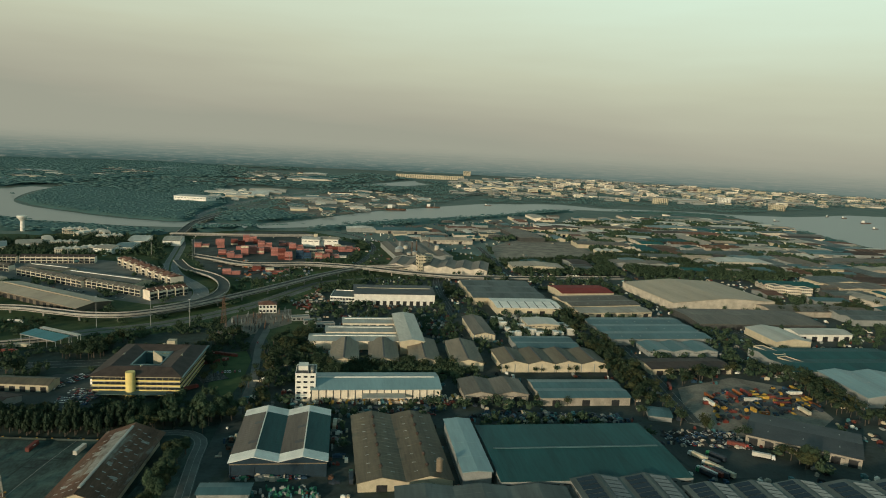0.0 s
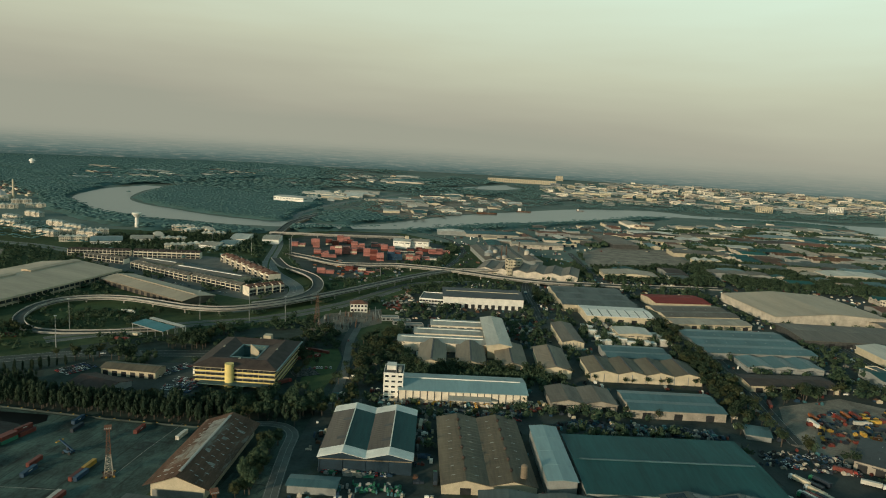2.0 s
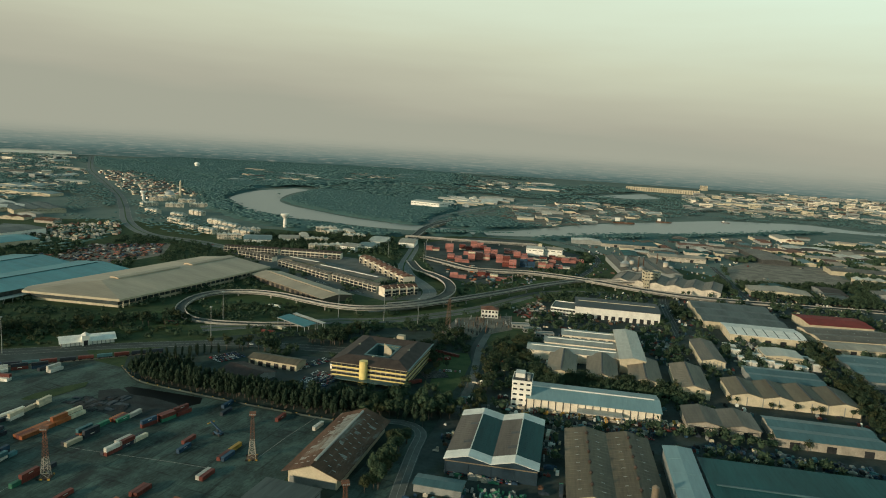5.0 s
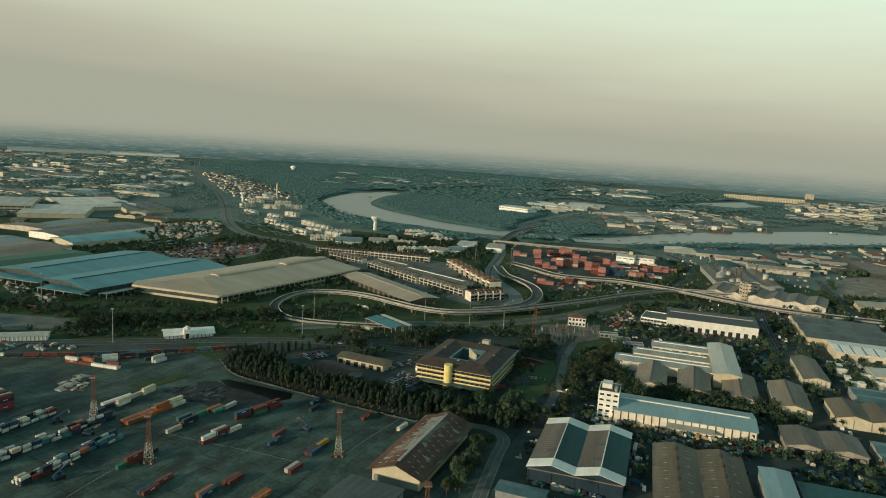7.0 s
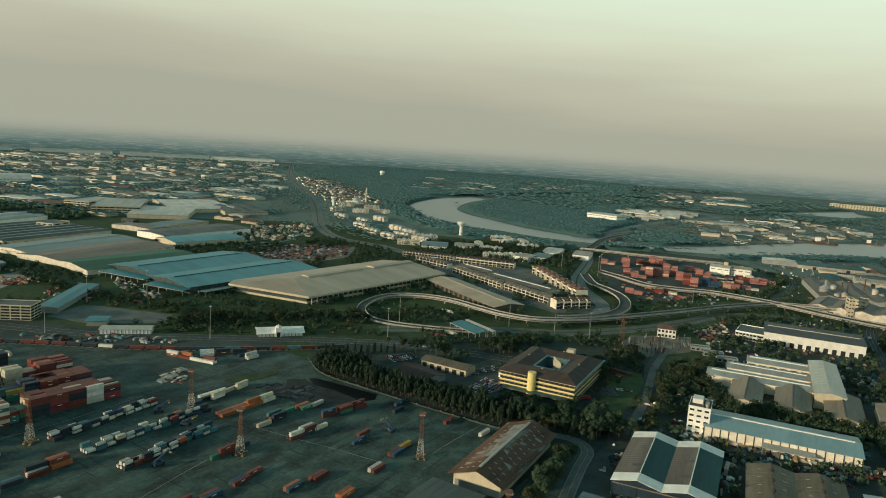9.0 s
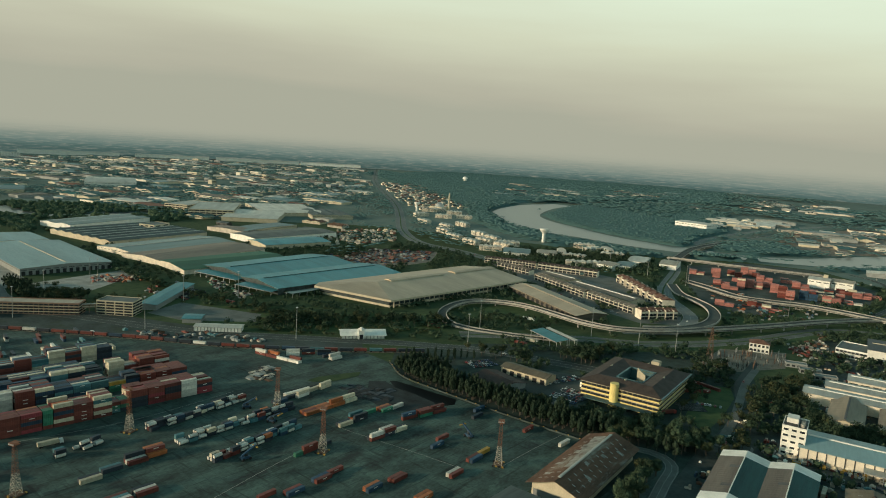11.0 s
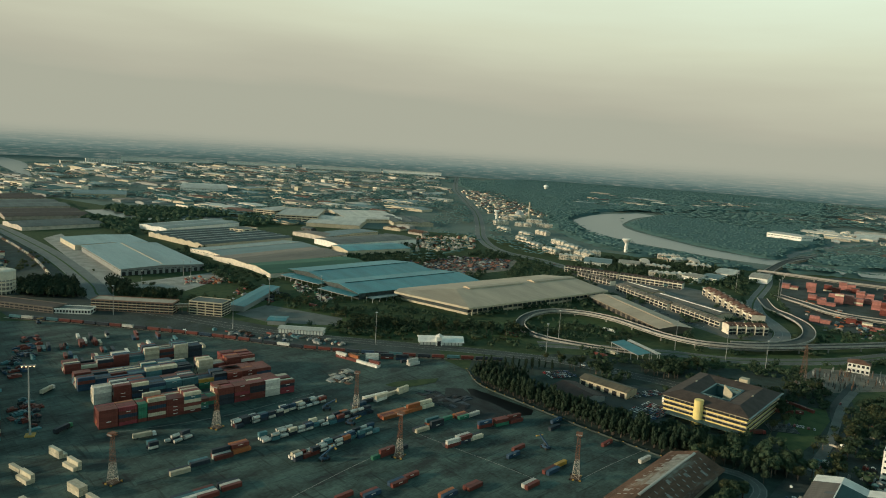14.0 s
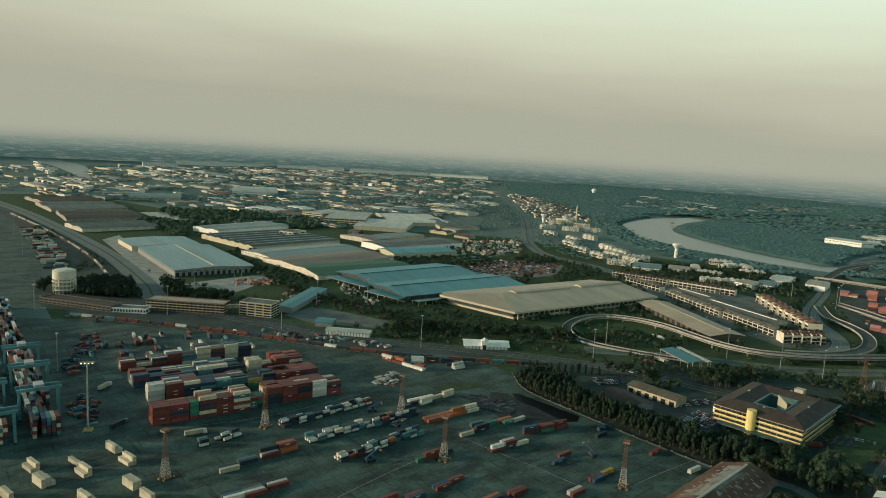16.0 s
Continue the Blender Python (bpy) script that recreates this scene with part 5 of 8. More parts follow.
for x, y in [(-43.7, 1230.3), (-35.9, 1239), (-14.7, 1298.4)]:
    stack = thing("chimney", "slim rusty steel chimney at the mill", "chimney", x, y, group="mill chimneys")
    part("flue", Geo().cone(0, 0, 0, 30, 1.1, .8, 10), M["r_rust"], stack)
    part("collar", Geo().cone(0, 0, 29.4, 30.2, 1.1, 1.1, 10), M["steel"], stack)
# long low halls at the edge of the far town
for x, y, deg, L in [(-4255, 1790, 67, 520), (-4010, 2290, 60, 420), (-3720, 2700, 54, 500), (-3440, 3060, 48, 380)]:
    shed("very long pale factory hall at the town's edge", x, y, deg, L, 60, 22, 4, 1, "x", "r_white", "white", seam=0, group="long halls", strip=False)
block("white slab blocks at the town's edge", -3935, 1315, 82, 178, 26, 24, 6, 14, 2, "white", name="flats", rows=True, wh=.25)


# ---- shophouses and flats ----
def shophouse_row(label, p, q, depth, n, h, roof="r_tile", wall="plaster", step=0.0):
    """Terraced shop units from p to q, facing the right-hand side of that line; each may stand a step behind the last."""
    (x0, y0), (x1, y1) = p, q
    deg, Lr = math.degrees(math.atan2(y1 - y0, x1 - x0)), math.hypot(x1 - x0, y1 - y0)
    ob = thing("shophouse_row", label, "shophouses", x0, y0, deg, group="shophouse rows")
    c, s = math.cos(radians(deg)), math.sin(radians(deg))
    keep(x0 + (Lr * c - depth * s) / 2, y0 + (Lr * s + depth * c) / 2, deg, Lr, depth)
    w = Lr / n
    for i in range(n):
        u = thing("unit", "", "")
        u.parent, u.matrix_basis = ob, pose(i * w, step * (i % 2), 0)
        KIDS.setdefault(ob.name, []).append(u)
        for k in ("label", "category"):
            u.pop(k, None)
        part("wall", Geo().box(.2, 0, 0, w - .2, depth, h - .4), M[wall], u)
        part("roof", Geo().sweep([(-.6, h - .6), (depth * .5, h + 2.6), (depth + .6, h - .6)], .2, w - .2, "x"), M[roof], u)
        part("party_wall", Geo().box(-.2, -.5, 0, .2, depth + .2, h + .9), M[wall], u)
        for z in (.3, 4.3):
            part("shopfront", Geo().box(w * .07, -.1, z, w * .93, .1, z + 3.2), M["glass"], u, "dark shop opening")
    return ob


shophouse_row("white terraced shophouses with brown roofs", *[(-708.2, 995.9), (-620.2, 1021.5)], 14, 16, 9)
shophouse_row("white terraced shophouses with brown roofs and a pale corner", *[(-613.7, 1020.2), (-514.4, 1044)], 16, 14, 10)
shophouse_row("low terraced shops with tan roofs", *[(-665.4, 975), (-592.5, 959.2)], 12, 9, 8, roof="r_brown")
shophouse_row("white terraced shophouses with tan roofs", *[(-567.4, 936), (-451.6, 879.8)], 14, 13, 9, roof="r_brown")
shophouse_row("white terraced shophouses with tan roofs", *[(-455.3, 887), (-361.5, 844.4)], 14, 11, 9, roof="r_brown")
shophouse_row("white stepped shophouses with red-brown roofs", *[(-476.6, 1038.1), (-354.4, 916)], 18, 16, 11, roof="r_terra", step=3)
shophouse_row("white stepped shophouses with red-brown roofs", *[(-342.3, 826.7), (-310.6, 866.3)], 16, 9, 11, roof="r_terra", step=2)
shed("long market hall behind the shops", -439.8, 920.4, -18.7, 125.7, 30, 7, 2, 1, "x", "r_brown", "cream", cap="white")
shed("market hall with white roof edge", -538.8, 965.7, -15.1, 67.5, 24, 7, 2, 1, "x", "r_brown", "cream", cap="white")

def walkup(x, y, deg):
    """Five stepped bays, each under a hipped roof of its own."""
    ob = thing("apartment_block", "white three-storey walk-up flats with stepped bays and hipped roofs", "apartments", x, y, deg, group="walk-up flats")
    keep(x, y, deg, 44, 16)
    wall, roof = Geo(), Geo()
    wins = [Geo() for _ in range(3)]
    for k in range(5):
        x0, x1, y0, y1, h = -22 + 8.8 * k, -13.2 + 8.8 * k, -6.5 - 1.8 * (k % 2), 6.5 + 1.8 * (k % 2), 8.8 + .7 * (k % 2)
        wall.box(x0, y0, 0, x1 - .01, y1, h)
        roof.add([(x0 - .5, y0 - .6, h), (x1 + .5, y0 - .6, h), (x1 + .5, y1 + .6, h), (x0 - .5, y1 + .6, h), ((x0 + x1) / 2, y0 + 4, h + 3), ((x0 + x1) / 2, y1 - 4, h + 3)],
                 [(0, 1, 4), (1, 2, 5, 4), (2, 3, 5), (3, 0, 4, 5), (3, 2, 1, 0)])
        for f in range(3):
            z = 1.0 + 2.75 * f
            for u in (x0 + 1.1, x0 + 4.0, x0 + 6.4):
                wins[f].box(u, y0 - .06, z, u + 1.5, y0 + .1, z + 1.4).box(u, y1 - .1, z, u + 1.5, y1 + .06, z + 1.4)
    for f in range(3):
        for sx in (-1, 1):
            for v in (-4, -.7, 2.6):
                wins[f].box(sx * 22 - .07, v, 1.0 + 2.75 * f, sx * 22 + .07, v + 1.4, 2.4 + 2.75 * f)
    part("wall", wall, M["plaster"], ob)
    part("roof", roof, M["r_white"], ob, "pale hipped roofs")
    for q in wins:
        tagged(part("window_band", q, M["glass"], ob, "dark windows of one storey"), kind="stuff")
    return ob


flat = walkup(-632.8, 1181.7, 20)
for x, y, d in [(-656.7, 1299.4, 60), (-598.8, 1273.2, 20), (-589.5, 1117, 20), (-560.8, 1145.3, 20), (-676, 1208, 110), (-784.1, 1118.7, 20), (-860.2, 1157.2, -30),
                (-926.9, 1186.1, -30), (-1001.8, 1239.6, -30), (-866.2, 1242.5, -30), (-927.8, 1276.2, -30), (-802.7, 1211.1, 20), (-1147.5, 1339.1, -30), (-1059.8, 1385.2, -30),
                (-1053, 1312, -30), (-853.2, 1195.1, -25), (-794, 1179, -20), (-695.1, 1338, 20), (-634.1, 1322.2, -60), (-1322.5, 1602.2, 20), (-1245.8, 1584.9, 20), (-1255.3, 1450.9, 60), (-1198.9, 1478.3, 20), (-1162.3, 1523.8, 20), (-1329.6, 1572.6, 20)]:
    again(flat, pose(x, y, 0, 0, 0, d + 15))
    keep(x, y, d + 15, 44, 16)
for a in [(-722.3, 1119.7, 32.3, 49.3, 62.4), (-681.8, 1162, 28.7, 36.2, 47.6), (-522.7, 1175.1, 6.8, 27.1, 54.4), (-533.9, 1252.7, 14, 31.5, 73), (-480.3, 1269.1, 13.8, 30, 62.7), (-541.3, 1147.6, -3.3, 30.1, 42.5)]:
    shed("community hall with pale roof", *a, 9, 2.5, 1, "x", rng.choice(["r_tan", "r_teal", "r_white"]), "white", cat="hall", name="hall")
shed("long white factory on the peninsula", -714, 2056, -8, 98, 66, 17, 2, 1, "x", "r_white", "white", name="factory")
block("low white pavilion on the peninsula", -973.2, 2769.7, 0, 44, 26, 9, 2, 10, 6, "white", pitched=4, name="hall", rows=True)


def goblet_tower(x, y, h, r, label):
    ob = thing("water_tower", label, "water tower", x, y)
    keep(x, y, 0, 2 * r, 2 * r)
    part("shaft", Geo().cone(0, 0, 0, h * .68, r * .42, r * .36, 16), M["white"], ob, smooth=False)
    part("bowl", Geo().cone(0, 0, h * .66, h * .9, r * .4, r, 20).cone(0, 0, h * .9, h, r, r * .92, 20), M["white"], ob)
    return ob


goblet_tower(-792.9, 1332.8, 30, 9.6, "white goblet-shaped concrete water tower")
goblet_tower(-1340.3, 1527.9, 28, 8.5, "white goblet-shaped concrete water tower far off")
x, y = -2286.7, 2984.8
dome = thing("dome_tower", "white domed tower standing above the woods", "tower", x, y)
part("shaft", Geo().cone(0, 0, 0, 18, 9, 9, 14), M["white"], dome)
part("dome", Geo().cone(0, 0, 18, 24, 14, 13, 14).cone(0, 0, 24, 30, 13, 4, 14), M["white"], dome)
x, y = -1343.1, 1634.6
minaret = thing("mosque", "pale mosque with a slim minaret", "mosque", x, y)
part("hall", Geo().box(-25, -20, 0, 25, 20, 12), M["cream"], minaret)
part("dome", Geo().cone(0, 0, 12, 20, 14, 10, 16).cone(0, 0, 20, 25, 10, 1, 16), M["steel"], minaret)
part("minaret", Geo().cone(28, 10, 0, 48, 3, 2.4, 10).cone(28, 10, 48, 55, 2.6, .2, 10), M["cream"], minaret)
x, y = -944, 200
tank = thing("water_tank", "big round white tank raised on a ring of columns", "water tank", x, y)
keep(x, y, 0, 30, 30)
part("drum", Geo().cone(0, 0, 17, 27, 13.2, 13.2, 28).cone(0, 0, 27, 28.6, 13.2, 9, 28), M["plaster"], tank)
for k in range(3):
    part("gallery", Geo().cone(0, 0, 3.5 + 5 * k, 4.5 + 5 * k, 13.6, 13.6, 28), M["plaster"], tank)
part("core", Geo().cone(0, 0, 0, 17, 9, 9, 20), M["greywall"], tank)
for k in range(18):
    a = 2 * math.pi * k / 18
    part("column", Geo().cone(12.7 * math.cos(a), 12.7 * math.sin(a), 0, 17, .5, .5, 6), M["plaster"], tank)

# ---- masts ----
tower = thing("lattice_mast", "orange and white steel lattice floodlight mast", "light mast", group="lattice masts")


def lattice(g, z0, z1, w0, w1, n, t):
    for k in range(n):
        a, b = z0 + (z1 - z0) * k / n, z0 + (z1 - z0) * (k + 1) / n
        wa, wb = w0 + (w1 - w0) * k / n, w0 + (w1 - w0) * (k + 1) / n
        ca = [(sx * wa, sy * wa, a) for sx, sy in ((-1, -1), (1, -1), (1, 1), (-1, 1))]
        cb = [(sx * wb, sy * wb, b) for sx, sy in ((-1, -1), (1, -1), (1, 1), (-1, 1))]
        for i in range(4):
            j = (i + 1) % 4
            g.beam(ca[i], cb[i], t).beam(ca[i], cb[j], t * .7).beam(ca[j], cb[i], t * .7).beam(cb[i], cb[j], t * .7)
    return g


part("lower_frame", lattice(Geo(), .6, 12, 2.3, 1.35, 4, .17), M["pale"], tower, "white lower lattice")
part("upper_frame", lattice(Geo(), 12, 29, 1.35, .75, 8, .085), M["orange"], tower, "orange upper lattice")
part("head_frame", Geo().box(-2, -2, 29, 2, 2, 29.4).box(-2, -2, 30.3, 2, 2, 30.5), M["orange"], tower, "orange head platform")
for a in range(4):
    part("floodlight", Geo().box(-1.8 + a * 1.0, -2.3, 29.5, -1.1 + a * 1.0, -1.9, 30.2), M["steel"], tower)
part("plinth", Geo().box(-3.2, -3.2, 0, 3.2, 3.2, .6), M["ruststeel"], tower, "dirty concrete plinth")
for a in range(8):
    part("kerb_block", Geo().box(-3.9 + (a % 4) * 2.1, -4.1 if a < 4 else 3.3, 0, -2.7 + (a % 4) * 2.1, -3.4 if a < 4 else 4.0, .9), M["amber" if a % 2 else "dark"], tower, "yellow and black kerb block")
spots = [(-399.5, 136.4), (-437.7, 219.1), (-326.6, 292.1), (-235.3, 362.3), (-408.1, 318.1), (-143.4, 306.1)]
for i, (x, y) in enumerate(spots):
    if i:
        again(tower, pose(x, y, 0.1, 0, 0, 20 + 3 * i))
tower.matrix_basis = pose(*spots[0], 0.1, 0, 0, 20)

pole = thing("high_mast", "tall pale steel high-mast lamp", "light mast", group="high masts")
part("shaft", Geo().cone(0, 0, 0, 33, .42, .2, 8), M["greywall"], pole)
part("lamp_ring", Geo().cone(0, 0, 32.4, 33.0, 1.3, 1.3, 10), M["steel"], pole)
for x, y in [(-663.3, 348.9), (-540.1, 442.5), (-736.5, 434.4), (-723.8, 500.5), (-884.9, 403.6), (-846, 324.7), (-895.5, 398.6), (-632.8, 127.5), (-840.2, 148.3),
             (-444.5, 624.9), (-345.9, 701.8), (-414.8, 563.8), (-292.6, 707.8), (-252.2, 708), (-212.2, 1001.6), (-395.2, 1132.3), (-571, 1207), (-390.8, 1109.7), (-458.8, 1116.4),
             (-1461.7, 229.1), (-1236.4, 204.3)]:
    again(pole, pose(x, y, 0))
x, y = -494.7, 117.4
pole.matrix_basis = pose(-778.1, 267.9, 0)
lit = thing("high_mast", "tall steel high-mast with lit amber lamps", "light mast", x, y, 66, z=0.1)
part("shaft", Geo().cone(0, 0, 0, 48, .8, .35, 8), M["steel"], lit)
part("cross_arm", Geo().box(-4.5, -.4, 47.4, 4.5, .4, 48.2), M["steel"], lit)
for k in range(4):
    part("lamp", Geo().box(-3.9 + k * 2.3, -.8, 47, -3.2 + k * 2.3, -.1, 47.5), M_lamp, lit, "lit amber lamp")
part("guard", Geo().box(-3, -3, 0, 3, 3, .8), M["amber"], lit)

pylon = thing("transmission_pylon", "slim rust-brown lattice power pylon", "pylon", -218.9, 714.2)
part("frame", lattice(Geo(), 0, 36, 3.0, .7, 8, .2), M["ruststeel"], pylon)
for z in (24, 29, 34):
    part("cross_arm", Geo().beam((-5, 0, z), (5, 0, z), .3), M["ruststeel"], pylon)
block("white substation control house with brown hipped roof", -194, 800, 14, 20, 15, 10, 2, 5, 3, "white", roof="r_terra", name="control_house", pitched=3.4)
for k in range(3):
    block("low grey substation shed", -150 + 16 * k, 770 - 12 * k, 20, 20, 9, 4, 1, 4, 2, "greywall", roof="r_teal", name="switch_house", group="switch houses")

# ---- containers ----
CONT = dict(r=(0.140, 0.036, 0.027), b=(0.022, 0.055, 0.098), n=(0.022, 0.032, 0.045), c=(0.52, 0.46, 0.34), w=(0.56, 0.54, 0.48), g=(0.035, 0.155, 0.095),
            t=(0.060, 0.155, 0.175), o=(0.33, 0.105, 0.036), m=(0.20, 0.034, 0.042), f=(0.34, 0.140, 0.118), y=(0.45, 0.27, 0.05))
WORD = dict(r="rust-red", b="dark blue", n="navy", c="cream", w="white", g="green", t="teal", o="orange", m="crimson", f="faded red", y="ochre")
BOX = {}


def ribbed(L, W=2.44, Hc=2.59, n=18):
    """A box whose long sides are folded like container sheet."""
    g, xs = Geo(), []
    for i in range(n + 1):
        x = -L / 2 + .25 + (L - .5) * i / n
        xs.append((x, .09 if i % 2 else 0))
    prof = [(-L / 2, -W / 2)] + [(x, -W / 2 + d) for x, d in xs] + [(L / 2, -W / 2), (L / 2, W / 2)] + [(x, W / 2 - d) for x, d in xs[::-1]] + [(-L / 2, W / 2)]
    g.prism(prof, .16, Hc - .14)
    g.box(-L / 2 - .02, -W / 2 - .02, 0, L / 2 + .02, W / 2 + .02, .18).box(-L / 2 - .02, -W / 2 - .02, Hc - .16, L / 2 + .02, W / 2 + .02, Hc)
    return g


for key, col in CONT.items():
    mat = M["c_" + key] = surf("container " + WORD[key], col, 0.55, 0.0, var=0.16, size=3, fine=.5, rnd=0.3, island=True, stain=tuple(c * .55 + .02 for c in col), stain_at=.68)
    mat2 = surf("container door " + WORD[key], tuple(c * .8 for c in col), 0.55, 0, var=.15, size=1, rnd=.2)
    for L in (12.19, 6.06):
        body = ribbed(L, n=18 if L > 7 else 10).mesh("container", mat)
        rods = Geo().box(-L / 2 - .06, -1.12, .2, -L / 2 + .02, 1.12, 2.42)
        mark = Geo().box(-L * .12, -1.26, 1.5, L * .14, -1.22, 1.95)
        BOX[key, L] = (body, rods.mesh("end_door", mat2), mark.mesh("marking", M["white"]))
FAR_BOX = {L: Geo().box(-L / 2, -1.2, .05, L / 2, 1.2, 2.5).box(-L / 2 - .02, -1.22, 2.45, L / 2 + .02, 1.22, 2.59) for L in (12.19, 6.06)}


def far_container(mass, x, y, deg, z, key, L=12.19):
    mass.put(FAR_BOX[L], pose(x, y, z, 0, 0, deg), M["c_" + key])


def container(x, y, deg, z, key, L=12.19, group="yard containers", mark=None):
    body, doors, logo = BOX[key, L]
    ob = new("container", body)
    ob.matrix_basis = pose(x, y, z, 0, 0, deg + rng.uniform(-.5, .5))
    tagged(ob, "%s corrugated steel shipping container%s" % (WORD[key], ", twenty-foot" if L < 7 else ""), "container", group)
    part("end_door", doors, None, ob)
    if (mark if mark is not None else rng.random() < .28) and key not in "cw":
        part("marking", logo, None, ob)
    return ob


def pile(x, y, deg, text, L=12.19, z=.1, gap=.25, group="yard containers"):
    """Stacks side by side across the long axis: 'rb n' is a red box with a blue one on it and a navy one beside; '|' starts the next slot along."""
    c, s = math.cos(radians(deg)), math.sin(radians(deg))
    for a, slot in enumerate(text.split("|")):
        for b, st in enumerate(slot.split()):
            u, v = a * (L + .4), -b * (2.44 + gap)
            u += rng.uniform(-.3, .3)
            for k, key in enumerate(st):
                if key != ".":
                    container(x + u * c - v * s, y + u * s + v * c, deg, z + k * 2.6, key, L, group)


# big block of stacks: slots along the row, rows across; hidden lower boxes are one joined mass
SX, SY, SD = -478.9, 154.7, 84.1
cu, su = math.cos(radians(SD)), math.sin(radians(SD))

def at(s, n):
    return SX + s * cu - n * su, SY + s * su + n * cu


def stack_block(n0, wide, slots, pal, s0=0.0, L=12.19):
    """slots: the front stack from the ground up, or a number of boxes, for each 40-foot slot."""
    for a, front in enumerate(slots):
        if not front:
            continue
        for b in range(wide):
            top = len(front) if isinstance(front, str) else front
            top = max(1, top - (rng.random() < .1))
            txt = front if b == 0 and isinstance(front, str) else "".join(rng.choice(pal) for _ in range(top))
            x, y = at(s0 + (a + .5) * (L + .4), n0 + b * 2.6 + 1.3)
            for k, key in enumerate(txt):
                if n0 < 50 and (b < 1 or (n0 < 2 and b < 3 and k >= len(txt) - 1)):
                    container(x, y, SD, .1 + 2.6 * k, key, L, "stacked containers")
                else:
                    far_container(STACKED, x, y, SD, .1 + 2.6 * k, key, L)


STACKED = Mass()
P_WARM, P_COOL, P_MIX = "rrrrrmo", "bbnntbr", "rrbnnctw"
stack_block(0, 6, ["rrrrr", "mrbrm"], P_WARM)
stack_block(0, 5, ["rgggg"], "ggrrn", 25.4, 6.06)
stack_block(0, 6, ["rcrbrc", "rrrrr", "rcrctc"], P_WARM + "cc", 32)
stack_block(3, 5, ["tgr", "ngr"], "ggtrn", 70, 6.06)
stack_block(4, 7, ["nnnrr", "mrmrr", "rrnnr", "wwwww", "mmnr"], "rrrmmcc", 84)
stack_block(48, 4, ["wwwww"], "wwc", 7)
stack_block(44, 8, ["rrrrr", "nbnbc", "tntb", "tbtt", "bntt"], P_MIX, 20)
stack_block(44, 6, ["ggy", "nnbn", "nbnn", "nrb"], P_COOL, 83)
stack_block(42, 8, ["rrrr", "rrrr", "rrbr"], P_WARM, 106)
stack_block(82, 9, ["bbrb", "tbb", "rrb", "bnb", "cttc", "tnnc", "btn"], P_COOL + "cc", 3)
stack_block(76, 5, ["ccccc", "rnr", "wnr"], "ccwrn", 94)
stack_block(72, 9, ["mrrrr", "rrrwr"], P_WARM, 117)
stack_block(128, 6, ["rrr", "rc", "rrn", "rrrr", "ctt", "ccccc", "nrnr", "ccccc", "nnnn"], P_MIX, 2)
for k in range(46):
    s, n = rng.uniform(-10, 130), rng.choice([156, 160, 176, 180, 204, 208, 226])
    x, y = at(s, n + rng.uniform(-2, 2))
    for q in range(rng.randint(1, 2)):
        far_container(STACKED, x, y, SD + 86, .1 + 2.6 * q, rng.choice("rrrbnwct"))
STACKED.build("container_stack", "tight stacks of red, blue and cream containers", "containers")

# loose boxes over the yard
for spot, deg, text in [
    ((-390.2, 171.5), 88, "n c"), ((-394.2, 185.3), 88, "t n"), ((-396.5, 201.3), 88, "rn w r"), ((-398.2, 214.4), 88, "oo or o"),
    ((-359.2, 159.5), 88, "n t w"), ((-358.9, 171.8), 88, "r t w r"), ((-358.1, 186.6), 88, "n w r"),
    ((-299.7, 266.9), 92, "b r|r"), ((-268.5, 300.5), 92, "r r"), ((-248, 330.7), 92, "w r"), ((-251.9, 356.5), 92, "r b|y"), ((-280.6, 354.1), 92, "b"),
    ((-285.9, 366.3), 92, "r"), ((-252.2, 424.1), 92, "r"), 
    
    ((-333.1, 286.8), 92, "rr|n"), ((-333.2, 280.5), 92, "g"),
    ((-304.7, 231.5), 92, "r"), ((-299, 245.8), 92, "r b"), ((-415.9, 325.6), 88, "n b|n"), ((-420.9, 340.8), 88, "w c|w"),
    ((-477.1, 428.9), 88, "n"), ((-468.6, 430), 88, "ww w"), ((-346.8, 385.3), 92, "w"), ((-300.1, 428.2), 92, "b"), ((-292.8, 416.4), 92, "n"),
    ((-221, 422.8), 88, "w"), ((-242.5, 294.5), 92, "o o"), ((-192.5, 322.8), 92, "r"), ((-270.8, 281.3), 92, "o b"),
]:
    pile(*spot, deg, text)
for spot, text in [((-453.9, 121.5), "cc c"), ((-431.7, 123), "c cc"), ((-448, 98.4), "c"), ((-430.5, 97.8), "c cc"), ((-453, 74.6), "c cc"), ((-430.2, 75.7), "cc cc c"),
                   ((-399.7, 116.2), "cc cc"), ((-396.7, 91.8), "cc c"), ((-379.8, 120), "cc"), ((-422.9, 58.9), "cc")]:
    pile(*spot, 192, text)


def box_row(p, q, wide, pal):
    """Rows of boxes end to end from p to q, a few side by side, one or two high."""
    (x0, y0), (x1, y1) = p, q
    d, Lr = math.degrees(math.atan2(y1 - y0, x1 - x0)), math.hypot(x1 - x0, y1 - y0)
    n = max(2, int(round(Lr / 12.9)))
    nx, ny = -math.sin(radians(d)), math.cos(radians(d))
    for i in range(n):
        for b in range(wide):
            if rng.random() < .85:
                t = (i + .5) / n
                for k in range(rng.choice((1, 1, 2))):
                    container(x0 + (x1 - x0) * t + nx * b * 2.75, y0 + (y1 - y0) * t + ny * b * 2.75, d, .1 + 2.6 * k, rng.choice(pal))


box_row(*[(-380.4, 322.1), (-379.4, 373.1)], 3, "oorcrc")
box_row(*[(-348.3, 325.6), (-346.8, 381.9)], 3, "nbtgrocn")
box_row(*[(-316.9, 327.3), (-315, 360)], 2, "nwnrcn")
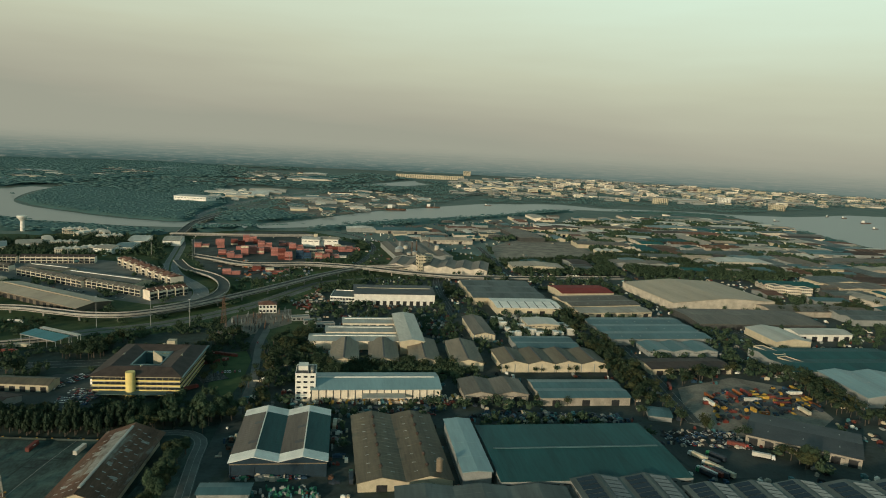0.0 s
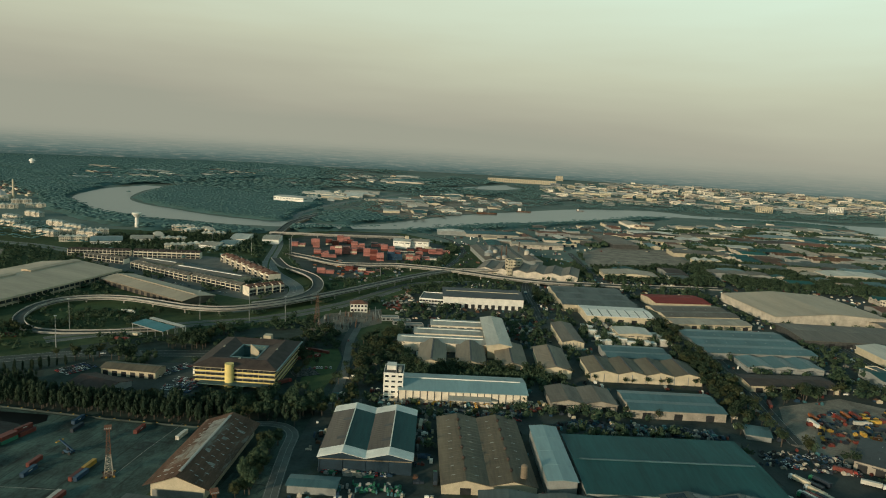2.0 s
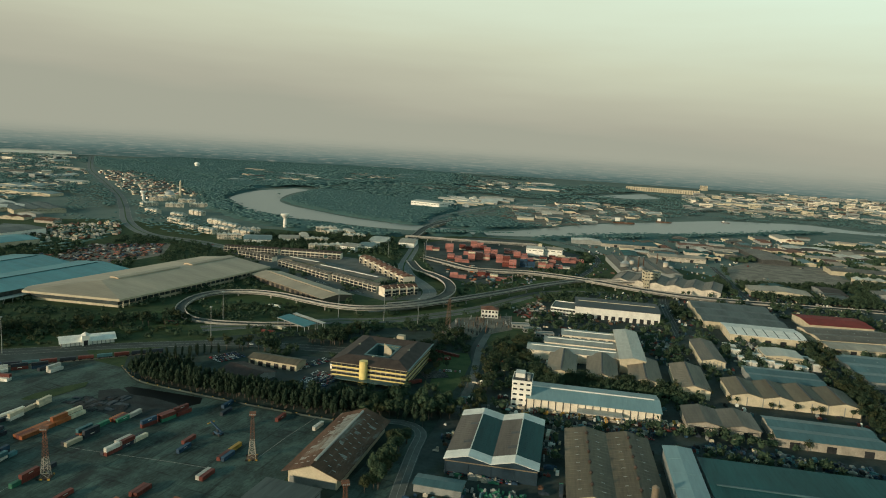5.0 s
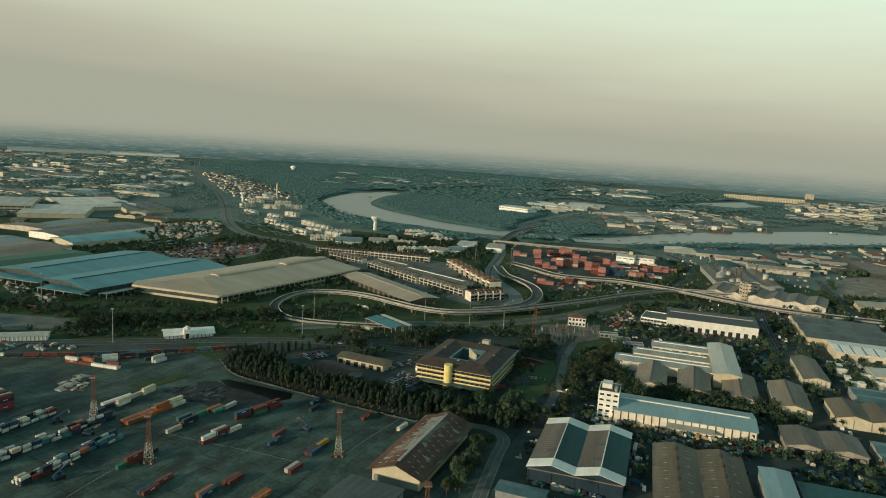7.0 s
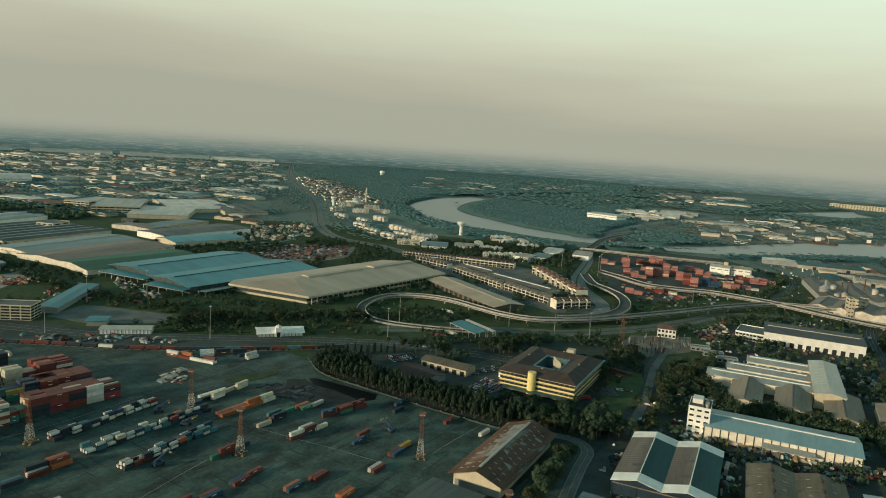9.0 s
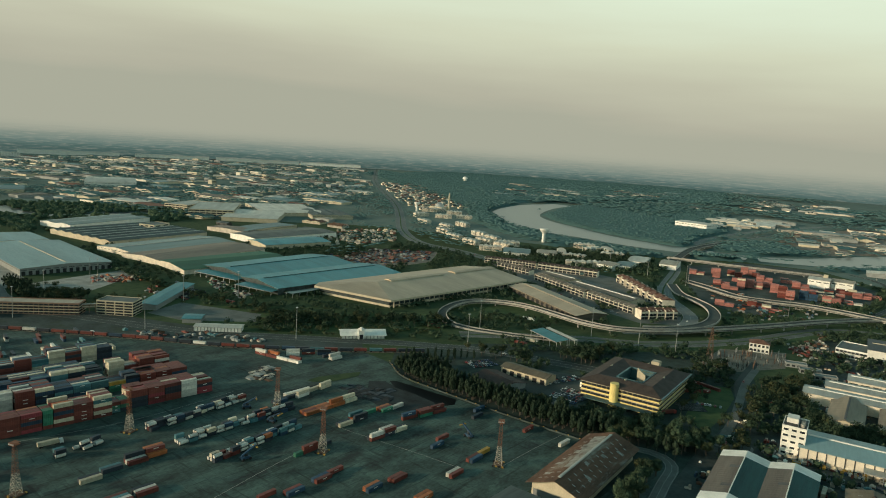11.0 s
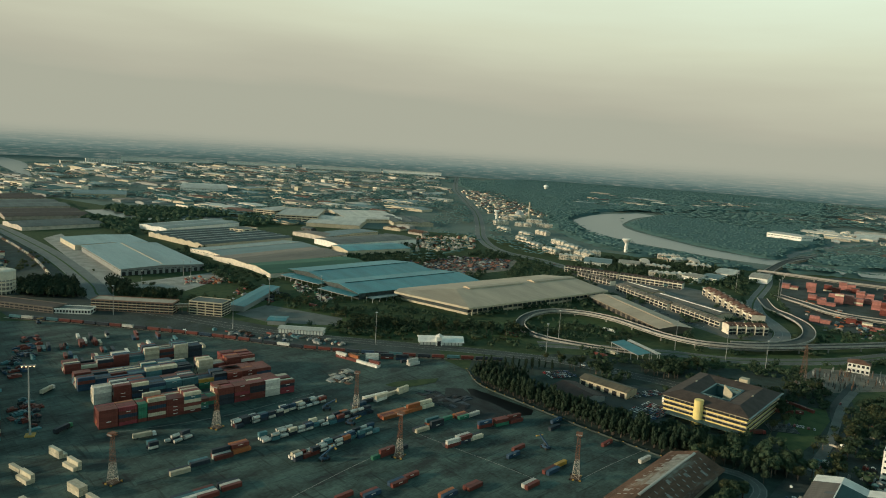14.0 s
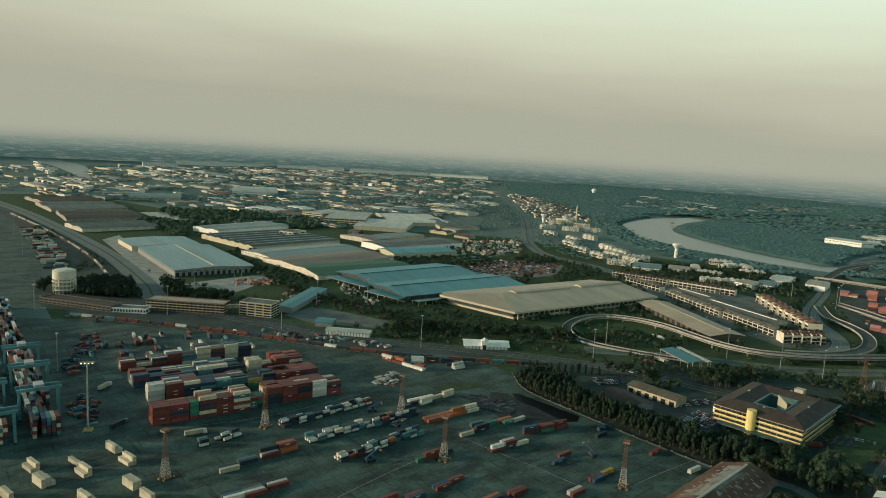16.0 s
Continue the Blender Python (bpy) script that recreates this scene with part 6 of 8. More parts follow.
box_row(*[(-324.5, 367.9), (-317.2, 409)], 2, "grobrr")
box_row(*[(-411.9, 340.1), (-416.7, 378.9)], 2, "wwcc")
box_row(*[(-504.3, 400.8), (-478.7, 435.3)], 2, "rbnwrn")
box_row(*[(-526.7, 384.4), (-476.8, 395.1)], 2, "orbnwr")

for k, pal in enumerate(("rrrnb", "rbnrc", "nnrbr", "rcbnr")):
    box_row((-150 + 11 * k, 820 + 12 * k), (-128 + 11 * k, 850 + 12 * k), 2, pal)

# tank containers in rows
tankbox = thing("tank_container", "white cylindrical tank container in a dark frame", "container", group="tank containers")
part("vessel", Geo().tube((-2.9, 0, 1.3), (2.9, 0, 1.3), 1.15, 14), M["vessel"], tankbox, "white pressure vessel")
fr = Geo()
for sx in (-3, 3):
    fr.beam((sx, -1.18, 0), (sx, -1.18, 2.5), .15).beam((sx, 1.18, 0), (sx, 1.18, 2.5), .15).beam((sx, -1.18, 2.5), (sx, 1.18, 2.5), .15).beam((sx, -1.18, .1), (sx, 1.18, .1), .15)
for sy in (-1.18, 1.18):
    fr.beam((-3, sy, .1), (3, sy, .1), .15)
part("frame", fr, M["navy"], tankbox, "dark steel frame")


ROWMIX = Mass()


def tank_row(p, q, rows, dens):
    (x0, y0), (x1, y1) = p, q
    d, Lr = math.degrees(math.atan2(y1 - y0, x1 - x0)), math.hypot(x1 - x0, y1 - y0)
    nx, ny = -math.sin(radians(d)), math.cos(radians(d))
    n = int(Lr / 6.7)
    for i in range(n):
        for r in range(rows):
            if rng.random() > dens:
                continue
            x, y = x0 + (x1 - x0) * (i + .5) / n + nx * r * 2.8, y0 + (y1 - y0) * (i + .5) / n + ny * r * 2.8
            for k in range(rng.choice((1, 2, 2))):
                if rng.random() < .5:
                    again(tankbox, pose(x, y, .1 + 2.62 * k, 0, 0, d + rng.uniform(-1, 1)))
                else:
                    far_container(ROWMIX, x, y, d, .1 + 2.62 * k, rng.choice("nnnbrtoc"), 6.06)


tank_row(*[(-428.2, 228.4), (-434.8, 308.9)], 3, .85)
tank_row(*[(-396.7, 231.4), (-396.6, 325.7)], 3, .8)
tank_row(*[(-360.6, 233.2), (-366.7, 307.4)], 3, .85)
tank_row(*[(-429.3, 184.5), (-432.7, 199.7)], 3, .9)
tank_row(*[(-429.3, 166.8), (-429.1, 176.6)], 2, .9)
ROWMIX.build("container_row", "short navy, red and teal containers among the tank rows", "containers")
x, y = -433.9, 184.1
tankbox.matrix_basis = pose(x, y, .1, 0, 0, 84)

# goods train along the yard edge
RAIL = spline([(-821.2, 174), (-736.2, 247.6), (-637.9, 322.4), (-564.8, 371.1), (-504.7, 423.6), (-466.8, 463.7), (-423.5, 513.5)], 1.5)
lump("railway_track", ribbon(RAIL[::6], 1.6, .02, .22), M["dirt"], "rusty ballasted railway track along the yard", "railway")
run = 0
LOADS = Mass()
for a, b in zip(RAIL, RAIL[1:]):
    run += np.linalg.norm(b - a)
    if run > 13.2 and a[0] > -900:
        run = 0
        d = math.degrees(math.atan2(b[1] - a[1], b[0] - a[0]))
        wagon = thing("rail_wagon", "flat railway wagon carrying a container", "wagon", a[0], a[1], d, .22, "goods train")
        part("bed", Geo().box(-6.3, -1.3, .8, 6.3, 1.3, 1.1), M["dark"], wagon)
        for sx in (-4.5, 4.5):
            part("bogie", Geo().box(sx - 1.2, -1.1, 0, sx + 1.2, 1.1, .8), M["black"], wagon)
        far_container(LOADS, a[0], a[1], d, 1.33, rng.choice("rrrbnnwtr"))

LOADS.build("container_load", "red, blue and white containers riding on the train", "containers")

SIDING = spline([(-1800, 276), (-1500, 290), (-1224, 289), (-1040, 273), (-930, 250)], 2)
lump("railway_track", ribbon(SIDING[::6], 1.6, .12, .3), M["dirt"], "rusty ballasted siding beside the motorway", "railway")
run = 0
for a, b in zip(SIDING, SIDING[1:]):
    run += np.linalg.norm(b - a)
    if run > 14:
        run = 0
        d = math.degrees(math.atan2(b[1] - a[1], b[0] - a[0]))
        wagon = thing("rail_wagon", "short railway wagon with a pale load", "wagon", a[0], a[1], d, .3, "siding train")
        part("bed", Geo().box(-6, -1.3, .7, 6, 1.3, 1.1), M["dark"], wagon)
        part("load", Geo().box(-5.4, -1.25, 1.1, 5.4, 1.25, 3.3).box(-5, -.9, 3.3, 5, .9, 3.7), M[rng.choice(["pale", "cream", "greywall", "r_rust"])], wagon)

# gantry cranes and their stacks in the port
gantry = thing("gantry_crane", "blue-green rubber-tyred gantry crane over container stacks", "crane", group="gantry cranes")
for sx in (-12, 12):
    for sy in (-4, 4):
        part("leg", Geo().box(sx - .6, sy - .6, 1.5, sx + .6, sy + .6, 21), M["craneblue"], gantry)
        part("wheel", Geo().tube((sx - .5, sy, .8), (sx + .5, sy, .8), .8, 10), M["black"], gantry)
    part("sill", Geo().box(sx - .7, -5.5, 1.5, sx + .7, 5.5, 2.8), M["craneblue"], gantry)
for sy in (-4, 4):
    part("girder", Geo().box(-14, sy - .7, 21, 14, sy + .7, 23), M["craneblue"], gantry)
part("trolley", Geo().box(-3, -4.5, 23, 3, 4.5, 25), M["steel"], gantry)
part("cab", Geo().box(3.2, -1.2, 18, 5.4, 1.2, 20.8), M["white"], gantry)
(gx0, gy0), (gx1, gy1) = [(-495.4, 95.9), (-757.5, 115)]
gd = math.degrees(math.atan2(gy1 - gy0, gx1 - gx0))
gl = math.hypot(gx1 - gx0, gy1 - gy0)
gc, gs = math.cos(radians(gd)), math.sin(radians(gd))


def gat(u, v):
    return gx0 + u * gc - v * gs, gy0 + u * gs + v * gc


PORT = Mass()
for lane in range(3):
    for u in range(int(gl * 1.5 / 13)):
        for b in range(6):
            if rng.random() < .12:
                continue
            x, y = gat(8 + u * 13, lane * 30 + b * 2.75 - 4)
            for k in range(rng.randint(3, 5) if u else 5):
                far_container(PORT, x, y, gd, .1 + 2.6 * k, rng.choice("rrrnnbwcct"))
for i, (u, v) in enumerate([(2, 33), (40, 3), (64, 34), (96, 3), (110, 34), (150, 3)]):
    x, y = gat(u, v)
    (again(gantry, pose(x, y, .1, 0, 0, gd + 90)) if i else setattr(gantry, "matrix_basis", pose(x, y, .1, 0, 0, gd + 90)))
(px0, py0), (px1, py1) = [(-1106.1, 226.9), (-1516, 265.9)]
for k in range(110):
    t, v = rng.random(), rng.uniform(-14, 14)
    pd = math.degrees(math.atan2(py1 - py0, px1 - px0))
    x, y = px0 + (px1 - px0) * round(t * 20) / 20 - v * math.sin(radians(pd)), py0 + (py1 - py0) * round(t * 20) / 20 + v * math.cos(radians(pd))
    for q in range(rng.randint(1, 4)):
        far_container(PORT, x, y, pd + 90, .1 + 2.6 * q, rng.choice("wwcctrr"))
PORT.build("container_stack", "long port stacks of containers under gantries", "containers")

# inland depot of red boxes inside the ramp
dd = 14
DEPOT_BOXES = Mass()
DEPOT_A = [(-426, 1238, 3), (-386, 1242, 6), (-374, 1283, 4), (-362, 1172, 3), (-340, 1146, 3), (-325, 1176, 6), (-316, 1194, 5), (-363, 1324, 5), (-340, 1312, 3), (-317, 1255, 5), (-350, 1232, 2), (-398, 1270, 4)]
DEPOT_B = [(-277, 1187, 5), (-257, 1152, 7), (-245, 1150, 5), (-289, 1300, 3), (-262, 1263, 4), (-230, 1168, 5), (-221, 1174, 5), (-210, 1182, 5), (-200, 1178, 4), (-213, 1266, 3), (-240, 1222, 4), (-300, 1225, 3)]
DEPOT_C = [(-187, 1208, 4), (-199, 1278, 3), (-184, 1290, 3), (-172, 1262, 3), (-160, 1274, 3), (-173, 1194, 2), (-304, 1006, 3), (-270, 1042, 3), (-250, 1041, 2), (-240, 1039, 1), (-261, 1075, 2)]
for blocks, tones in ((DEPOT_A, "ffrfff"), (DEPOT_B, "frfffbrc"), (DEPOT_C, "frcffw")):
    for n, (x, y, high) in enumerate(blocks):
        base = tones[n % len(tones)]
        for i in range(rng.choice((1, 2, 2))):
            for j in range(rng.randint(4, 7)):
                for k in range(max(1, high - (rng.random() < .35) - (j > 4) - i)):
                    u, v = i * 12.8, j * 2.75
                    c, q = math.cos(radians(dd)), math.sin(radians(dd))
                    far_container(DEPOT_BOXES, x + u * c - v * q, y + u * q + v * c, dd, .15 + 2.6 * k, base if rng.random() < .78 else rng.choice("ffrfcn"))
DEPOT_BOXES.build("container_stack", "tall stacks of faded red containers in a depot", "containers")

# ---- vehicles ----
CARS = []
for nm, col in (("white", (.7, .7, .68)), ("silver", (.4, .42, .43)), ("dark grey", (.05, .055, .06)), ("red", (.3, .03, .03)), ("blue", (.05, .1, .22))):
    car = thing("car", nm + " parked saloon car", "car", 0, 0, 0, -60, "parked cars")
    mt = surf("car paint " + nm, col, .3, .2, var=.05, rnd=.1, bump=0)
    part("body", Geo().sweep([(-.86, .3), (.86, .3), (.88, .8), (-.88, .8)], -2.1, 2.1).box(-.6, -.78, 1.4, .6, .58, 1.46), mt, car)
    part("cabin", Geo().add([(-.78, -1.3, .8), (.78, -1.3, .8), (.78, 1.2, .8), (-.78, 1.2, .8), (-.62, -.8, 1.42), (.62, -.8, 1.42), (.62, .6, 1.42), (-.62, .6, 1.42)],
                            [(4, 5, 6, 7), (0, 1, 5, 4), (1, 2, 6, 5), (2, 3, 7, 6), (3, 0, 4, 7)]), M["glass"], car)
    wh = Geo()
    for sy in (-1.3, 1.3):
        for sx in (-.92, .72):
            wh.tube((sx, sy, .32), (sx + .2, sy, .32), .32, 8)
    tagged(part("wheels", wh, M["black"], car), kind="stuff")
    CARS.append(car)


def park(p, q, rows, n, gap=6.5, skip=.2, pool=None):
    (x0, y0), (x1, y1) = p, q
    d = math.degrees(math.atan2(y1 - y0, x1 - x0))
    for r in range(rows):
        for i in range(n):
            if rng.random() > skip:
                t = (i + .5) / n
                x, y = x0 + (x1 - x0) * t - math.sin(radians(d)) * gap * r, y0 + (y1 - y0) * t + math.cos(radians(d)) * gap * r
                again(rng.choice(pool or CARS), pose(x, y, .14, 0, 0, d + rng.choice((0, 180)) + rng.uniform(-3, 3)))


park(*[(-280.5, 500.9), (-254.4, 499.2)], 5, 14)
park(*[(-184.2, 580.3), (-165, 586.6)], 1, 10)
park(*[(-295.5, 524.5), (-282.5, 559.6)], 2, 12)
park(*[(-367.6, 509.3), (-356.7, 534.3)], 3, 12)
park(*[(-583.1, 961.5), (-426.7, 913)], 2, 40, 8, .7)
park(*[(-554, 898), (-369.4, 828.9)], 1, 40, 8, .6)
park(*[(-117.4, 395.8), (-105.7, 396.3)], 1, 7)
park(*[(-100.7, 396.8), (-75.6, 399.3)], 1, 14)
park(*[(3.7, 778.5), (22.6, 745.8)], 3, 8)
park(*[(-121.2, 994), (-15.7, 1038.8)], 1, 22)
park(*[(10, 986.5), (24.7, 882.6)], 3, 9)
for p in ROADS:
    for k in range(4, len(p) - 4):
        if rng.random() < .035:
            d = p[k + 1] - p[k]
            s = rng.choice((-1, 1))
            n = np.array([-d[1], d[0]]) / (np.linalg.norm(d) + 1e-9) * 2.6 * s
            again(rng.choice(CARS), pose(p[k][0] + n[0], p[k][1] + n[1], .14, 0, 0, math.degrees(math.atan2(d[1], d[0])) + 90 + 180 * (s > 0)))

TRUCKS = []
for nm, col, box in (("white", (.65, .65, .62), "w"), ("red", (.3, .05, .04), "r"), ("green", (.04, .2, .1), "n"), ("white", (.65, .65, .62), "c")):
    tr = thing("truck", nm + " lorry with a " + WORD[box] + " box trailer", "truck", 0, 0, 0, -60, "lorries")
    mt = surf("truck paint " + nm, col, .4, .1, var=.08, rnd=.1, bump=0)
    part("cab", Geo().sweep([(5.2, .6), (7.6, .6), (7.6, 1.9), (7.2, 3.3), (5.2, 3.3)], -1.2, 1.2), mt, tr)
    part("windscreen", Geo().box(7.3, -1.0, 1.95, 7.62, 1.0, 2.9), M["glass"], tr)
    part("chassis", Geo().box(-7.2, -1.0, .8, 7.4, 1.0, 1.15), M["dark"], tr)
    part("trailer_box", ribbed(12.0, Hc=2.7).mesh("trailer_box", M["c_" + box]), None, tr, "", pose(-1.3, 0, 1.16))
    for sx in (-6, -4.8, 2.8, 6.4):
        for sy in (-1.05, 1.05):
            part("wheel", Geo().tube((sx, sy - .2, .5), (sx, sy + .2, .5), .5, 10), M["black"], tr)
    TRUCKS.append(tr)
for x, y, d in [(-449.5, 173.8, 84), (-572.1, 148.3, 130), (-490.8, 136, 120), (-67.1, 478.5, 95), (-45.4, 399.5, 98), (190.6, 445.7, 125), (197.8, 452.5, 125), (189.3, 437.3, 125),
                (184.8, 451.1, 125), (221.3, 473.1, -22), (231.9, 456.2, -22), (181.3, 426.1, 125), (211.2, 593.9, 80), (-350.4, 881.1, 10), (-1426.1, 585.4, 10), (-379.1, 750.4, 5),
                (-430.9, 705, 5), (-702.2, 475.7, 10), (-211.5, 477.3, 8), (-264, 489.2, 100), (-202.7, 525.1, 100), (-191.5, 536.9, 60), (-483.3, 589.8, 8), (-375.7, 625.6, 5), (-379.3, 609, 5)]:
    again(rng.choice(TRUCKS), pose(x, y, .15, 0, 0, d))
for k in range(40):
    q = [(172.1, 491.9), (227.6, 498.4), (232, 469.6), (172.2, 472.3)]
    u, v = rng.random(), rng.random()
    x = (q[0][0] * (1 - u) + q[1][0] * u) * (1 - v) + (q[3][0] * (1 - u) + q[2][0] * u) * v
    y = (q[0][1] * (1 - u) + q[1][1] * u) * (1 - v) + (q[3][1] * (1 - u) + q[2][1] * u) * v
    again(rng.choice(CARS), pose(x, y, .14, 0, 0, 30 + rng.choice((0, 90, 180))))
for k in range(46):
    q = [(237.6, 583.4), (330.8, 610.8), (323.6, 549.4), (222.8, 519.3)]
    u, v = rng.random(), rng.random()
    x = (q[0][0] * (1 - u) + q[1][0] * u) * (1 - v) + (q[3][0] * (1 - u) + q[2][0] * u) * v
    y = (q[0][1] * (1 - u) + q[1][1] * u) * (1 - v) + (q[3][1] * (1 - u) + q[2][1] * u) * v
    if rng.random() < .8:
        container(x, y, rng.choice((8, 98)), .15, rng.choice("ynnbrnyno"), rng.choice((6.06, 12.19)), "boxes on the earth lot")
    else:
        again(rng.choice(TRUCKS), pose(x, y, .15, 0, 0, rng.choice((8, 98, 188))))

for k in range(5):
    container(-209 + 6.6 * k * 1.0, 634 - 1.5 * k, -14, .15, "r", 6.06, "boxes by the lawn")
for k in range(3):
    container(-200 + 6.4 * k, 604 + 5.5 * k, 42, .15, "r", 6.06, "boxes by the lawn")
plot = thing("planting_plot", "striped plot of dark planting rows on the lawn", "garden", -184, 568, 38, .12)
for k in range(8):
    part("bed", Geo().box(-11, -9 + 2.4 * k, 0, 11, -8 + 2.4 * k, .35), M["dark"], plot)
    part("path", Geo().box(-11, -8 + 2.4 * k, 0, 11, -6.6 + 2.4 * k, .05), M["apron"], plot)
stacker = thing("reach_stacker", "dark blue reach stacker with raised boom", "reach stacker", -351.1, 250.5, 84, .1, "reach stackers")
part("body", Geo().box(-3.5, -1.6, .9, 2.5, 1.6, 2.4), M["c_b"], stacker)
part("cab", Geo().box(-1, -.8, 2.4, 1.2, .8, 4), M["glass"], stacker)
part("boom", Geo().beam((-3, 0, 3), (6.5, 0, 8), .9), M["c_b"], stacker)
part("spreader", Geo().box(6, -3, 6.8, 7, 3, 7.4), M["amber"], stacker)
for sx in (-2.6, 2.2):
    for sy in (-1.6, 1.6):
        part("wheel", Geo().tube((sx, sy - .4, .9), (sx, sy + .4, .9), .9, 12), M["black"], stacker)
for x, y, d in [(-420.7, 300.3, 60), (-387.3, 297.8, 20), (-275.3, 382.5, 170), (-780, 195.3, 0)]:
    again(stacker, pose(x, y, .1, 0, 0, d))

# yards full of crates, plant and scrap: too small and mixed to count
CLUTTER = Mass()


def clutter(poly, n, pal, lo=.8, hi=3.5, tall=2.4, deg=8):
    xs, ys = [p[0] for p in poly], [p[1] for p in poly]
    k = 0
    for _ in range(n * 8):
        x, y = rng.uniform(min(xs), max(xs)), rng.uniform(min(ys), max(ys))
        if k < n and inside((x, y), poly):
            a, b, h = rng.uniform(lo, hi), rng.uniform(lo, hi) * .5, rng.uniform(.4, 1) * tall * .85
            CLUTTER.put(Geo().box(-a, -b, 0, a, b, h).box(-a * .5, -b * .7, h, a * .4, b * .6, h * 1.4), pose(x, y, .1, 0, 0, deg + rng.choice((0, 90)) + rng.uniform(-4, 4)), M[rng.choice(pal)])
            k += 1


clutter([(-92, 522), (-76, 527), (-24, 533), (6, 541), (6, 537), (-24, 527), (-76, 521), (-92, 517)], 70, ["amber", "c_r", "pale", "amber", "white", "c_b"], .8, 3.2, 2.2)
MIXED = ["pale", "c_b", "c_n", "c_r", "greywall", "greywall", "c_t", "dark", "r_rust", "pale"]
clutter([(-113.1, 520.2), (-107, 533.3), (10.3, 546.9), (19.3, 533)], 120, ["amber", "pale", "c_r", "cream", "c_t", "greywall"])
clutter([(-84.4, 507.6), (14.8, 525.2), (19, 511.8), (-82.1, 494.5)], 60, MIXED, 1, 4)
clutter([(31.8, 504.5), (41.2, 519.2), (153, 524.2), (153.4, 508.6), (61.4, 499.4)], 170, ["c_b", "c_n", "c_t", "dark", "c_b", "greywall", "c_n", "pale"], .8, 3)
clutter([(-13.6, 814.8), (17, 832.4), (22.3, 723.2), (-1.8, 718.9)], 90, ["pale", "c_t", "greywall", "c_r", "dark"], 1, 3)
clutter([(79.5, 834), (116.5, 853.2), (105.9, 738.4), (79.6, 756.5)], 90, ["pale", "cream", "greywall"], 1.5, 2.6, 3.6)
clutter([(157.7, 844.4), (173.4, 853.4), (165, 772.4), (150.7, 765)], 40, ["pale", "cream"], 1.5, 2.6, 3.6)
clutter([(-72, 540.7), (38.4, 553.3), (37.8, 540.4), (-69.6, 523.6)], 50, ["cream", "c_r", "amber", "pale"])
clutter([(237.6, 583.4), (330.8, 610.8), (323.6, 549.4), (222.8, 519.3)], 150, ["c_n", "dark", "r_rust", "c_b", "amber", "dark", "c_r"], .8, 3, 2.2)
clutter([(171.3, 495.9), (228.5, 500.6), (232, 469.6), (171.6, 470.3)], 150, ["pale", "c_n", "c_b", "dark", "greywall", "dark"], .8, 2.2, 2.0)
clutter([(-120.6, 400.6), (-73.1, 404), (-71.4, 395.4), (-118, 392.2)], 30, ["c_g", "pale", "c_b", "greywall"])
clutter([(-102.2, 383.3), (-63.5, 389.2), (-61.2, 376), (-99.2, 372.4)], 60, ["c_g", "c_t", "c_g", "greywall", "c_g"], .8, 1.8)
clutter([(-74.8, 487.9), (-64.6, 489.2), (-50.5, 391.9), (-57.2, 391.2)], 20, MIXED)
clutter([(-223.4, 702.6), (-224.2, 765.6), (-168.5, 809.7), (-159.4, 757.3), (-188.8, 702.8)], 130, ["ruststeel", "greywall", "dark"], .2, .5, 6)
clutter([(-180.4, 861), (-155, 911.5), (-132.2, 864.9), (-150.2, 787.3)], 70, ["c_r", "greywall", "pale", "r_rust"], 1.2, 4)
clutter([(-270, 1055.7), (-191, 1098.9), (-186.8, 1033.7), (-235.1, 958)], 60, MIXED, 1.5, 4)
clutter([(-376.7, 1150.5), (-297.7, 1121.9), (-229.8, 1036.9), (-280.1, 942.4)], 60, ["c_r", "c_o", "dark", "greywall"], 1.5, 5)
clutter([(-488, 347.1), (-486.5, 370.8), (-458.1, 349.9), (-470.5, 338.2)], 40, ["r_rust", "dark", "pale", "greywall"], 2, 5, 1.0, 92)
clutter([(-406.2, 380.3), (-405.1, 399.4), (-375, 408.2), (-358.6, 387.5), (-382.1, 376.8)], 40, ["dark", "dark", "c_n"], 2.5, 5, .7, 92)
clutter([(-642.1, 126.5), (-661.6, 139.4), (-727.8, 168.7), (-741, 187.5), (-674.3, 168), (-617.9, 138.4)], 60, ["c_n", "c_r", "c_b", "dark", "c_t"], 1.5, 5, 2.4)
clutter([(-533, 111.5), (-570.1, 127.4), (-543.3, 136.7), (-501.9, 122.4)], 40, ["c_n", "c_r", "c_t", "dark"], 1.5, 4)
clutter([(-911.4, 805.2), (-916.1, 921.8), (-831.9, 1001.1), (-775.2, 919.7), (-779.4, 787.1)], 420, ["r_terra", "dark", "c_b", "dark", "r_rust", "c_r", "greywall"], 1.2, 4.5, 2.2)
clutter([(-676.8, 328.6), (-640.3, 362.8), (-558.5, 422.1), (-551.6, 409.9), (-636.2, 334.2)], 50, MIXED, 1, 4)
clutter([(-864.3, 543.6), (-784.5, 530.4), (-711.3, 525.4), (-708.3, 496.8), (-794.5, 509.4)], 80, ["greywall", "c_r", "c_g", "dark", "pale"], 1.2, 3.5)
clutter([(-833.3, 428), (-843.1, 493.6), (-768.2, 484.1), (-740, 434)], 60, ["dark", "c_n", "dark", "greywall", "c_r"], 1.5, 4)
clutter([(-942.2, 420.9), (-905.1, 473.3), (-869.5, 454.9), (-894.9, 399.9)], 50, ["c_o", "c_r", "pale"], 1.5, 4)
clutter([(-1142.2, 851.2), (-1138.4, 938), (-1101.4, 1104.4), (-975.7, 949.3), (-1011.1, 780.7)], 120, ["pale", "greywall", "r_terra", "pale"], 2, 7, 5)
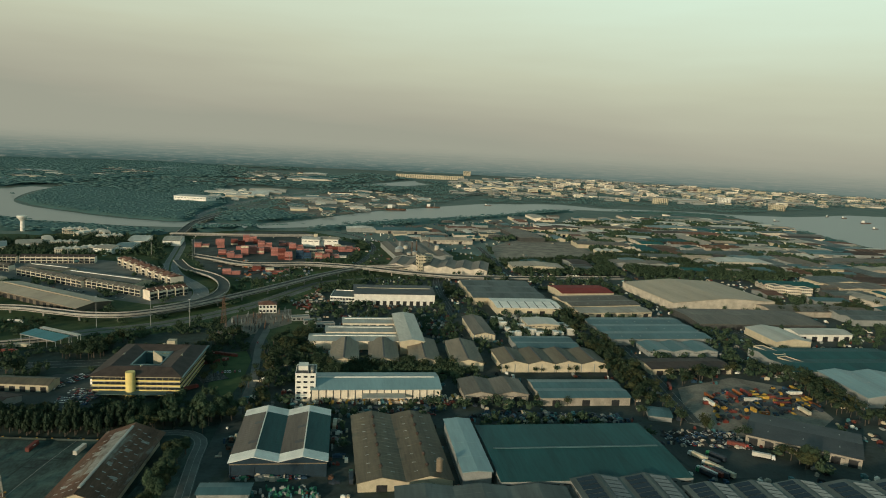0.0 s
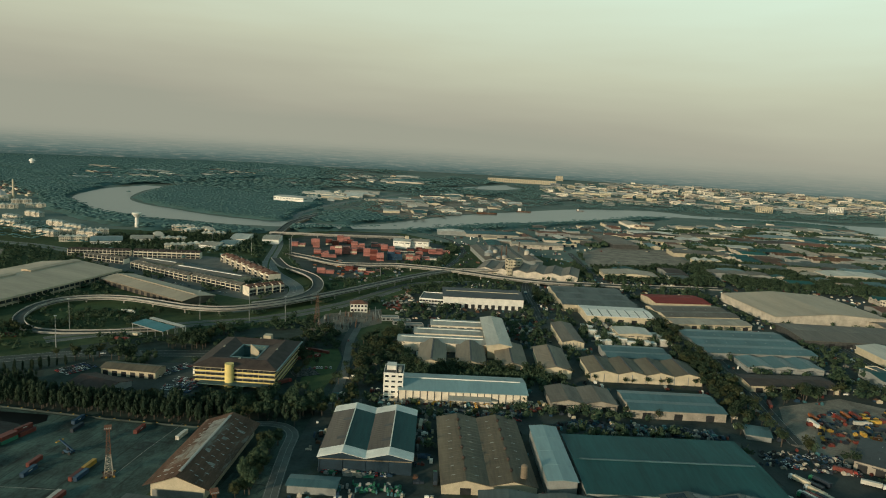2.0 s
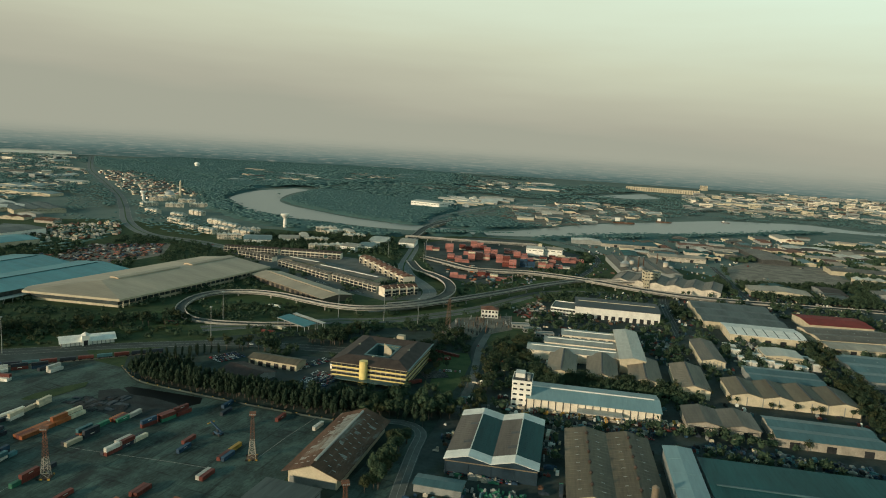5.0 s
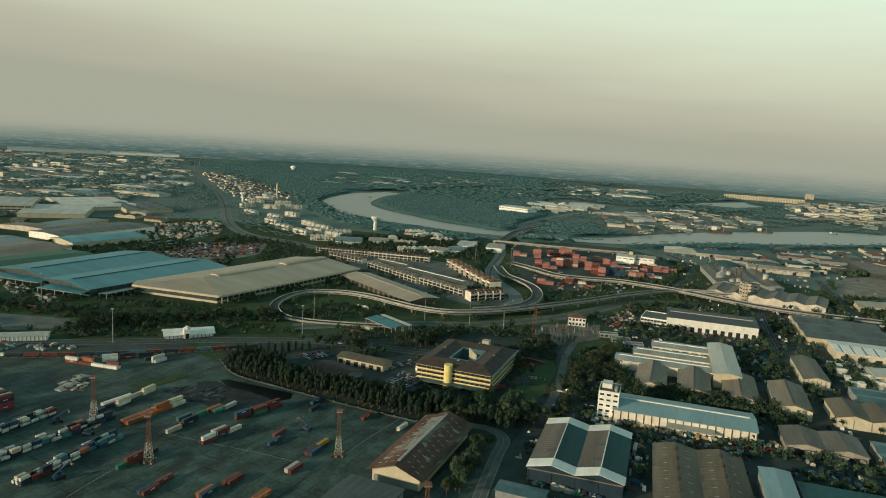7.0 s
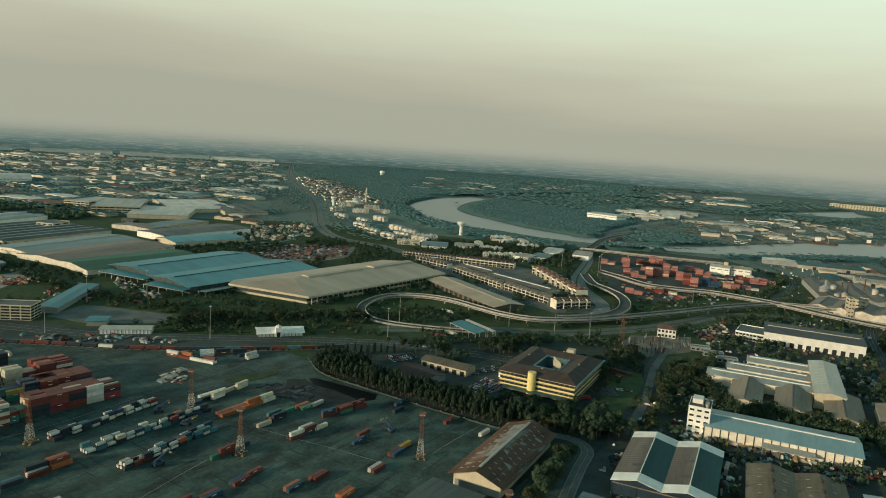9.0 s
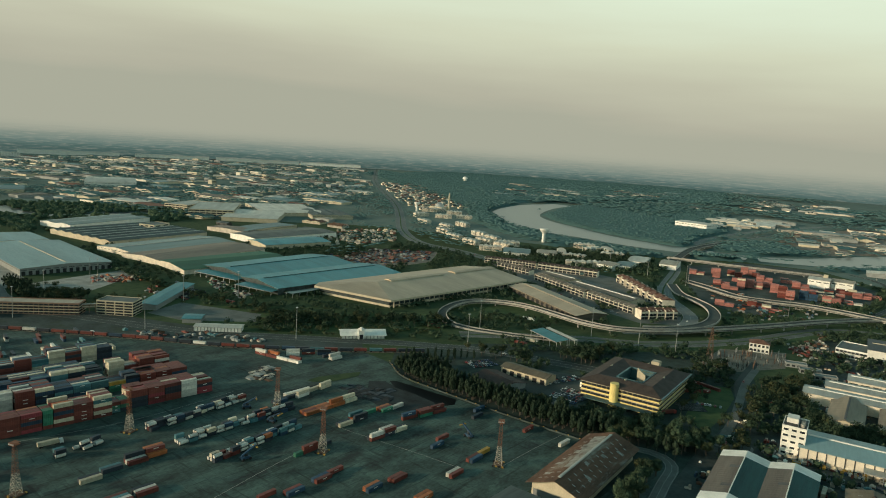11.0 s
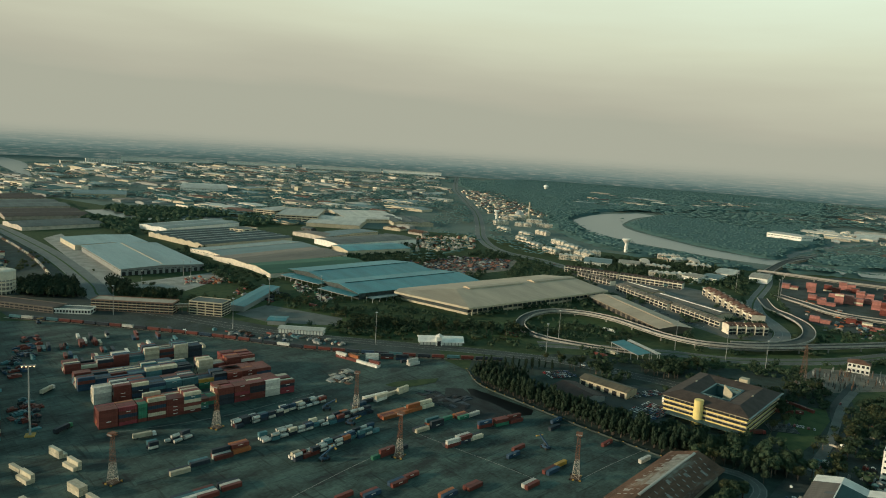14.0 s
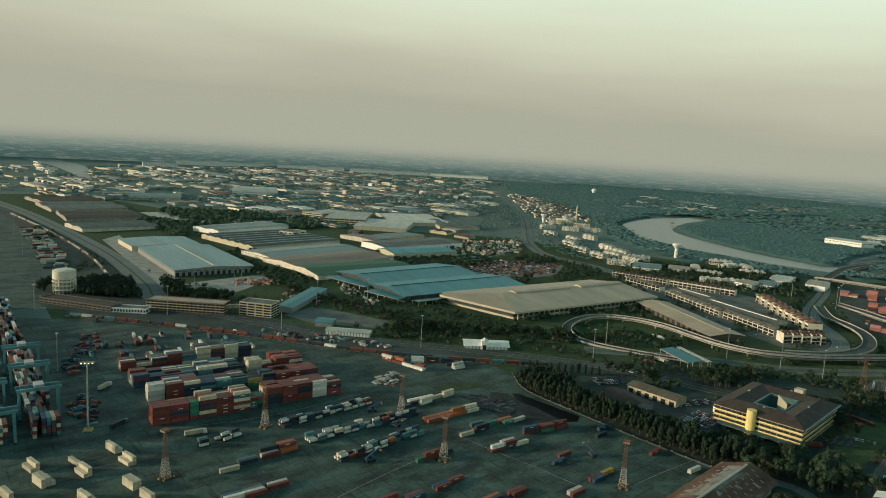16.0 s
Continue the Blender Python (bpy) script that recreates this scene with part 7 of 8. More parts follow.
clutter([(-1127.2, 1025.2), (-1083.5, 1159), (-956.2, 1041.9), (-968.1, 912)], 150, ["cream", "pale", "pale", "r_terra", "greywall"], 2, 5.5, 6, 20)
CLUTTER.build("yard_clutter", "crates, plant, pallets and scrap standing about", "clutter")

# ships on the river
for x, y, d, Ls in [(-125.7, 2076.4, 8, 60), (-17.7, 2210.6, 6, 45), (167.6, 2378.2, 4, 25), (1479.9, 2538.6, 30, 30), (1457.8, 2370.5, 10, 40), (1375.1, 2182.5, 15, 25), (1437.8, 2575.9, 40, 25), (1117.1, 2300.6, 10, 22)]:
    ship = thing("cargo_ship" if Ls > 40 else "boat", "small moored vessel with a pale deckhouse on the water", "ship", x, y, d, .3)
    part("hull", Geo().prism([(-Ls / 2, -Ls * .09), (Ls * .35, -Ls * .09), (Ls / 2, 0), (Ls * .35, Ls * .09), (-Ls / 2, Ls * .09)], -.5, Ls * .08), M["r_rust"], ship)
    part("deckhouse", Geo().box(-Ls * .42, -Ls * .07, Ls * .08, -Ls * .2, Ls * .07, Ls * .26), M["white"], ship)
    part("mast", Geo().cone(Ls * .1, 0, Ls * .08, Ls * .34, .5, .3, 6), M["steel"], ship)

# ---- far town: sheds and houses on rotated plots ----
CELLS = free_map()
def shed_geo(L, W, h, rise, bays, along):
    A, B = (L, W) if along == "y" else (W, L)
    w, walls, roofs = A / bays, Geo(), Geo()
    for k in range(bays):
        a0 = -A / 2 + k * w
        walls.sweep([(a0, 0), (a0 + w, 0), (a0 + w, h), (a0 + w / 2, h + rise), (a0, h)], -B / 2, B / 2, along)
        roofs.sweep([(a0 - .3, h), (a0 + w / 2, h + rise + .1), (a0 + w / 2, h + rise + .5), (a0 - .3, h + .4)], -B / 2 - .8, B / 2 + .8, along)
        roofs.sweep([(a0 + w / 2, h + rise + .1), (a0 + w + .3, h), (a0 + w + .3, h + .4), (a0 + w / 2, h + rise + .5)], -B / 2 - .8, B / 2 + .8, along)
    return walls, roofs


SIZES = [(60, 28, 8), (80, 36, 9), (46, 24, 7), (100, 42, 9), (38, 20, 7), (30, 16, 6), (130, 50, 10)]
ROOFS = ["r_tan", "r_white", "r_white", "r_grey", "r_tan", "r_brown", "r_teal", "r_grey", "r_brown", "r_deep", "r_deep", "r_tile", "r_teal", "r_rust", "r_tan", "r_terra", "r_grey"]
PLOTS = []      # (distance, kind, x, y, turn, length, width, height)


def district(poly, deg, pitch, fill, small=0.2, flats=0.0, jit=.18, roofs=None):
    """Fills an outline with sheds (or flats) on a turned grid of plots, leaving roads, water and other buildings free."""
    c, s = math.cos(radians(deg)), math.sin(radians(deg))
    xs, ys = [p[0] for p in poly], [p[1] for p in poly]
    cx, cy = sum(xs) / len(xs), sum(ys) / len(ys)
    r = max(math.hypot(x - cx, y - cy) for x, y in poly)
    k, k2 = int(r / pitch[0]) + 1, int(r / pitch[1]) + 1
    for i in range(-k, k + 1):
        for j in range(-k2, k2 + 1):
            u, v = (i + rng.uniform(-jit, jit)) * pitch[0], (j + rng.uniform(-jit, jit)) * pitch[1]
            x, y = cx + u * c - v * s, cy + u * s + v * c
            kind = "flats" if rng.random() < flats else "shed"
            L, W, h = rng.choice([(40, 16, 13), (28, 18, 10), (50, 18, 16), (24, 20, 14)]) if kind == "flats" else (16, 10, 5) if small > 1 else SIZES[rng.choice((2, 4, 5))] if rng.random() < small else rng.choice(SIZES)
            L, W = L * rng.uniform(.8, 1.2), W * rng.uniform(.8, 1.2)
            if rng.random() < fill and inside((x, y), poly) and is_free(CELLS, x, y, min(L, W) * .55) and is_free(CELLS, x + L * .3 * c, y + L * .3 * s, 6) and is_free(CELLS, x - L * .3 * c, y - L * .3 * s, 6):
                PLOTS.append((math.hypot(x, y), kind, x, y, deg + rng.choice((0, 0, 0, 90)) + rng.uniform(-4, 4), L, W, h, rng.choice(roofs or ROOFS)))
                keep(x, y, deg, L, W, 1)


KEEP_OUT[:] = []
district([(78.4, 1395.4), (114.4, 1602.4), (357.8, 1941.1), (727.6, 2202.3), (996.4, 2198.4), (955.4, 1456.6), (954, 1173.7), (815.9, 1237), (346.1, 1164.1), (104.6, 1149)], 8, (70, 46), .95)
district([(357.8, 1941.1), (470.5, 2178), (740.2, 2241.6), (962.4, 2246.3), (1015.4, 1983.2), (1038.5, 1587.4), (1025.2, 1264.6), (954, 1173.7), (903.8, 1375.4), (932.7, 2054.3), (692.2, 2092.2)], 8, (72, 46), .9, .4)
district([(466.8, 898.5), (494.8, 1063.9), (709.9, 1209.5), (984.4, 1280.7), (614.4, 701.9), (555.4, 858.7)], 8, (70, 52), .9)
district([(-198.7, 1416.5), (-171.9, 1588.6), (134.8, 1922.4), (386.4, 2103.7), (177.4, 1713), (103.8, 1436), (-81, 1386.1)], 12, (76, 50), .95, .3)
district([(-430.8, 1746), (-521.1, 2337.8), (-306.3, 2781.2), (9, 2564.6), (-144.4, 2102), (-313.5, 1804.5)], 15, (92, 60), .85, .3)
district([(55.6, 2887.1), (38.3, 3706.1), (433.7, 4392.5), (1580.1, 5725.5), (2287.7, 5417.3), (3086, 4811.3), (2102.9, 3263.5), (1217.9, 2857.7), (615, 2871.6), (267.3, 2652)], 5, (80, 58), .8, .5, .35, roofs=["r_tan", "r_white", "r_terra", "r_tan", "r_grey"])
district([(-2802, 512), (-2880, 700), (-2230, 548), (-2230, 410)], 12, (46, 34), .8, 1.0, .5, .12, roofs=["r_terra", "r_rust", "r_terra", "r_tile"])
district([(-2255.1, 440.8), (-2674.9, 473.2), (-3786.1, 892.1), (-4034.7, 1551.8), (-4633.1, 3139.6), (-3408.7, 3271.2), (-1535.3, 1507.4), (-1540.8, 1125), (-1415.6, 885.2), (-1596.8, 863), (-1862.6, 764)], 12, (82, 58), .66, .3, .05, .2, roofs=["r_grey", "r_teal", "r_brown", "r_tan", "r_deep", "r_terra", "r_white", "r_taupe", "r_stone"])
district([(-1315.7, 712), (-1401.3, 940), (-1315.6, 978.6), (-1276.5, 1197), (-1145.8, 1111.7), (-1049.1, 1003), (-1110.3, 827.7), (-1199, 805.6)], 12, (90, 60), .6)
district([(-2327.8, 2276), (-2174.9, 2456.9), (-1809.1, 2182.5), (-1326.6, 1768.9), (-1374.4, 1561.2), (-1943.7, 1997.4)], -20, (36, 27), .7, 2.0, 0, roofs=["r_terra", "r_terra", "r_tan", "r_tile"])
district([(-1636.2, 2318.9), (-2080.3, 3186.4), (-1635.6, 3010.5), (-1439.1, 2744.6), (-1545, 2494.3)], 0, (90, 60), .8)
district([(-1472.5, 2953.6), (-1652.5, 3544.2), (-1429.2, 3741.2), (-1277.3, 3413.6), (-1331.5, 2866.1)], 0, (90, 60), .7)
district([(-882.3, 3066.5), (-1017.2, 3978), (-678.7, 3872), (-518.2, 3433.4), (-744.3, 3109)], 0, (100, 50), .6)
district([(-878.9, 885.1), (-793.9, 972), (-737, 847.9), (-805.5, 786.9)], 20, (50, 34), .4, 1.0)
district([(-690, 2110), (-792, 2452), (-640, 2640), (-540, 2269), (-601, 2130)], 12, (70, 44), .9, .3, roofs=["r_white", "r_tan", "r_white"])
district([(-2653, 223.3), (-3643.8, 514.6), (-3917.7, 744.4), (-2966.8, 639), (-2348.7, 414.8)], 12, (100, 70), .8, .3, .2)
district([(903.8, 1375.4), (894.4, 1159.4), (854.7, 901.3), (725.1, 758.1), (756.4, 973.6), (734.9, 1121.3)], 8, (84, 58), .9)
PLOTS.sort()
SCRAP = Mass()
for poly, many in ((ESTATE, 1500), ([(-198.7, 1416.5), (-171.9, 1588.6), (134.8, 1922.4), (740.2, 2241.6), (996.4, 2198.4), (955.4, 1456.6), (954, 1173.7), (815.9, 1237), (346.1, 1164.1), (-168.2, 981.8)], 700)):
    xs, ys = [p[0] for p in poly], [p[1] for p in poly]
    for _ in range(many * 3):
        x, y = rng.uniform(min(xs), max(xs)), rng.uniform(min(ys), max(ys))
        if inside((x, y), poly) and is_free(CELLS, x, y, -1):
            for _k in range(rng.randint(1, 3)):
                a, b, h = rng.uniform(.7, 2.6), rng.uniform(.5, 1.2), rng.uniform(.8, 2.4)
                SCRAP.put(Geo().box(-a, -b, 0, a, b, h).box(-a * .5, -b * .8, h, a * .3, b * .8, h * 1.3), pose(x + rng.uniform(-4, 4), y + rng.uniform(-4, 4), .05, 0, 0, 8 + rng.choice((0, 90))), M[rng.choice(["pale", "c_n", "c_b", "greywall", "dark", "r_rust", "cream", "c_t", "c_r", "white"])])
SCRAP.build("estate_clutter", "vans, crates, skips and plant standing between the factories", "clutter")
TOWN = Mass()
for n, (far_off, kind, x, y, turn, L, W, h, rf) in enumerate(PLOTS):
    wl_mat = rng.choice(["cream", "pale", "plaster", "greywall", "greywall"])
    bays, along, rise = (rng.choice((1, 1, 2, 3)) if W > 22 else 1), rng.choice("xy"), rng.uniform(1.5, 3.2)
    if n < 200 and kind == "shed":
        shed("factory shed with weathered %s" % M[rf].name, x, y, turn, L, W, h * .8, rise, bays, along, rf, rng.choice(["pale", "greywall", "louvre", "cream"]), group="estate sheds", name="factory_shed", doors=rng.choice((0, 0, 2)))
    elif n < 320 and kind == "flats":
        block("pale block of flats in the far town", x, y, turn, L, W, h, max(2, int(h / 3.2)), 6, 3, wl_mat, roof="r_tan", group="far flats", name="flats", rows=True)
    else:
        p = pose(x, y, 0, 0, 0, turn)
        if kind == "shed":
            a, b = shed_geo(L, W, h * .72, rise, bays, along)
            TOWN.put(a, p, M[wl_mat])
            TOWN.put(b, p, M[rf])
        else:
            TOWN.put(Geo().box(-L / 2, -W / 2, 0, L / 2, W / 2, h).box(-L / 2 - .3, -W / 2 - .3, h, L / 2 + .3, W / 2 + .3, h + .8), p, M[wl_mat])
            TOWN.put(Geo().box(-L / 2 * .96, -W / 2 - .1, h * .25, L / 2 * .96, W / 2 + .1, h * .4).box(-L / 2 * .96, -W / 2 - .1, h * .6, L / 2 * .96, W / 2 + .1, h * .75), p, M["glass"])
TOWN.build("distant_town", "distant sheds, houses and flats with pale roofs", "town")

# landmark slabs far across the river
far = block("long row of pale high flats across the river", -55.8, 3960.8, 3, 380, 26, 20, 6, 30, 2, "cream", roof="r_tan", name="flats", rows=True)
block("pale tower slab on the skyline", 173.2, 4554.1, 0, 46, 26, 28, 7, 8, 3, "cream", roof="r_tan", name="flats", rows=True)
block("white hospital slab across the estuary", 1232.9, 3023.4, 0, 50, 24, 26, 7, 8, 4, "white", roof="r_tan", name="flats", rows=True)
for x, y in [(662.8, 6024.8), (1612.7, 5759.4), (-851.7, 5617.9), (988, 5279), (902.6, 2856.2), (1346.4, 2783.8)]:
    if math.hypot(x, y) < 4600:
        block("pale slab block on the skyline", x, y, rng.uniform(-10, 10), 60, 22, 22, 5, 8, 3, "cream", roof="r_tan", name="flats", rows=True)

# ---- trees ----
ICO = bmesh.new()
bmesh.ops.create_icosphere(ICO, subdivisions=1, radius=1)
ICO_V = np.array([v.co[:] for v in ICO.verts])
ICO_F = [tuple(v.index for v in f.verts) for f in ICO.faces]
ICO.free()


def leaf_crown(seed, rx, rz, lobes, n, size, cores=True, lo=-.35, hi=.6):
    """A dense crown: a lumpy core at each limb's end, covered with many small tilted leaf clumps."""
    r = random.Random(seed)
    cs = [(r.uniform(-.55, .55) * rx, r.uniform(-.55, .55) * rx, r.uniform(lo, hi) * rz, r.uniform(.36, .6)) for _ in range(lobes)]
    g = Geo()
    for cx, cy, cz, k in cs if cores else [(0, 0, 0, .74)]:
        g.add([(cx + rx * k * .86 * v[0] * q, cy + rx * k * .86 * v[1] * q, cz + rz * k * .86 * v[2] * q) for v, q in ((v, r.uniform(.7, 1.12)) for v in ICO_V)], ICO_F)
    for _ in range(n):
        cx, cy, cz, k = r.choice(cs)
        a, b = r.uniform(0, 2 * math.pi), math.acos(r.uniform(-.7, 1))
        q = r.uniform(.78, 1.12)
        p = Vector((cx + rx * k * q * math.sin(b) * math.cos(a), cy + rx * k * q * math.sin(b) * math.sin(a), cz + rz * k * q * math.cos(b)))
        u = Vector((r.gauss(0, 1), r.gauss(0, 1), r.gauss(0, .8))).normalized()
        w = u.cross(Vector((r.gauss(0, 1), r.gauss(0, 1), r.gauss(0, 1)))).normalized()
        s = size * r.uniform(.5, 1.2)
        g.add([p - u * s, p + w * s * .7, p + u * s, p - w * s * .7 + Vector((0, 0, s * .3))], [(0, 1, 2), (0, 2, 3)])
    return g


TREES = []
for n, (h, rx, rz, sz) in enumerate([(11, 4.2, 3.6, .5), (13, 5.2, 4.2, .55), (9, 3.6, 3.0, .5), (15, 4.6, 5.2, .55), (10, 5.4, 3.2, .55), (12, 3.4, 4.6, .5)]):
    t = thing("tree", "%s broadleaf tree with an uneven crown" % ("olive-green" if n in (2, 4) else "dark green"), "tree", 0, 0, 0, -80, "broadleaf trees")
    part("trunk", Geo().cone(0, 0, 0, h * .55, .38, .2, 7).beam((0, 0, h * .45), (rx * .45, rx * .1, h * .72), .16).beam((0, 0, h * .42), (-rx * .4, rx * .25, h * .7), .15).beam((0, 0, h * .5), (0, -rx * .45, h * .74), .14), M["bark"], t)
    cg = leaf_crown(n + 3, rx, rz, 11, 1000, sz * .66)
    part("crown", Geo().add([(x, y, z + h * .72) for x, y, z in cg.v], cg.f), M["leaf2" if n in (2, 4) else "leaf"], t)
    TREES.append(t)
TALL = []
for n, h in enumerate((14.5, 16.0, 13.0)):
    t = thing("tall_tree", "tall slim dark tree on a bare trunk", "tree", 0, 0, 0, -80, "shelter belt trees")
    part("trunk", Geo().cone(0, 0, 0, h * .8, .2, .08, 6).beam((0, 0, h * .4), (1.3, .3, h * .62), .1).beam((0, 0, h * .5), (-1.1, .6, h * .7), .1), M["bark"], t)
    cg = leaf_crown(n + 61, 3.3, h * .40, 10, 640, .36, lo=-.72, hi=.7)
    part("crown", Geo().add([(x, y, z + h * .62) for x, y, z in cg.v], cg.f), M["needle"], t)
    TALL.append(t)
poplar = thing("poplar_tree", "slim dark columnar tree", "tree", 0, 0, 0, -80, "columnar trees")
part("trunk", Geo().cone(0, 0, 0, 4, .2, .12, 6), M["bark"], poplar)
cg = leaf_crown(41, 1.2, 4.6, 7, 300, .3, lo=-.6, hi=.7)
part("crown", Geo().add([(x, y, z + 5.6) for x, y, z in cg.v], cg.f), M["needle"], poplar)


SPOTS = []


def belt(pts, width, n, pool=None, smin=.7, smax=1.15):
    """Notes tree places along a line."""
    p = spline(pts, 6)
    nr = sides(p)
    for _ in range(n):
        k = rng.randrange(len(p))
        v = rng.uniform(-.5, .5) * width
        x, y = p[k][0] + nr[k][0] * v, p[k][1] + nr[k][1] * v
        if is_free(CELLS, x, y, -1.5) and not inside((x, y), YARD):
            SPOTS.append((math.hypot(x, y), x, y, rng.randrange(len(pool or TREES)), 2 if pool is TALL else 1 if pool and len(pool) == 1 else 0, rng.uniform(smin, smax), rng.uniform(0, 360)))


belt([(-404, 456), (-392, 452), (-337, 449), (-285, 449.5), (-236, 450), (-204, 456)], 17, 330, TALL, .85, 1.1)
belt([(-204, 458), (-176, 476), (-146, 490)], 22, 60)
belt([(-400, 470), (-382, 473), (-364, 473)], 14, 26, TALL, .75, 1.0)
belt([(-298.9, 467.1), (-252.5, 468.8), (-200.6, 477.4), (-149.4, 481.8)], 22, 80)
belt([(-140.5, 693.8), (-145.3, 617.8), (-141.3, 544), (-134.2, 485.8)], 26, 70)
belt([(-126.5, 696.3), (-125.3, 621.1), (-133.2, 587.7)], 26, 40)
belt([(-101.7, 605.1), (-51.1, 608.1), (-0.1, 616), (47, 623.3)], 12, 120)
belt([(62.3, 617.6), (115.1, 622.4), (170.5, 634.1)], 6, 36, TREES[:3], .45, .7)
belt([(166, 850), (170, 730), (176, 645), (180, 575), (182, 525)], 30, 190)
belt([(221.6, 610.1), (279.2, 637.4), (343.4, 647), (342, 612.4)], 22, 60)
belt([(347.6, 613.2), (342.6, 558), (363.9, 525.3)], 30, 60)
belt([(193.1, 510.2), (225.4, 493), (254, 441.6)], 12, 40)
belt([(24.7, 882.6), (17.9, 950), (1.5, 1025.9)], 14, 20)
belt([(-150, 352), (-155, 390), (-158, 424)], 8, 34)
belt([(-30, 506), (-12, 507), (2, 508)], 6, 9, TREES[:3], .45, .7)
belt([(57, 551.9), (111.2, 540.3)], 10, 18)
belt([(327.8, 932.8), (371.8, 925.8), (408.7, 940.3)], 10, 16, TREES[:3])
belt([(448.4, 959), (483.7, 917.3), (553.2, 931.7), (633.1, 999.1)], 40, 60)
belt([(-915, 238), (-895, 275), (-858, 312), (-812, 352)], 40, 190)
belt([(-596.6, 442.5), (-582.9, 487.1), (-554.3, 529.6), (-499.1, 581.7), (-482.9, 611)], 26, 100)
belt([(-904.2, 455.1), (-781, 457.7), (-697.3, 472.5), (-631.1, 492)], 26, 60, TREES, .5, .9)
belt([(-400, 553.5), (-355.9, 555.7), (-317.7, 609.9), (-296.1, 655.3)], 18, 60)
belt([(-304.8, 586.8), (-298.4, 626.7)], 18, 16)
belt([(-234.2, 621.3), (-200.8, 583.2), (-176.6, 562.4)], 40, 70)
belt([(-224.6, 606.3), (-209.6, 662.3), (-208, 714.4)], 26, 50)
belt([(-462, 632.1), (-454.8, 689.4), (-402.6, 707.6), (-412.2, 672.5)], 24, 60, TREES, .4, .7)
belt([(-433.3, 480), (-406.7, 502.1), (-383.3, 531.7)], 5, 30, [poplar], .8, 1.2)
SPOTS.sort()
GROVE = Mass()
LOW = [leaf_crown(90 + n, 4.6, 3.8, 7, 110, .8, cores=False) for n in range(6)]
single = 0
for far_off, x, y, which, slim, s, turn in SPOTS:
    single += not slim
    if slim or single < 140:
        o = again((TREES[which], poplar, TALL[which % 3])[slim], pose(x, y, -.05, 0, 0, turn))
        o.scale = (s, s, s * (.9 + .2 * ((x * 7.3) % 1)))
    else:
        m = pose(x, y, 7.6 * s, 0, 0, turn) @ Matrix.Scale(s, 4)
        GROVE.put(LOW[which % 6], m, M["leaf2" if which in (2, 4) else "leaf"])
        GROVE.put(Geo().cone(0, 0, -7.8, 0, .35, .2, 5), m, M["bark"])
GROVE.build("grove", "belts of dark broadleaf trees between the buildings", "trees")
x, y = -217.5, 459.5
for i, tr in enumerate(TREES + [poplar] + TALL):
    tr.matrix_basis = pose(x + i * 7, y + 6 - i, -.05)
for i, tr in enumerate(CARS):
    x, y = -269.3, 498.6
    tr.matrix_basis = pose(x + i * 3, y + 20, .14, 0, 0, 10)
for i, tr in enumerate(TRUCKS):
    x, y = 182.1, 438.2
    tr.matrix_basis = pose(x + i * 4, y - 10, .15, 0, 0, 125)

# woods, as one mass of jittered crowns for each stretch
TOP_F = [f for f in ICO_F if max(ICO_V[i][2] for i in f) > -.3]
RAGGED = [(lambda q: (np.array(q.v, float), q.f))(leaf_crown(300 + n, 1.15, 1.05, 6, 44, .27, cores=False)) for n in range(10)]


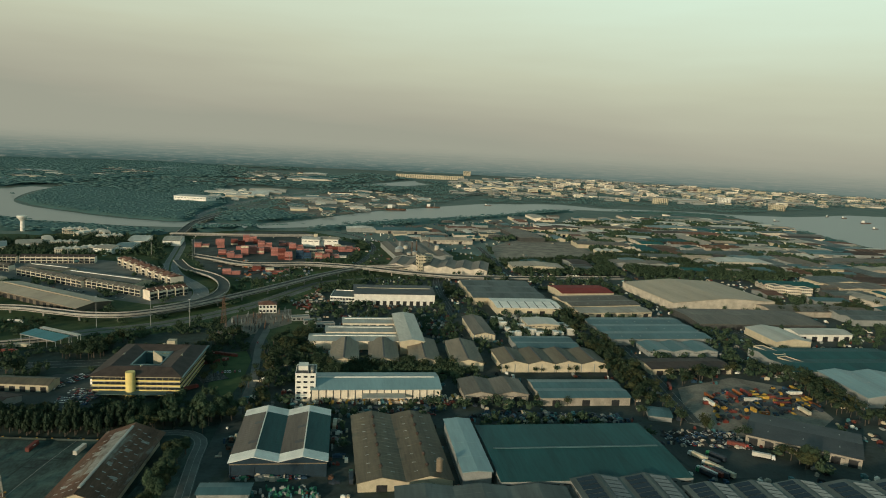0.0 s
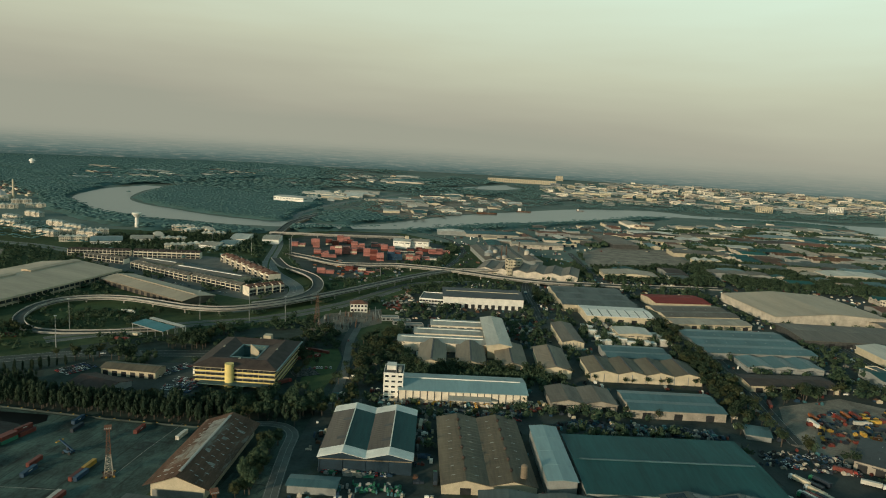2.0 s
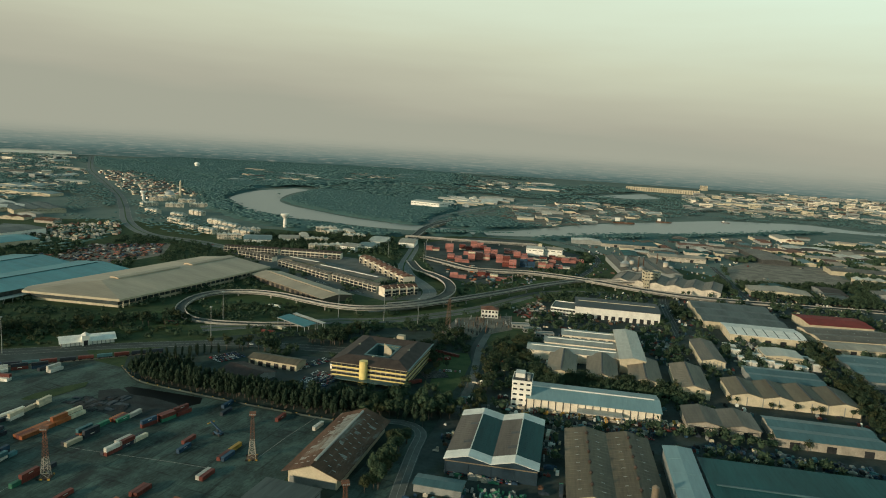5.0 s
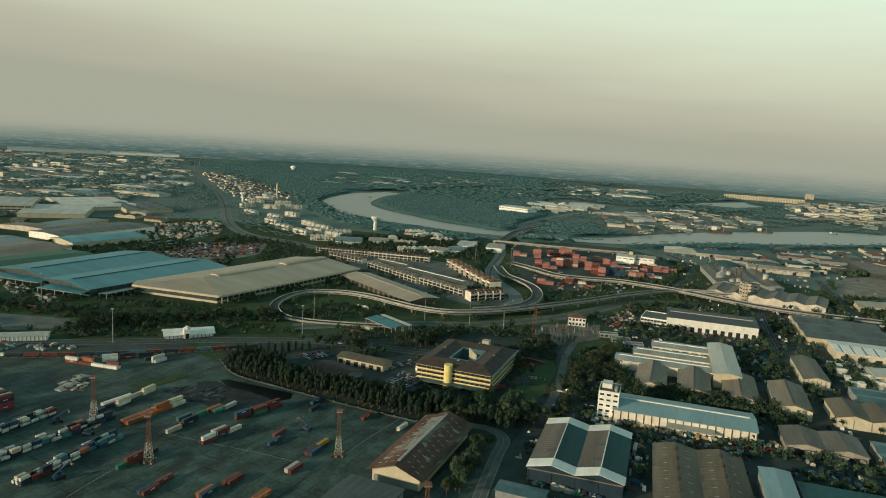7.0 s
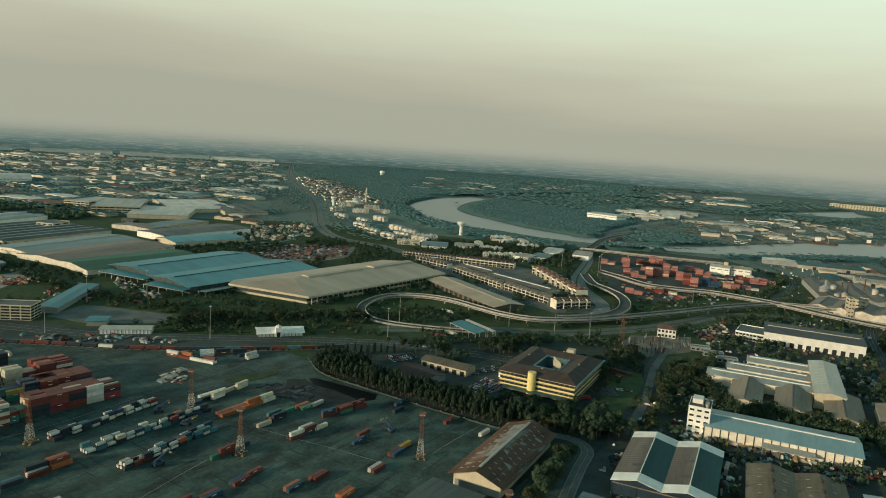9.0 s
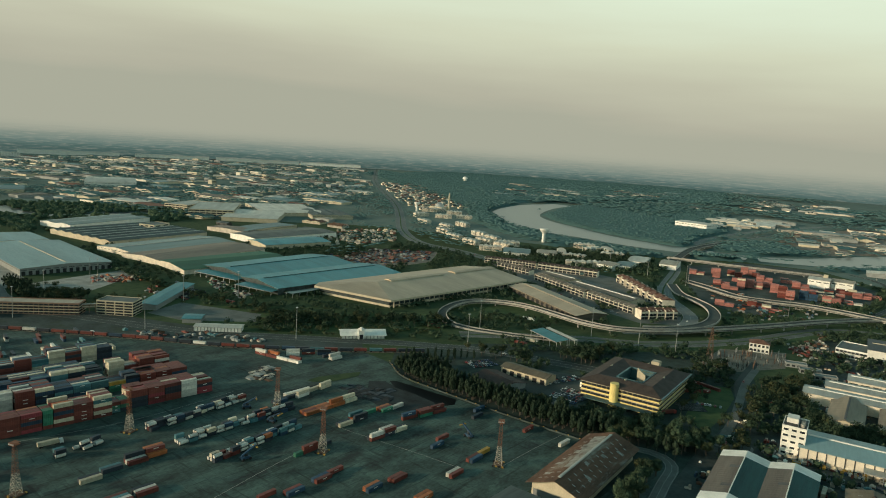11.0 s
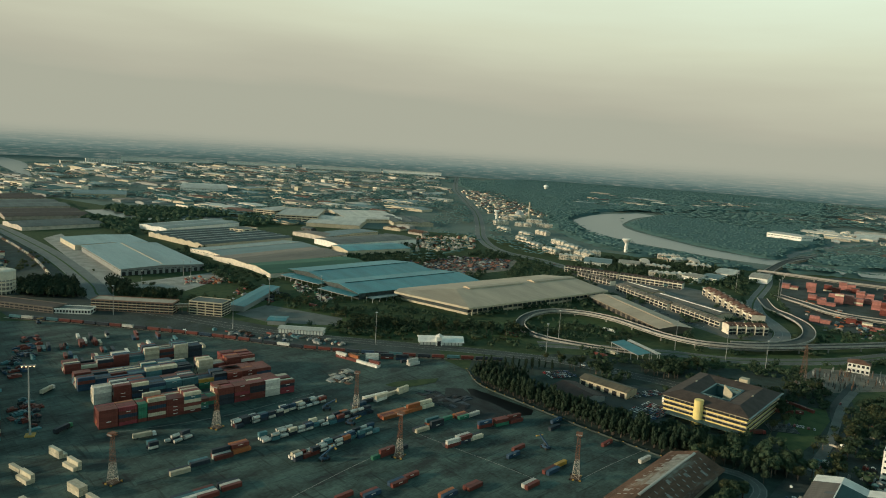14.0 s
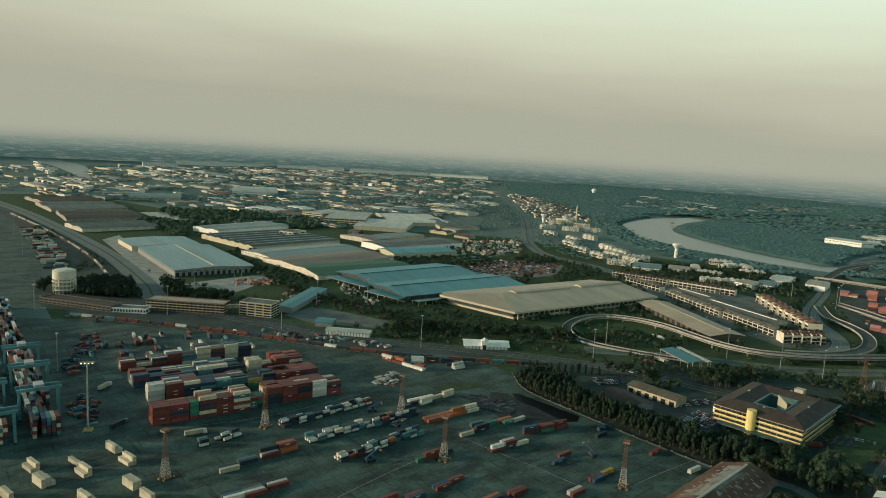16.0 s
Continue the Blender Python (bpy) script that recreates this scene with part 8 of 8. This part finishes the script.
def woods(name, poly, per, size, label, mat, hgt=9, clear=None):
    flat = .065 if mat == "mangrove" else .55
    calm = .25 if mat == "mangrove" else 1
    nr = np.random.RandomState(len(poly) * 7 + int(abs(poly[0][0])))
    xs, ys = [p[0] for p in poly], [p[1] for p in poly]
    area = abs(sum(a[0] * b[1] - b[0] * a[1] for a, b in zip(poly, poly[1:] + poly[:1]))) / 2
    want, vs, fs, tries = int(area / per), [], [], 0
    k = 0
    while k < want and tries < want * 6:
        tries += 1
        x, y = nr.uniform(min(xs), max(xs)), nr.uniform(min(ys), max(ys))
        if not inside((x, y), poly) or not is_free(CELLS, x, y, size * .4) or inside((x, y), YARD):
            continue
        if clear and noise.noise(Vector((x / clear, y / clear, 3.3))) < -.12:
            k += 1
            continue
        s = size * nr.uniform(.6, 1.25)
        if mat != "mangrove" and x * x + y * y < 1450 ** 2:
            h, a = hgt * nr.uniform(.7, 1.2), nr.uniform(0, 6.28)
            rv, rf = RAGGED[nr.randint(len(RAGGED))]
            c, sn = math.cos(a), math.sin(a)
            v = np.stack([x + s * (rv[:, 0] * c - rv[:, 1] * sn), y + s * (rv[:, 0] * sn + rv[:, 1] * c), h * (.52 + .5 * rv[:, 2])], 1)
            base = len(vs)
            vs.extend(map(tuple, v))
            fs.extend(tuple(i + base for i in f) for f in rf)
            k += 1
            continue
        h = hgt * (1 + calm * nr.uniform(-.3, .2))
        v = ICO_V * (s, s, h * flat) * nr.uniform(.72, 1.2, (len(ICO_V), 1)) + (x, y, h * ((.875 if mat == "mangrove" else 1.05) - flat))
        base = len(vs)
        vs.extend(map(tuple, v))
        fs.extend(tuple(i + base for i in f) for f in TOP_F)
        k += 1
    if mat == "mangrove" and not clear:      # the closed canopy between the crowns
        st, ids, met = size * 2.4, {}, {}

        def corner(i, j):
            if (i, j) not in ids:
                ids[i, j] = len(vs)
                vs.append((i * st + nr.uniform(-.3, .3) * st, j * st + nr.uniform(-.3, .3) * st, hgt * (.80 + .12 * noise.noise(Vector((i * .31, j * .31, 0))) + nr.uniform(-.05, .05))))
            return ids[i, j]
        for i in range(int(min(xs) // st), int(max(xs) // st) + 1):
            for j in range(int(min(ys) // st), int(max(ys) // st) + 1):
                if inside(((i + .5) * st, (j + .5) * st), poly) and is_free(CELLS, (i + .5) * st, (j + .5) * st, size * .5):
                    fs.append((corner(i, j), corner(i + 1, j), corner(i + 1, j + 1), corner(i, j + 1)))
                    for q in ((i, j), (i + 1, j), (i + 1, j + 1), (i, j + 1)):
                        met[q] = met.get(q, 0) + 1
        for q, times in met.items():
            if times < 4:
                vs[ids[q]] = (*vs[ids[q]][:2], .3)
    g = Geo()
    g.v, g.f = vs, fs
    return lump(name, g, M[mat], label, "trees", "stuff", smooth=mat == "mangrove")


CELLS = {k: v for k, v in CELLS.items()}
for q in KEEP_OUT:
    for i in range(int((q[0] - q[2]) // CELL), int((q[0] + q[2]) // CELL) + 1):
        for j in range(int((q[1] - q[2]) // CELL), int((q[1] + q[2]) // CELL) + 1):
            CELLS.setdefault((i, j), []).append(q)
# stretches in the mangrove material carry haze in their leaf colour
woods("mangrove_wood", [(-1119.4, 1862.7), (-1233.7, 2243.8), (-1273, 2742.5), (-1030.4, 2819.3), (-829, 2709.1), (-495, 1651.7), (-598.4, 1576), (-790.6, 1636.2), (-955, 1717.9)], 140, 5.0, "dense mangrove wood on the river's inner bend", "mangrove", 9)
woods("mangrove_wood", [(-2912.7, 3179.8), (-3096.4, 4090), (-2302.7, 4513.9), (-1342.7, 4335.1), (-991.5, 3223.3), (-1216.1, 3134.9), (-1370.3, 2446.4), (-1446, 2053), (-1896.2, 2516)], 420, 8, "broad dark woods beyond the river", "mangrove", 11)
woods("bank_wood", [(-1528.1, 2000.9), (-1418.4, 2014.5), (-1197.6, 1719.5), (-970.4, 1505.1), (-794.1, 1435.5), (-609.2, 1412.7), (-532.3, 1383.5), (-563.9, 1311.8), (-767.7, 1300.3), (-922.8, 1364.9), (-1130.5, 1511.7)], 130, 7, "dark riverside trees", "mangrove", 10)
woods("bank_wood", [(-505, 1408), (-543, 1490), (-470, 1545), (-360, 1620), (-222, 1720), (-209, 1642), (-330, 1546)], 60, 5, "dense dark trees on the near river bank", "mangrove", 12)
woods("town_trees", [(-712, 1071), (-767, 1153), (-690, 1243), (-604, 1306), (-520, 1300), (-500, 1200), (-560, 1130), (-631, 1110)], 75, 4.5, "dark trees between the flats and the shops", "leaf", 10)
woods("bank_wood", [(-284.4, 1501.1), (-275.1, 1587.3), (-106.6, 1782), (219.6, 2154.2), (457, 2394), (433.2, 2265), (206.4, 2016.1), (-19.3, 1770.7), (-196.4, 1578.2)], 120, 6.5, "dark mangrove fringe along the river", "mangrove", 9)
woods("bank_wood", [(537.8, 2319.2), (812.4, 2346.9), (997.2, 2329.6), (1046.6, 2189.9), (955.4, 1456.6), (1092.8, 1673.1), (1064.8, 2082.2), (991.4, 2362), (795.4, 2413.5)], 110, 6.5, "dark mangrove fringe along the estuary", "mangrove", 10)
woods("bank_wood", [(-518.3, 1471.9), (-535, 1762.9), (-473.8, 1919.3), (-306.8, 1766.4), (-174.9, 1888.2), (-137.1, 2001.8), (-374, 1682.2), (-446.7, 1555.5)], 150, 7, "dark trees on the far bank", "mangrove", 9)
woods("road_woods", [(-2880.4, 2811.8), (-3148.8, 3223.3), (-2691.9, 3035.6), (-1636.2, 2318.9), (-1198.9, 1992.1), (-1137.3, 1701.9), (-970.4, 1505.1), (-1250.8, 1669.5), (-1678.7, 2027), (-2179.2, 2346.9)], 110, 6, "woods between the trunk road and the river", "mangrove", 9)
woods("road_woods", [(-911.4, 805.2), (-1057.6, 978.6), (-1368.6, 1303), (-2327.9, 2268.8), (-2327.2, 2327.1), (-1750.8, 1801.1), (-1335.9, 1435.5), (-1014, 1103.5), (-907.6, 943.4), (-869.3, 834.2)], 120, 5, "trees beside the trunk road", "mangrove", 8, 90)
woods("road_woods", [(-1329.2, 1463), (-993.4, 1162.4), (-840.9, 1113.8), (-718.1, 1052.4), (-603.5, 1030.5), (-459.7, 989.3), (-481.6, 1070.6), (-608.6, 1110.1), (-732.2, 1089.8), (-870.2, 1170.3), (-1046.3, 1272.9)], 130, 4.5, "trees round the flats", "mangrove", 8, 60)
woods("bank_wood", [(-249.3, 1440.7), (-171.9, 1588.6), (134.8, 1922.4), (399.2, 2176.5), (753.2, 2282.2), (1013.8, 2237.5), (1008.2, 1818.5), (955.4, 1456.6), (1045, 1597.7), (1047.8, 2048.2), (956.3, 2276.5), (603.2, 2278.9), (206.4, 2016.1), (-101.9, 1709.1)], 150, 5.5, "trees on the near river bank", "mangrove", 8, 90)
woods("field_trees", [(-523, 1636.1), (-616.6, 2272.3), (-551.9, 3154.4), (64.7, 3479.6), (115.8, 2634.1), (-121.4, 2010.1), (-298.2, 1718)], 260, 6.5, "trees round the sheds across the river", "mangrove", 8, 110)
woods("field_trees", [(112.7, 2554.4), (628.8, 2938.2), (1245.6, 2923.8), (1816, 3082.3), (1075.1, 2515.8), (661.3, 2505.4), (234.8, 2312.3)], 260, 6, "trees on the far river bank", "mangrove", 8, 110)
woods("town_trees", [(-759.5, 1025.1), (-718.2, 1123), (-580.1, 1173.1), (-479.6, 1276), (-458.8, 1117.1), (-589.3, 1094.4), (-704.8, 1016.9)], 110, 4.5, "trees among the flats", "leaf", 9)
woods("town_trees", [(-1951.6, 1911.1), (-1567.8, 1777.6), (-1134, 1313), (-952.9, 1278.7), (-761.1, 1095.5), (-863.8, 1055.3), (-1009.5, 1116.5), (-1347, 1390.4)], 160, 6, "trees along the trunk road", "mangrove", 9, 140)
woods("town_trees", [(64.9, 1112.4), (122.9, 1538.3), (352.5, 1911.5), (709.5, 2145.9), (979.7, 2160.5), (955.4, 1456.6), (815.9, 1237), (338.5, 1137.2)], 150, 5, "trees between the far factories", "leaf", 9, 160)
woods("town_trees", [(-129.4, 429.6), (-150.3, 617), (-133.3, 716.7), (-168.2, 981.8), (18.7, 1052.4), (56.7, 1135.4), (362.4, 1222), (913.7, 1391), (528.6, 707.1), (257.9, 407.7)], 330, 4.5, "scattered trees in the factory estate", "leaf", 8, 110)
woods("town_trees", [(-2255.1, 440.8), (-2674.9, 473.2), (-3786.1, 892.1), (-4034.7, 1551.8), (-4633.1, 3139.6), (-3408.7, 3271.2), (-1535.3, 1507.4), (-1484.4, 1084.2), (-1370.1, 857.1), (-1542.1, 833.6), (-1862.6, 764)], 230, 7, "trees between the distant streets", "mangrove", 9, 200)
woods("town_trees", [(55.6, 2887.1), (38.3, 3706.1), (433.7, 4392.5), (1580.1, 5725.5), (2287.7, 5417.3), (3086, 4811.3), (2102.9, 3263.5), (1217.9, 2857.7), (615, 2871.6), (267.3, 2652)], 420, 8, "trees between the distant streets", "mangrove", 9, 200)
woods("canal_trees", [(-1621.3, 489.9), (-1879.6, 647.4), (-1745.4, 777.3), (-1652.5, 909.6), (-1535.2, 1029), (-1402, 816.2), (-1397.4, 687.5), (-1481.3, 633.8), (-1527, 575.3), (-1305, 481), (-1038.4, 492.3), (-856.2, 465.3), (-781, 457.7), (-904.2, 455.1), (-1164.4, 478.3)], 200, 6.5, "dark trees along the canal", "leaf", 9)
woods("roadside_trees", [(-284.6, 776.2), (-163.4, 996.6), (-83.2, 1114.1), (-32.5, 1062.8), (-71.3, 988.4), (-149.9, 923.5), (-206.6, 798.7)], 160, 4, "shrubs below the flyover", "leaf", 5, 60)
woods("roadside_trees", [(-432.1, 1215.2), (-399.3, 1482.5), (-257.3, 1442.8), (-139.5, 1383.7), (-101.2, 1209.4), (-129.9, 1153.9), (-203.3, 1116.4), (-298, 1089.6), (-340.4, 991.6)], 300, 4, "trees round the depot", "leaf", 8, 25)
woods("verge_trees", [(-878.2, 463.9), (-714.7, 484.1), (-621.7, 509.9), (-515.7, 600.3), (-456.4, 658.9), (-476.1, 555.9), (-564.3, 464.1), (-655.9, 445), (-765.6, 416.7)], 220, 4, "scrub beside the port road", "leaf2", 4, 60)
woods("scrub", [(-627.8, 391.7), (-1066, 670.1), (-1087, 1069.4), (-940.5, 1056.8), (-733.4, 1030.9), (-544.1, 985.9), (-413.8, 924.8), (-516.3, 1374.4), (-321.1, 1205.1), (-101.2, 1209.4), (-34.8, 1106.7), (-156.1, 880.7), (-238.6, 690.9), (-335.6, 616.3), (-469.2, 513.6)], 260, 4.2, "low trees and scrub round the roads and sheds", "leaf", 6, 70)
woods("scrub", [(-300.7, 470), (-409.6, 645), (-319.5, 681.9), (-220.8, 772.1), (-168.1, 688.8), (-142.4, 531), (-154, 483.3)], 170, 4.0, "dark trees round the offices", "leaf", 7, 60)
woods("scrub", [(-933.8, 217.4), (-1318.6, 230.6), (-1609.7, 323.7), (-1056.1, 322.6), (-855.1, 382.3), (-659.4, 496.3), (-518.2, 547.3), (-479.8, 508.2), (-626.9, 396.6), (-744.2, 333)], 260, 3.6, "scrub beside the railway", "leaf2", 4, 60)
woods("scrub", [(-1458.2, 537.4), (-1388.7, 619), (-956.3, 558.9), (-791.2, 516.4), (-969.4, 1006.2), (-827.4, 1012), (-730.3, 840.4), (-828.8, 733.6), (-784.5, 530.4), (-897.7, 469.5)], 240, 4.2, "scrub between the warehouses", "leaf", 6, 70)
woods("hedge", [(-108, 614), (-32, 624), (44, 630), (42, 606), (-30, 596), (-101, 588)], 9, 3.0, "dark dense hedge of trees before the row of sheds", "leaf", 8)
woods("port_wood", [(-986, 181), (-984, 234), (-962, 296), (-924, 334), (-841, 314), (-866, 266), (-908, 216), (-947, 173)], 42, 4.6, "dense dark wood behind the port offices", "needle", 12)
woods("far_woods", [(-2118.6, 3394), (-1592.4, 4146.2), (-800.5, 4561.9), (-281, 3981.2), (64.7, 3479.6), (-167.7, 2725.3), (-474.6, 2716.5), (-769.5, 2752.4), (-855.8, 2226.8), (-1239.5, 2342.8), (-1385.8, 2215.3)], 900, 16, "low haze-coloured woods towards the horizon", "mangrove", 11, 400)

# hazy distance painted on a glowing ring, standing on the ground far behind everything
M_haze = bpy.data.materials.new("hazy distance")
M_haze.use_nodes = True
hn, hl = M_haze.node_tree.nodes, M_haze.node_tree.links
hn.clear()
h_out, h_em, h_tc, h_sep, h_ramp = (hn.new(k) for k in ("ShaderNodeOutputMaterial", "ShaderNodeEmission", "ShaderNodeTexCoord", "ShaderNodeSeparateXYZ", "ShaderNodeValToRGB"))
h_map, h_noise, h_ma = hn.new("ShaderNodeMapping"), hn.new("ShaderNodeTexNoise"), hn.new("ShaderNodeMath")
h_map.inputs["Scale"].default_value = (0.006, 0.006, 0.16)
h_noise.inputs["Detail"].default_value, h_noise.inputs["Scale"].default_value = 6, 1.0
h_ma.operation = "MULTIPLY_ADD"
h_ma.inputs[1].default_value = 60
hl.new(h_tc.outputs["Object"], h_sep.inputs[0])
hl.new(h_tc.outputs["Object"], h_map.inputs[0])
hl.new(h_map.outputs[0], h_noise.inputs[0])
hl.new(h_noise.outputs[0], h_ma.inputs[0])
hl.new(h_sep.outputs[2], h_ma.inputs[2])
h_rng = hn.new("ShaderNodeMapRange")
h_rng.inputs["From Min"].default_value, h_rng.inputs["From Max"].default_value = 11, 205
h_side = hn.new("ShaderNodeMath")      # the painted haze is paler towards +x
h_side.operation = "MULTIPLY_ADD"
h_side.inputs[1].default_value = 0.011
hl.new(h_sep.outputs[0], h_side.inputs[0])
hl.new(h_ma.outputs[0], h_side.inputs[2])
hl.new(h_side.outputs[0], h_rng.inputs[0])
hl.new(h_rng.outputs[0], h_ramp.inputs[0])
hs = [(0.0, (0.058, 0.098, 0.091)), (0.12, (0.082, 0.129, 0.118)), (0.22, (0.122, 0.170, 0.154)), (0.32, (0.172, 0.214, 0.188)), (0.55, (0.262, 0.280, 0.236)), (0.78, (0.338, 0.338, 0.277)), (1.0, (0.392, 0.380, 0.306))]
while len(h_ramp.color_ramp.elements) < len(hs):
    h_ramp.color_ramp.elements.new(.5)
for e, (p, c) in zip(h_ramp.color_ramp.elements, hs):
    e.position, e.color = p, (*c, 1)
h_m2, h_n2, h_r2, h_mx = hn.new("ShaderNodeMapping"), hn.new("ShaderNodeTexNoise"), hn.new("ShaderNodeValToRGB"), hn.new("ShaderNodeMixRGB")
h_m2.inputs["Scale"].default_value = (0.013, 0.013, 0.17)
h_n2.inputs["Detail"].default_value, h_n2.inputs["Scale"].default_value, h_n2.inputs["Roughness"].default_value = 7, 1.0, 0.65
hl.new(h_tc.outputs["Object"], h_m2.inputs[0])
hl.new(h_m2.outputs[0], h_n2.inputs[0])
h_r2.color_ramp.elements[0].position, h_r2.color_ramp.elements[0].color = 0.51, (0, 0, 0, 1)
h_r2.color_ramp.elements[1].position, h_r2.color_ramp.elements[1].color = 0.68, (0.46, 0.46, 0.46, 1)
hl.new(h_n2.outputs[0], h_r2.inputs[0])
hl.new(h_r2.outputs[0], h_mx.inputs[0])
hl.new(h_ramp.outputs[0], h_mx.inputs[1])
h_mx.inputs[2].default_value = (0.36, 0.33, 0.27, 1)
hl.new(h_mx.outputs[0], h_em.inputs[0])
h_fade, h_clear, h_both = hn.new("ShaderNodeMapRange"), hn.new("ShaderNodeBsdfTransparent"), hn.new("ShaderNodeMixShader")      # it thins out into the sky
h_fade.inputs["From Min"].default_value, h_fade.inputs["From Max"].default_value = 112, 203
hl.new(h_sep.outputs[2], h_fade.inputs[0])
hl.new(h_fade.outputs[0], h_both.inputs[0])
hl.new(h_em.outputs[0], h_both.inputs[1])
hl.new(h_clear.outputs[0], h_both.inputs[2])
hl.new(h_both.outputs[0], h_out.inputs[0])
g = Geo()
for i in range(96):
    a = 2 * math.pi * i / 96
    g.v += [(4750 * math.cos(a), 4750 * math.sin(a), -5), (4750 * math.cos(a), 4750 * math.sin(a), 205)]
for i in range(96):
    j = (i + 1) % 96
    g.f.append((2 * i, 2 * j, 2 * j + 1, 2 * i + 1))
lump("backdrop", g, M_haze, "painted hazy grey-green distance below the horizon", "backdrop")
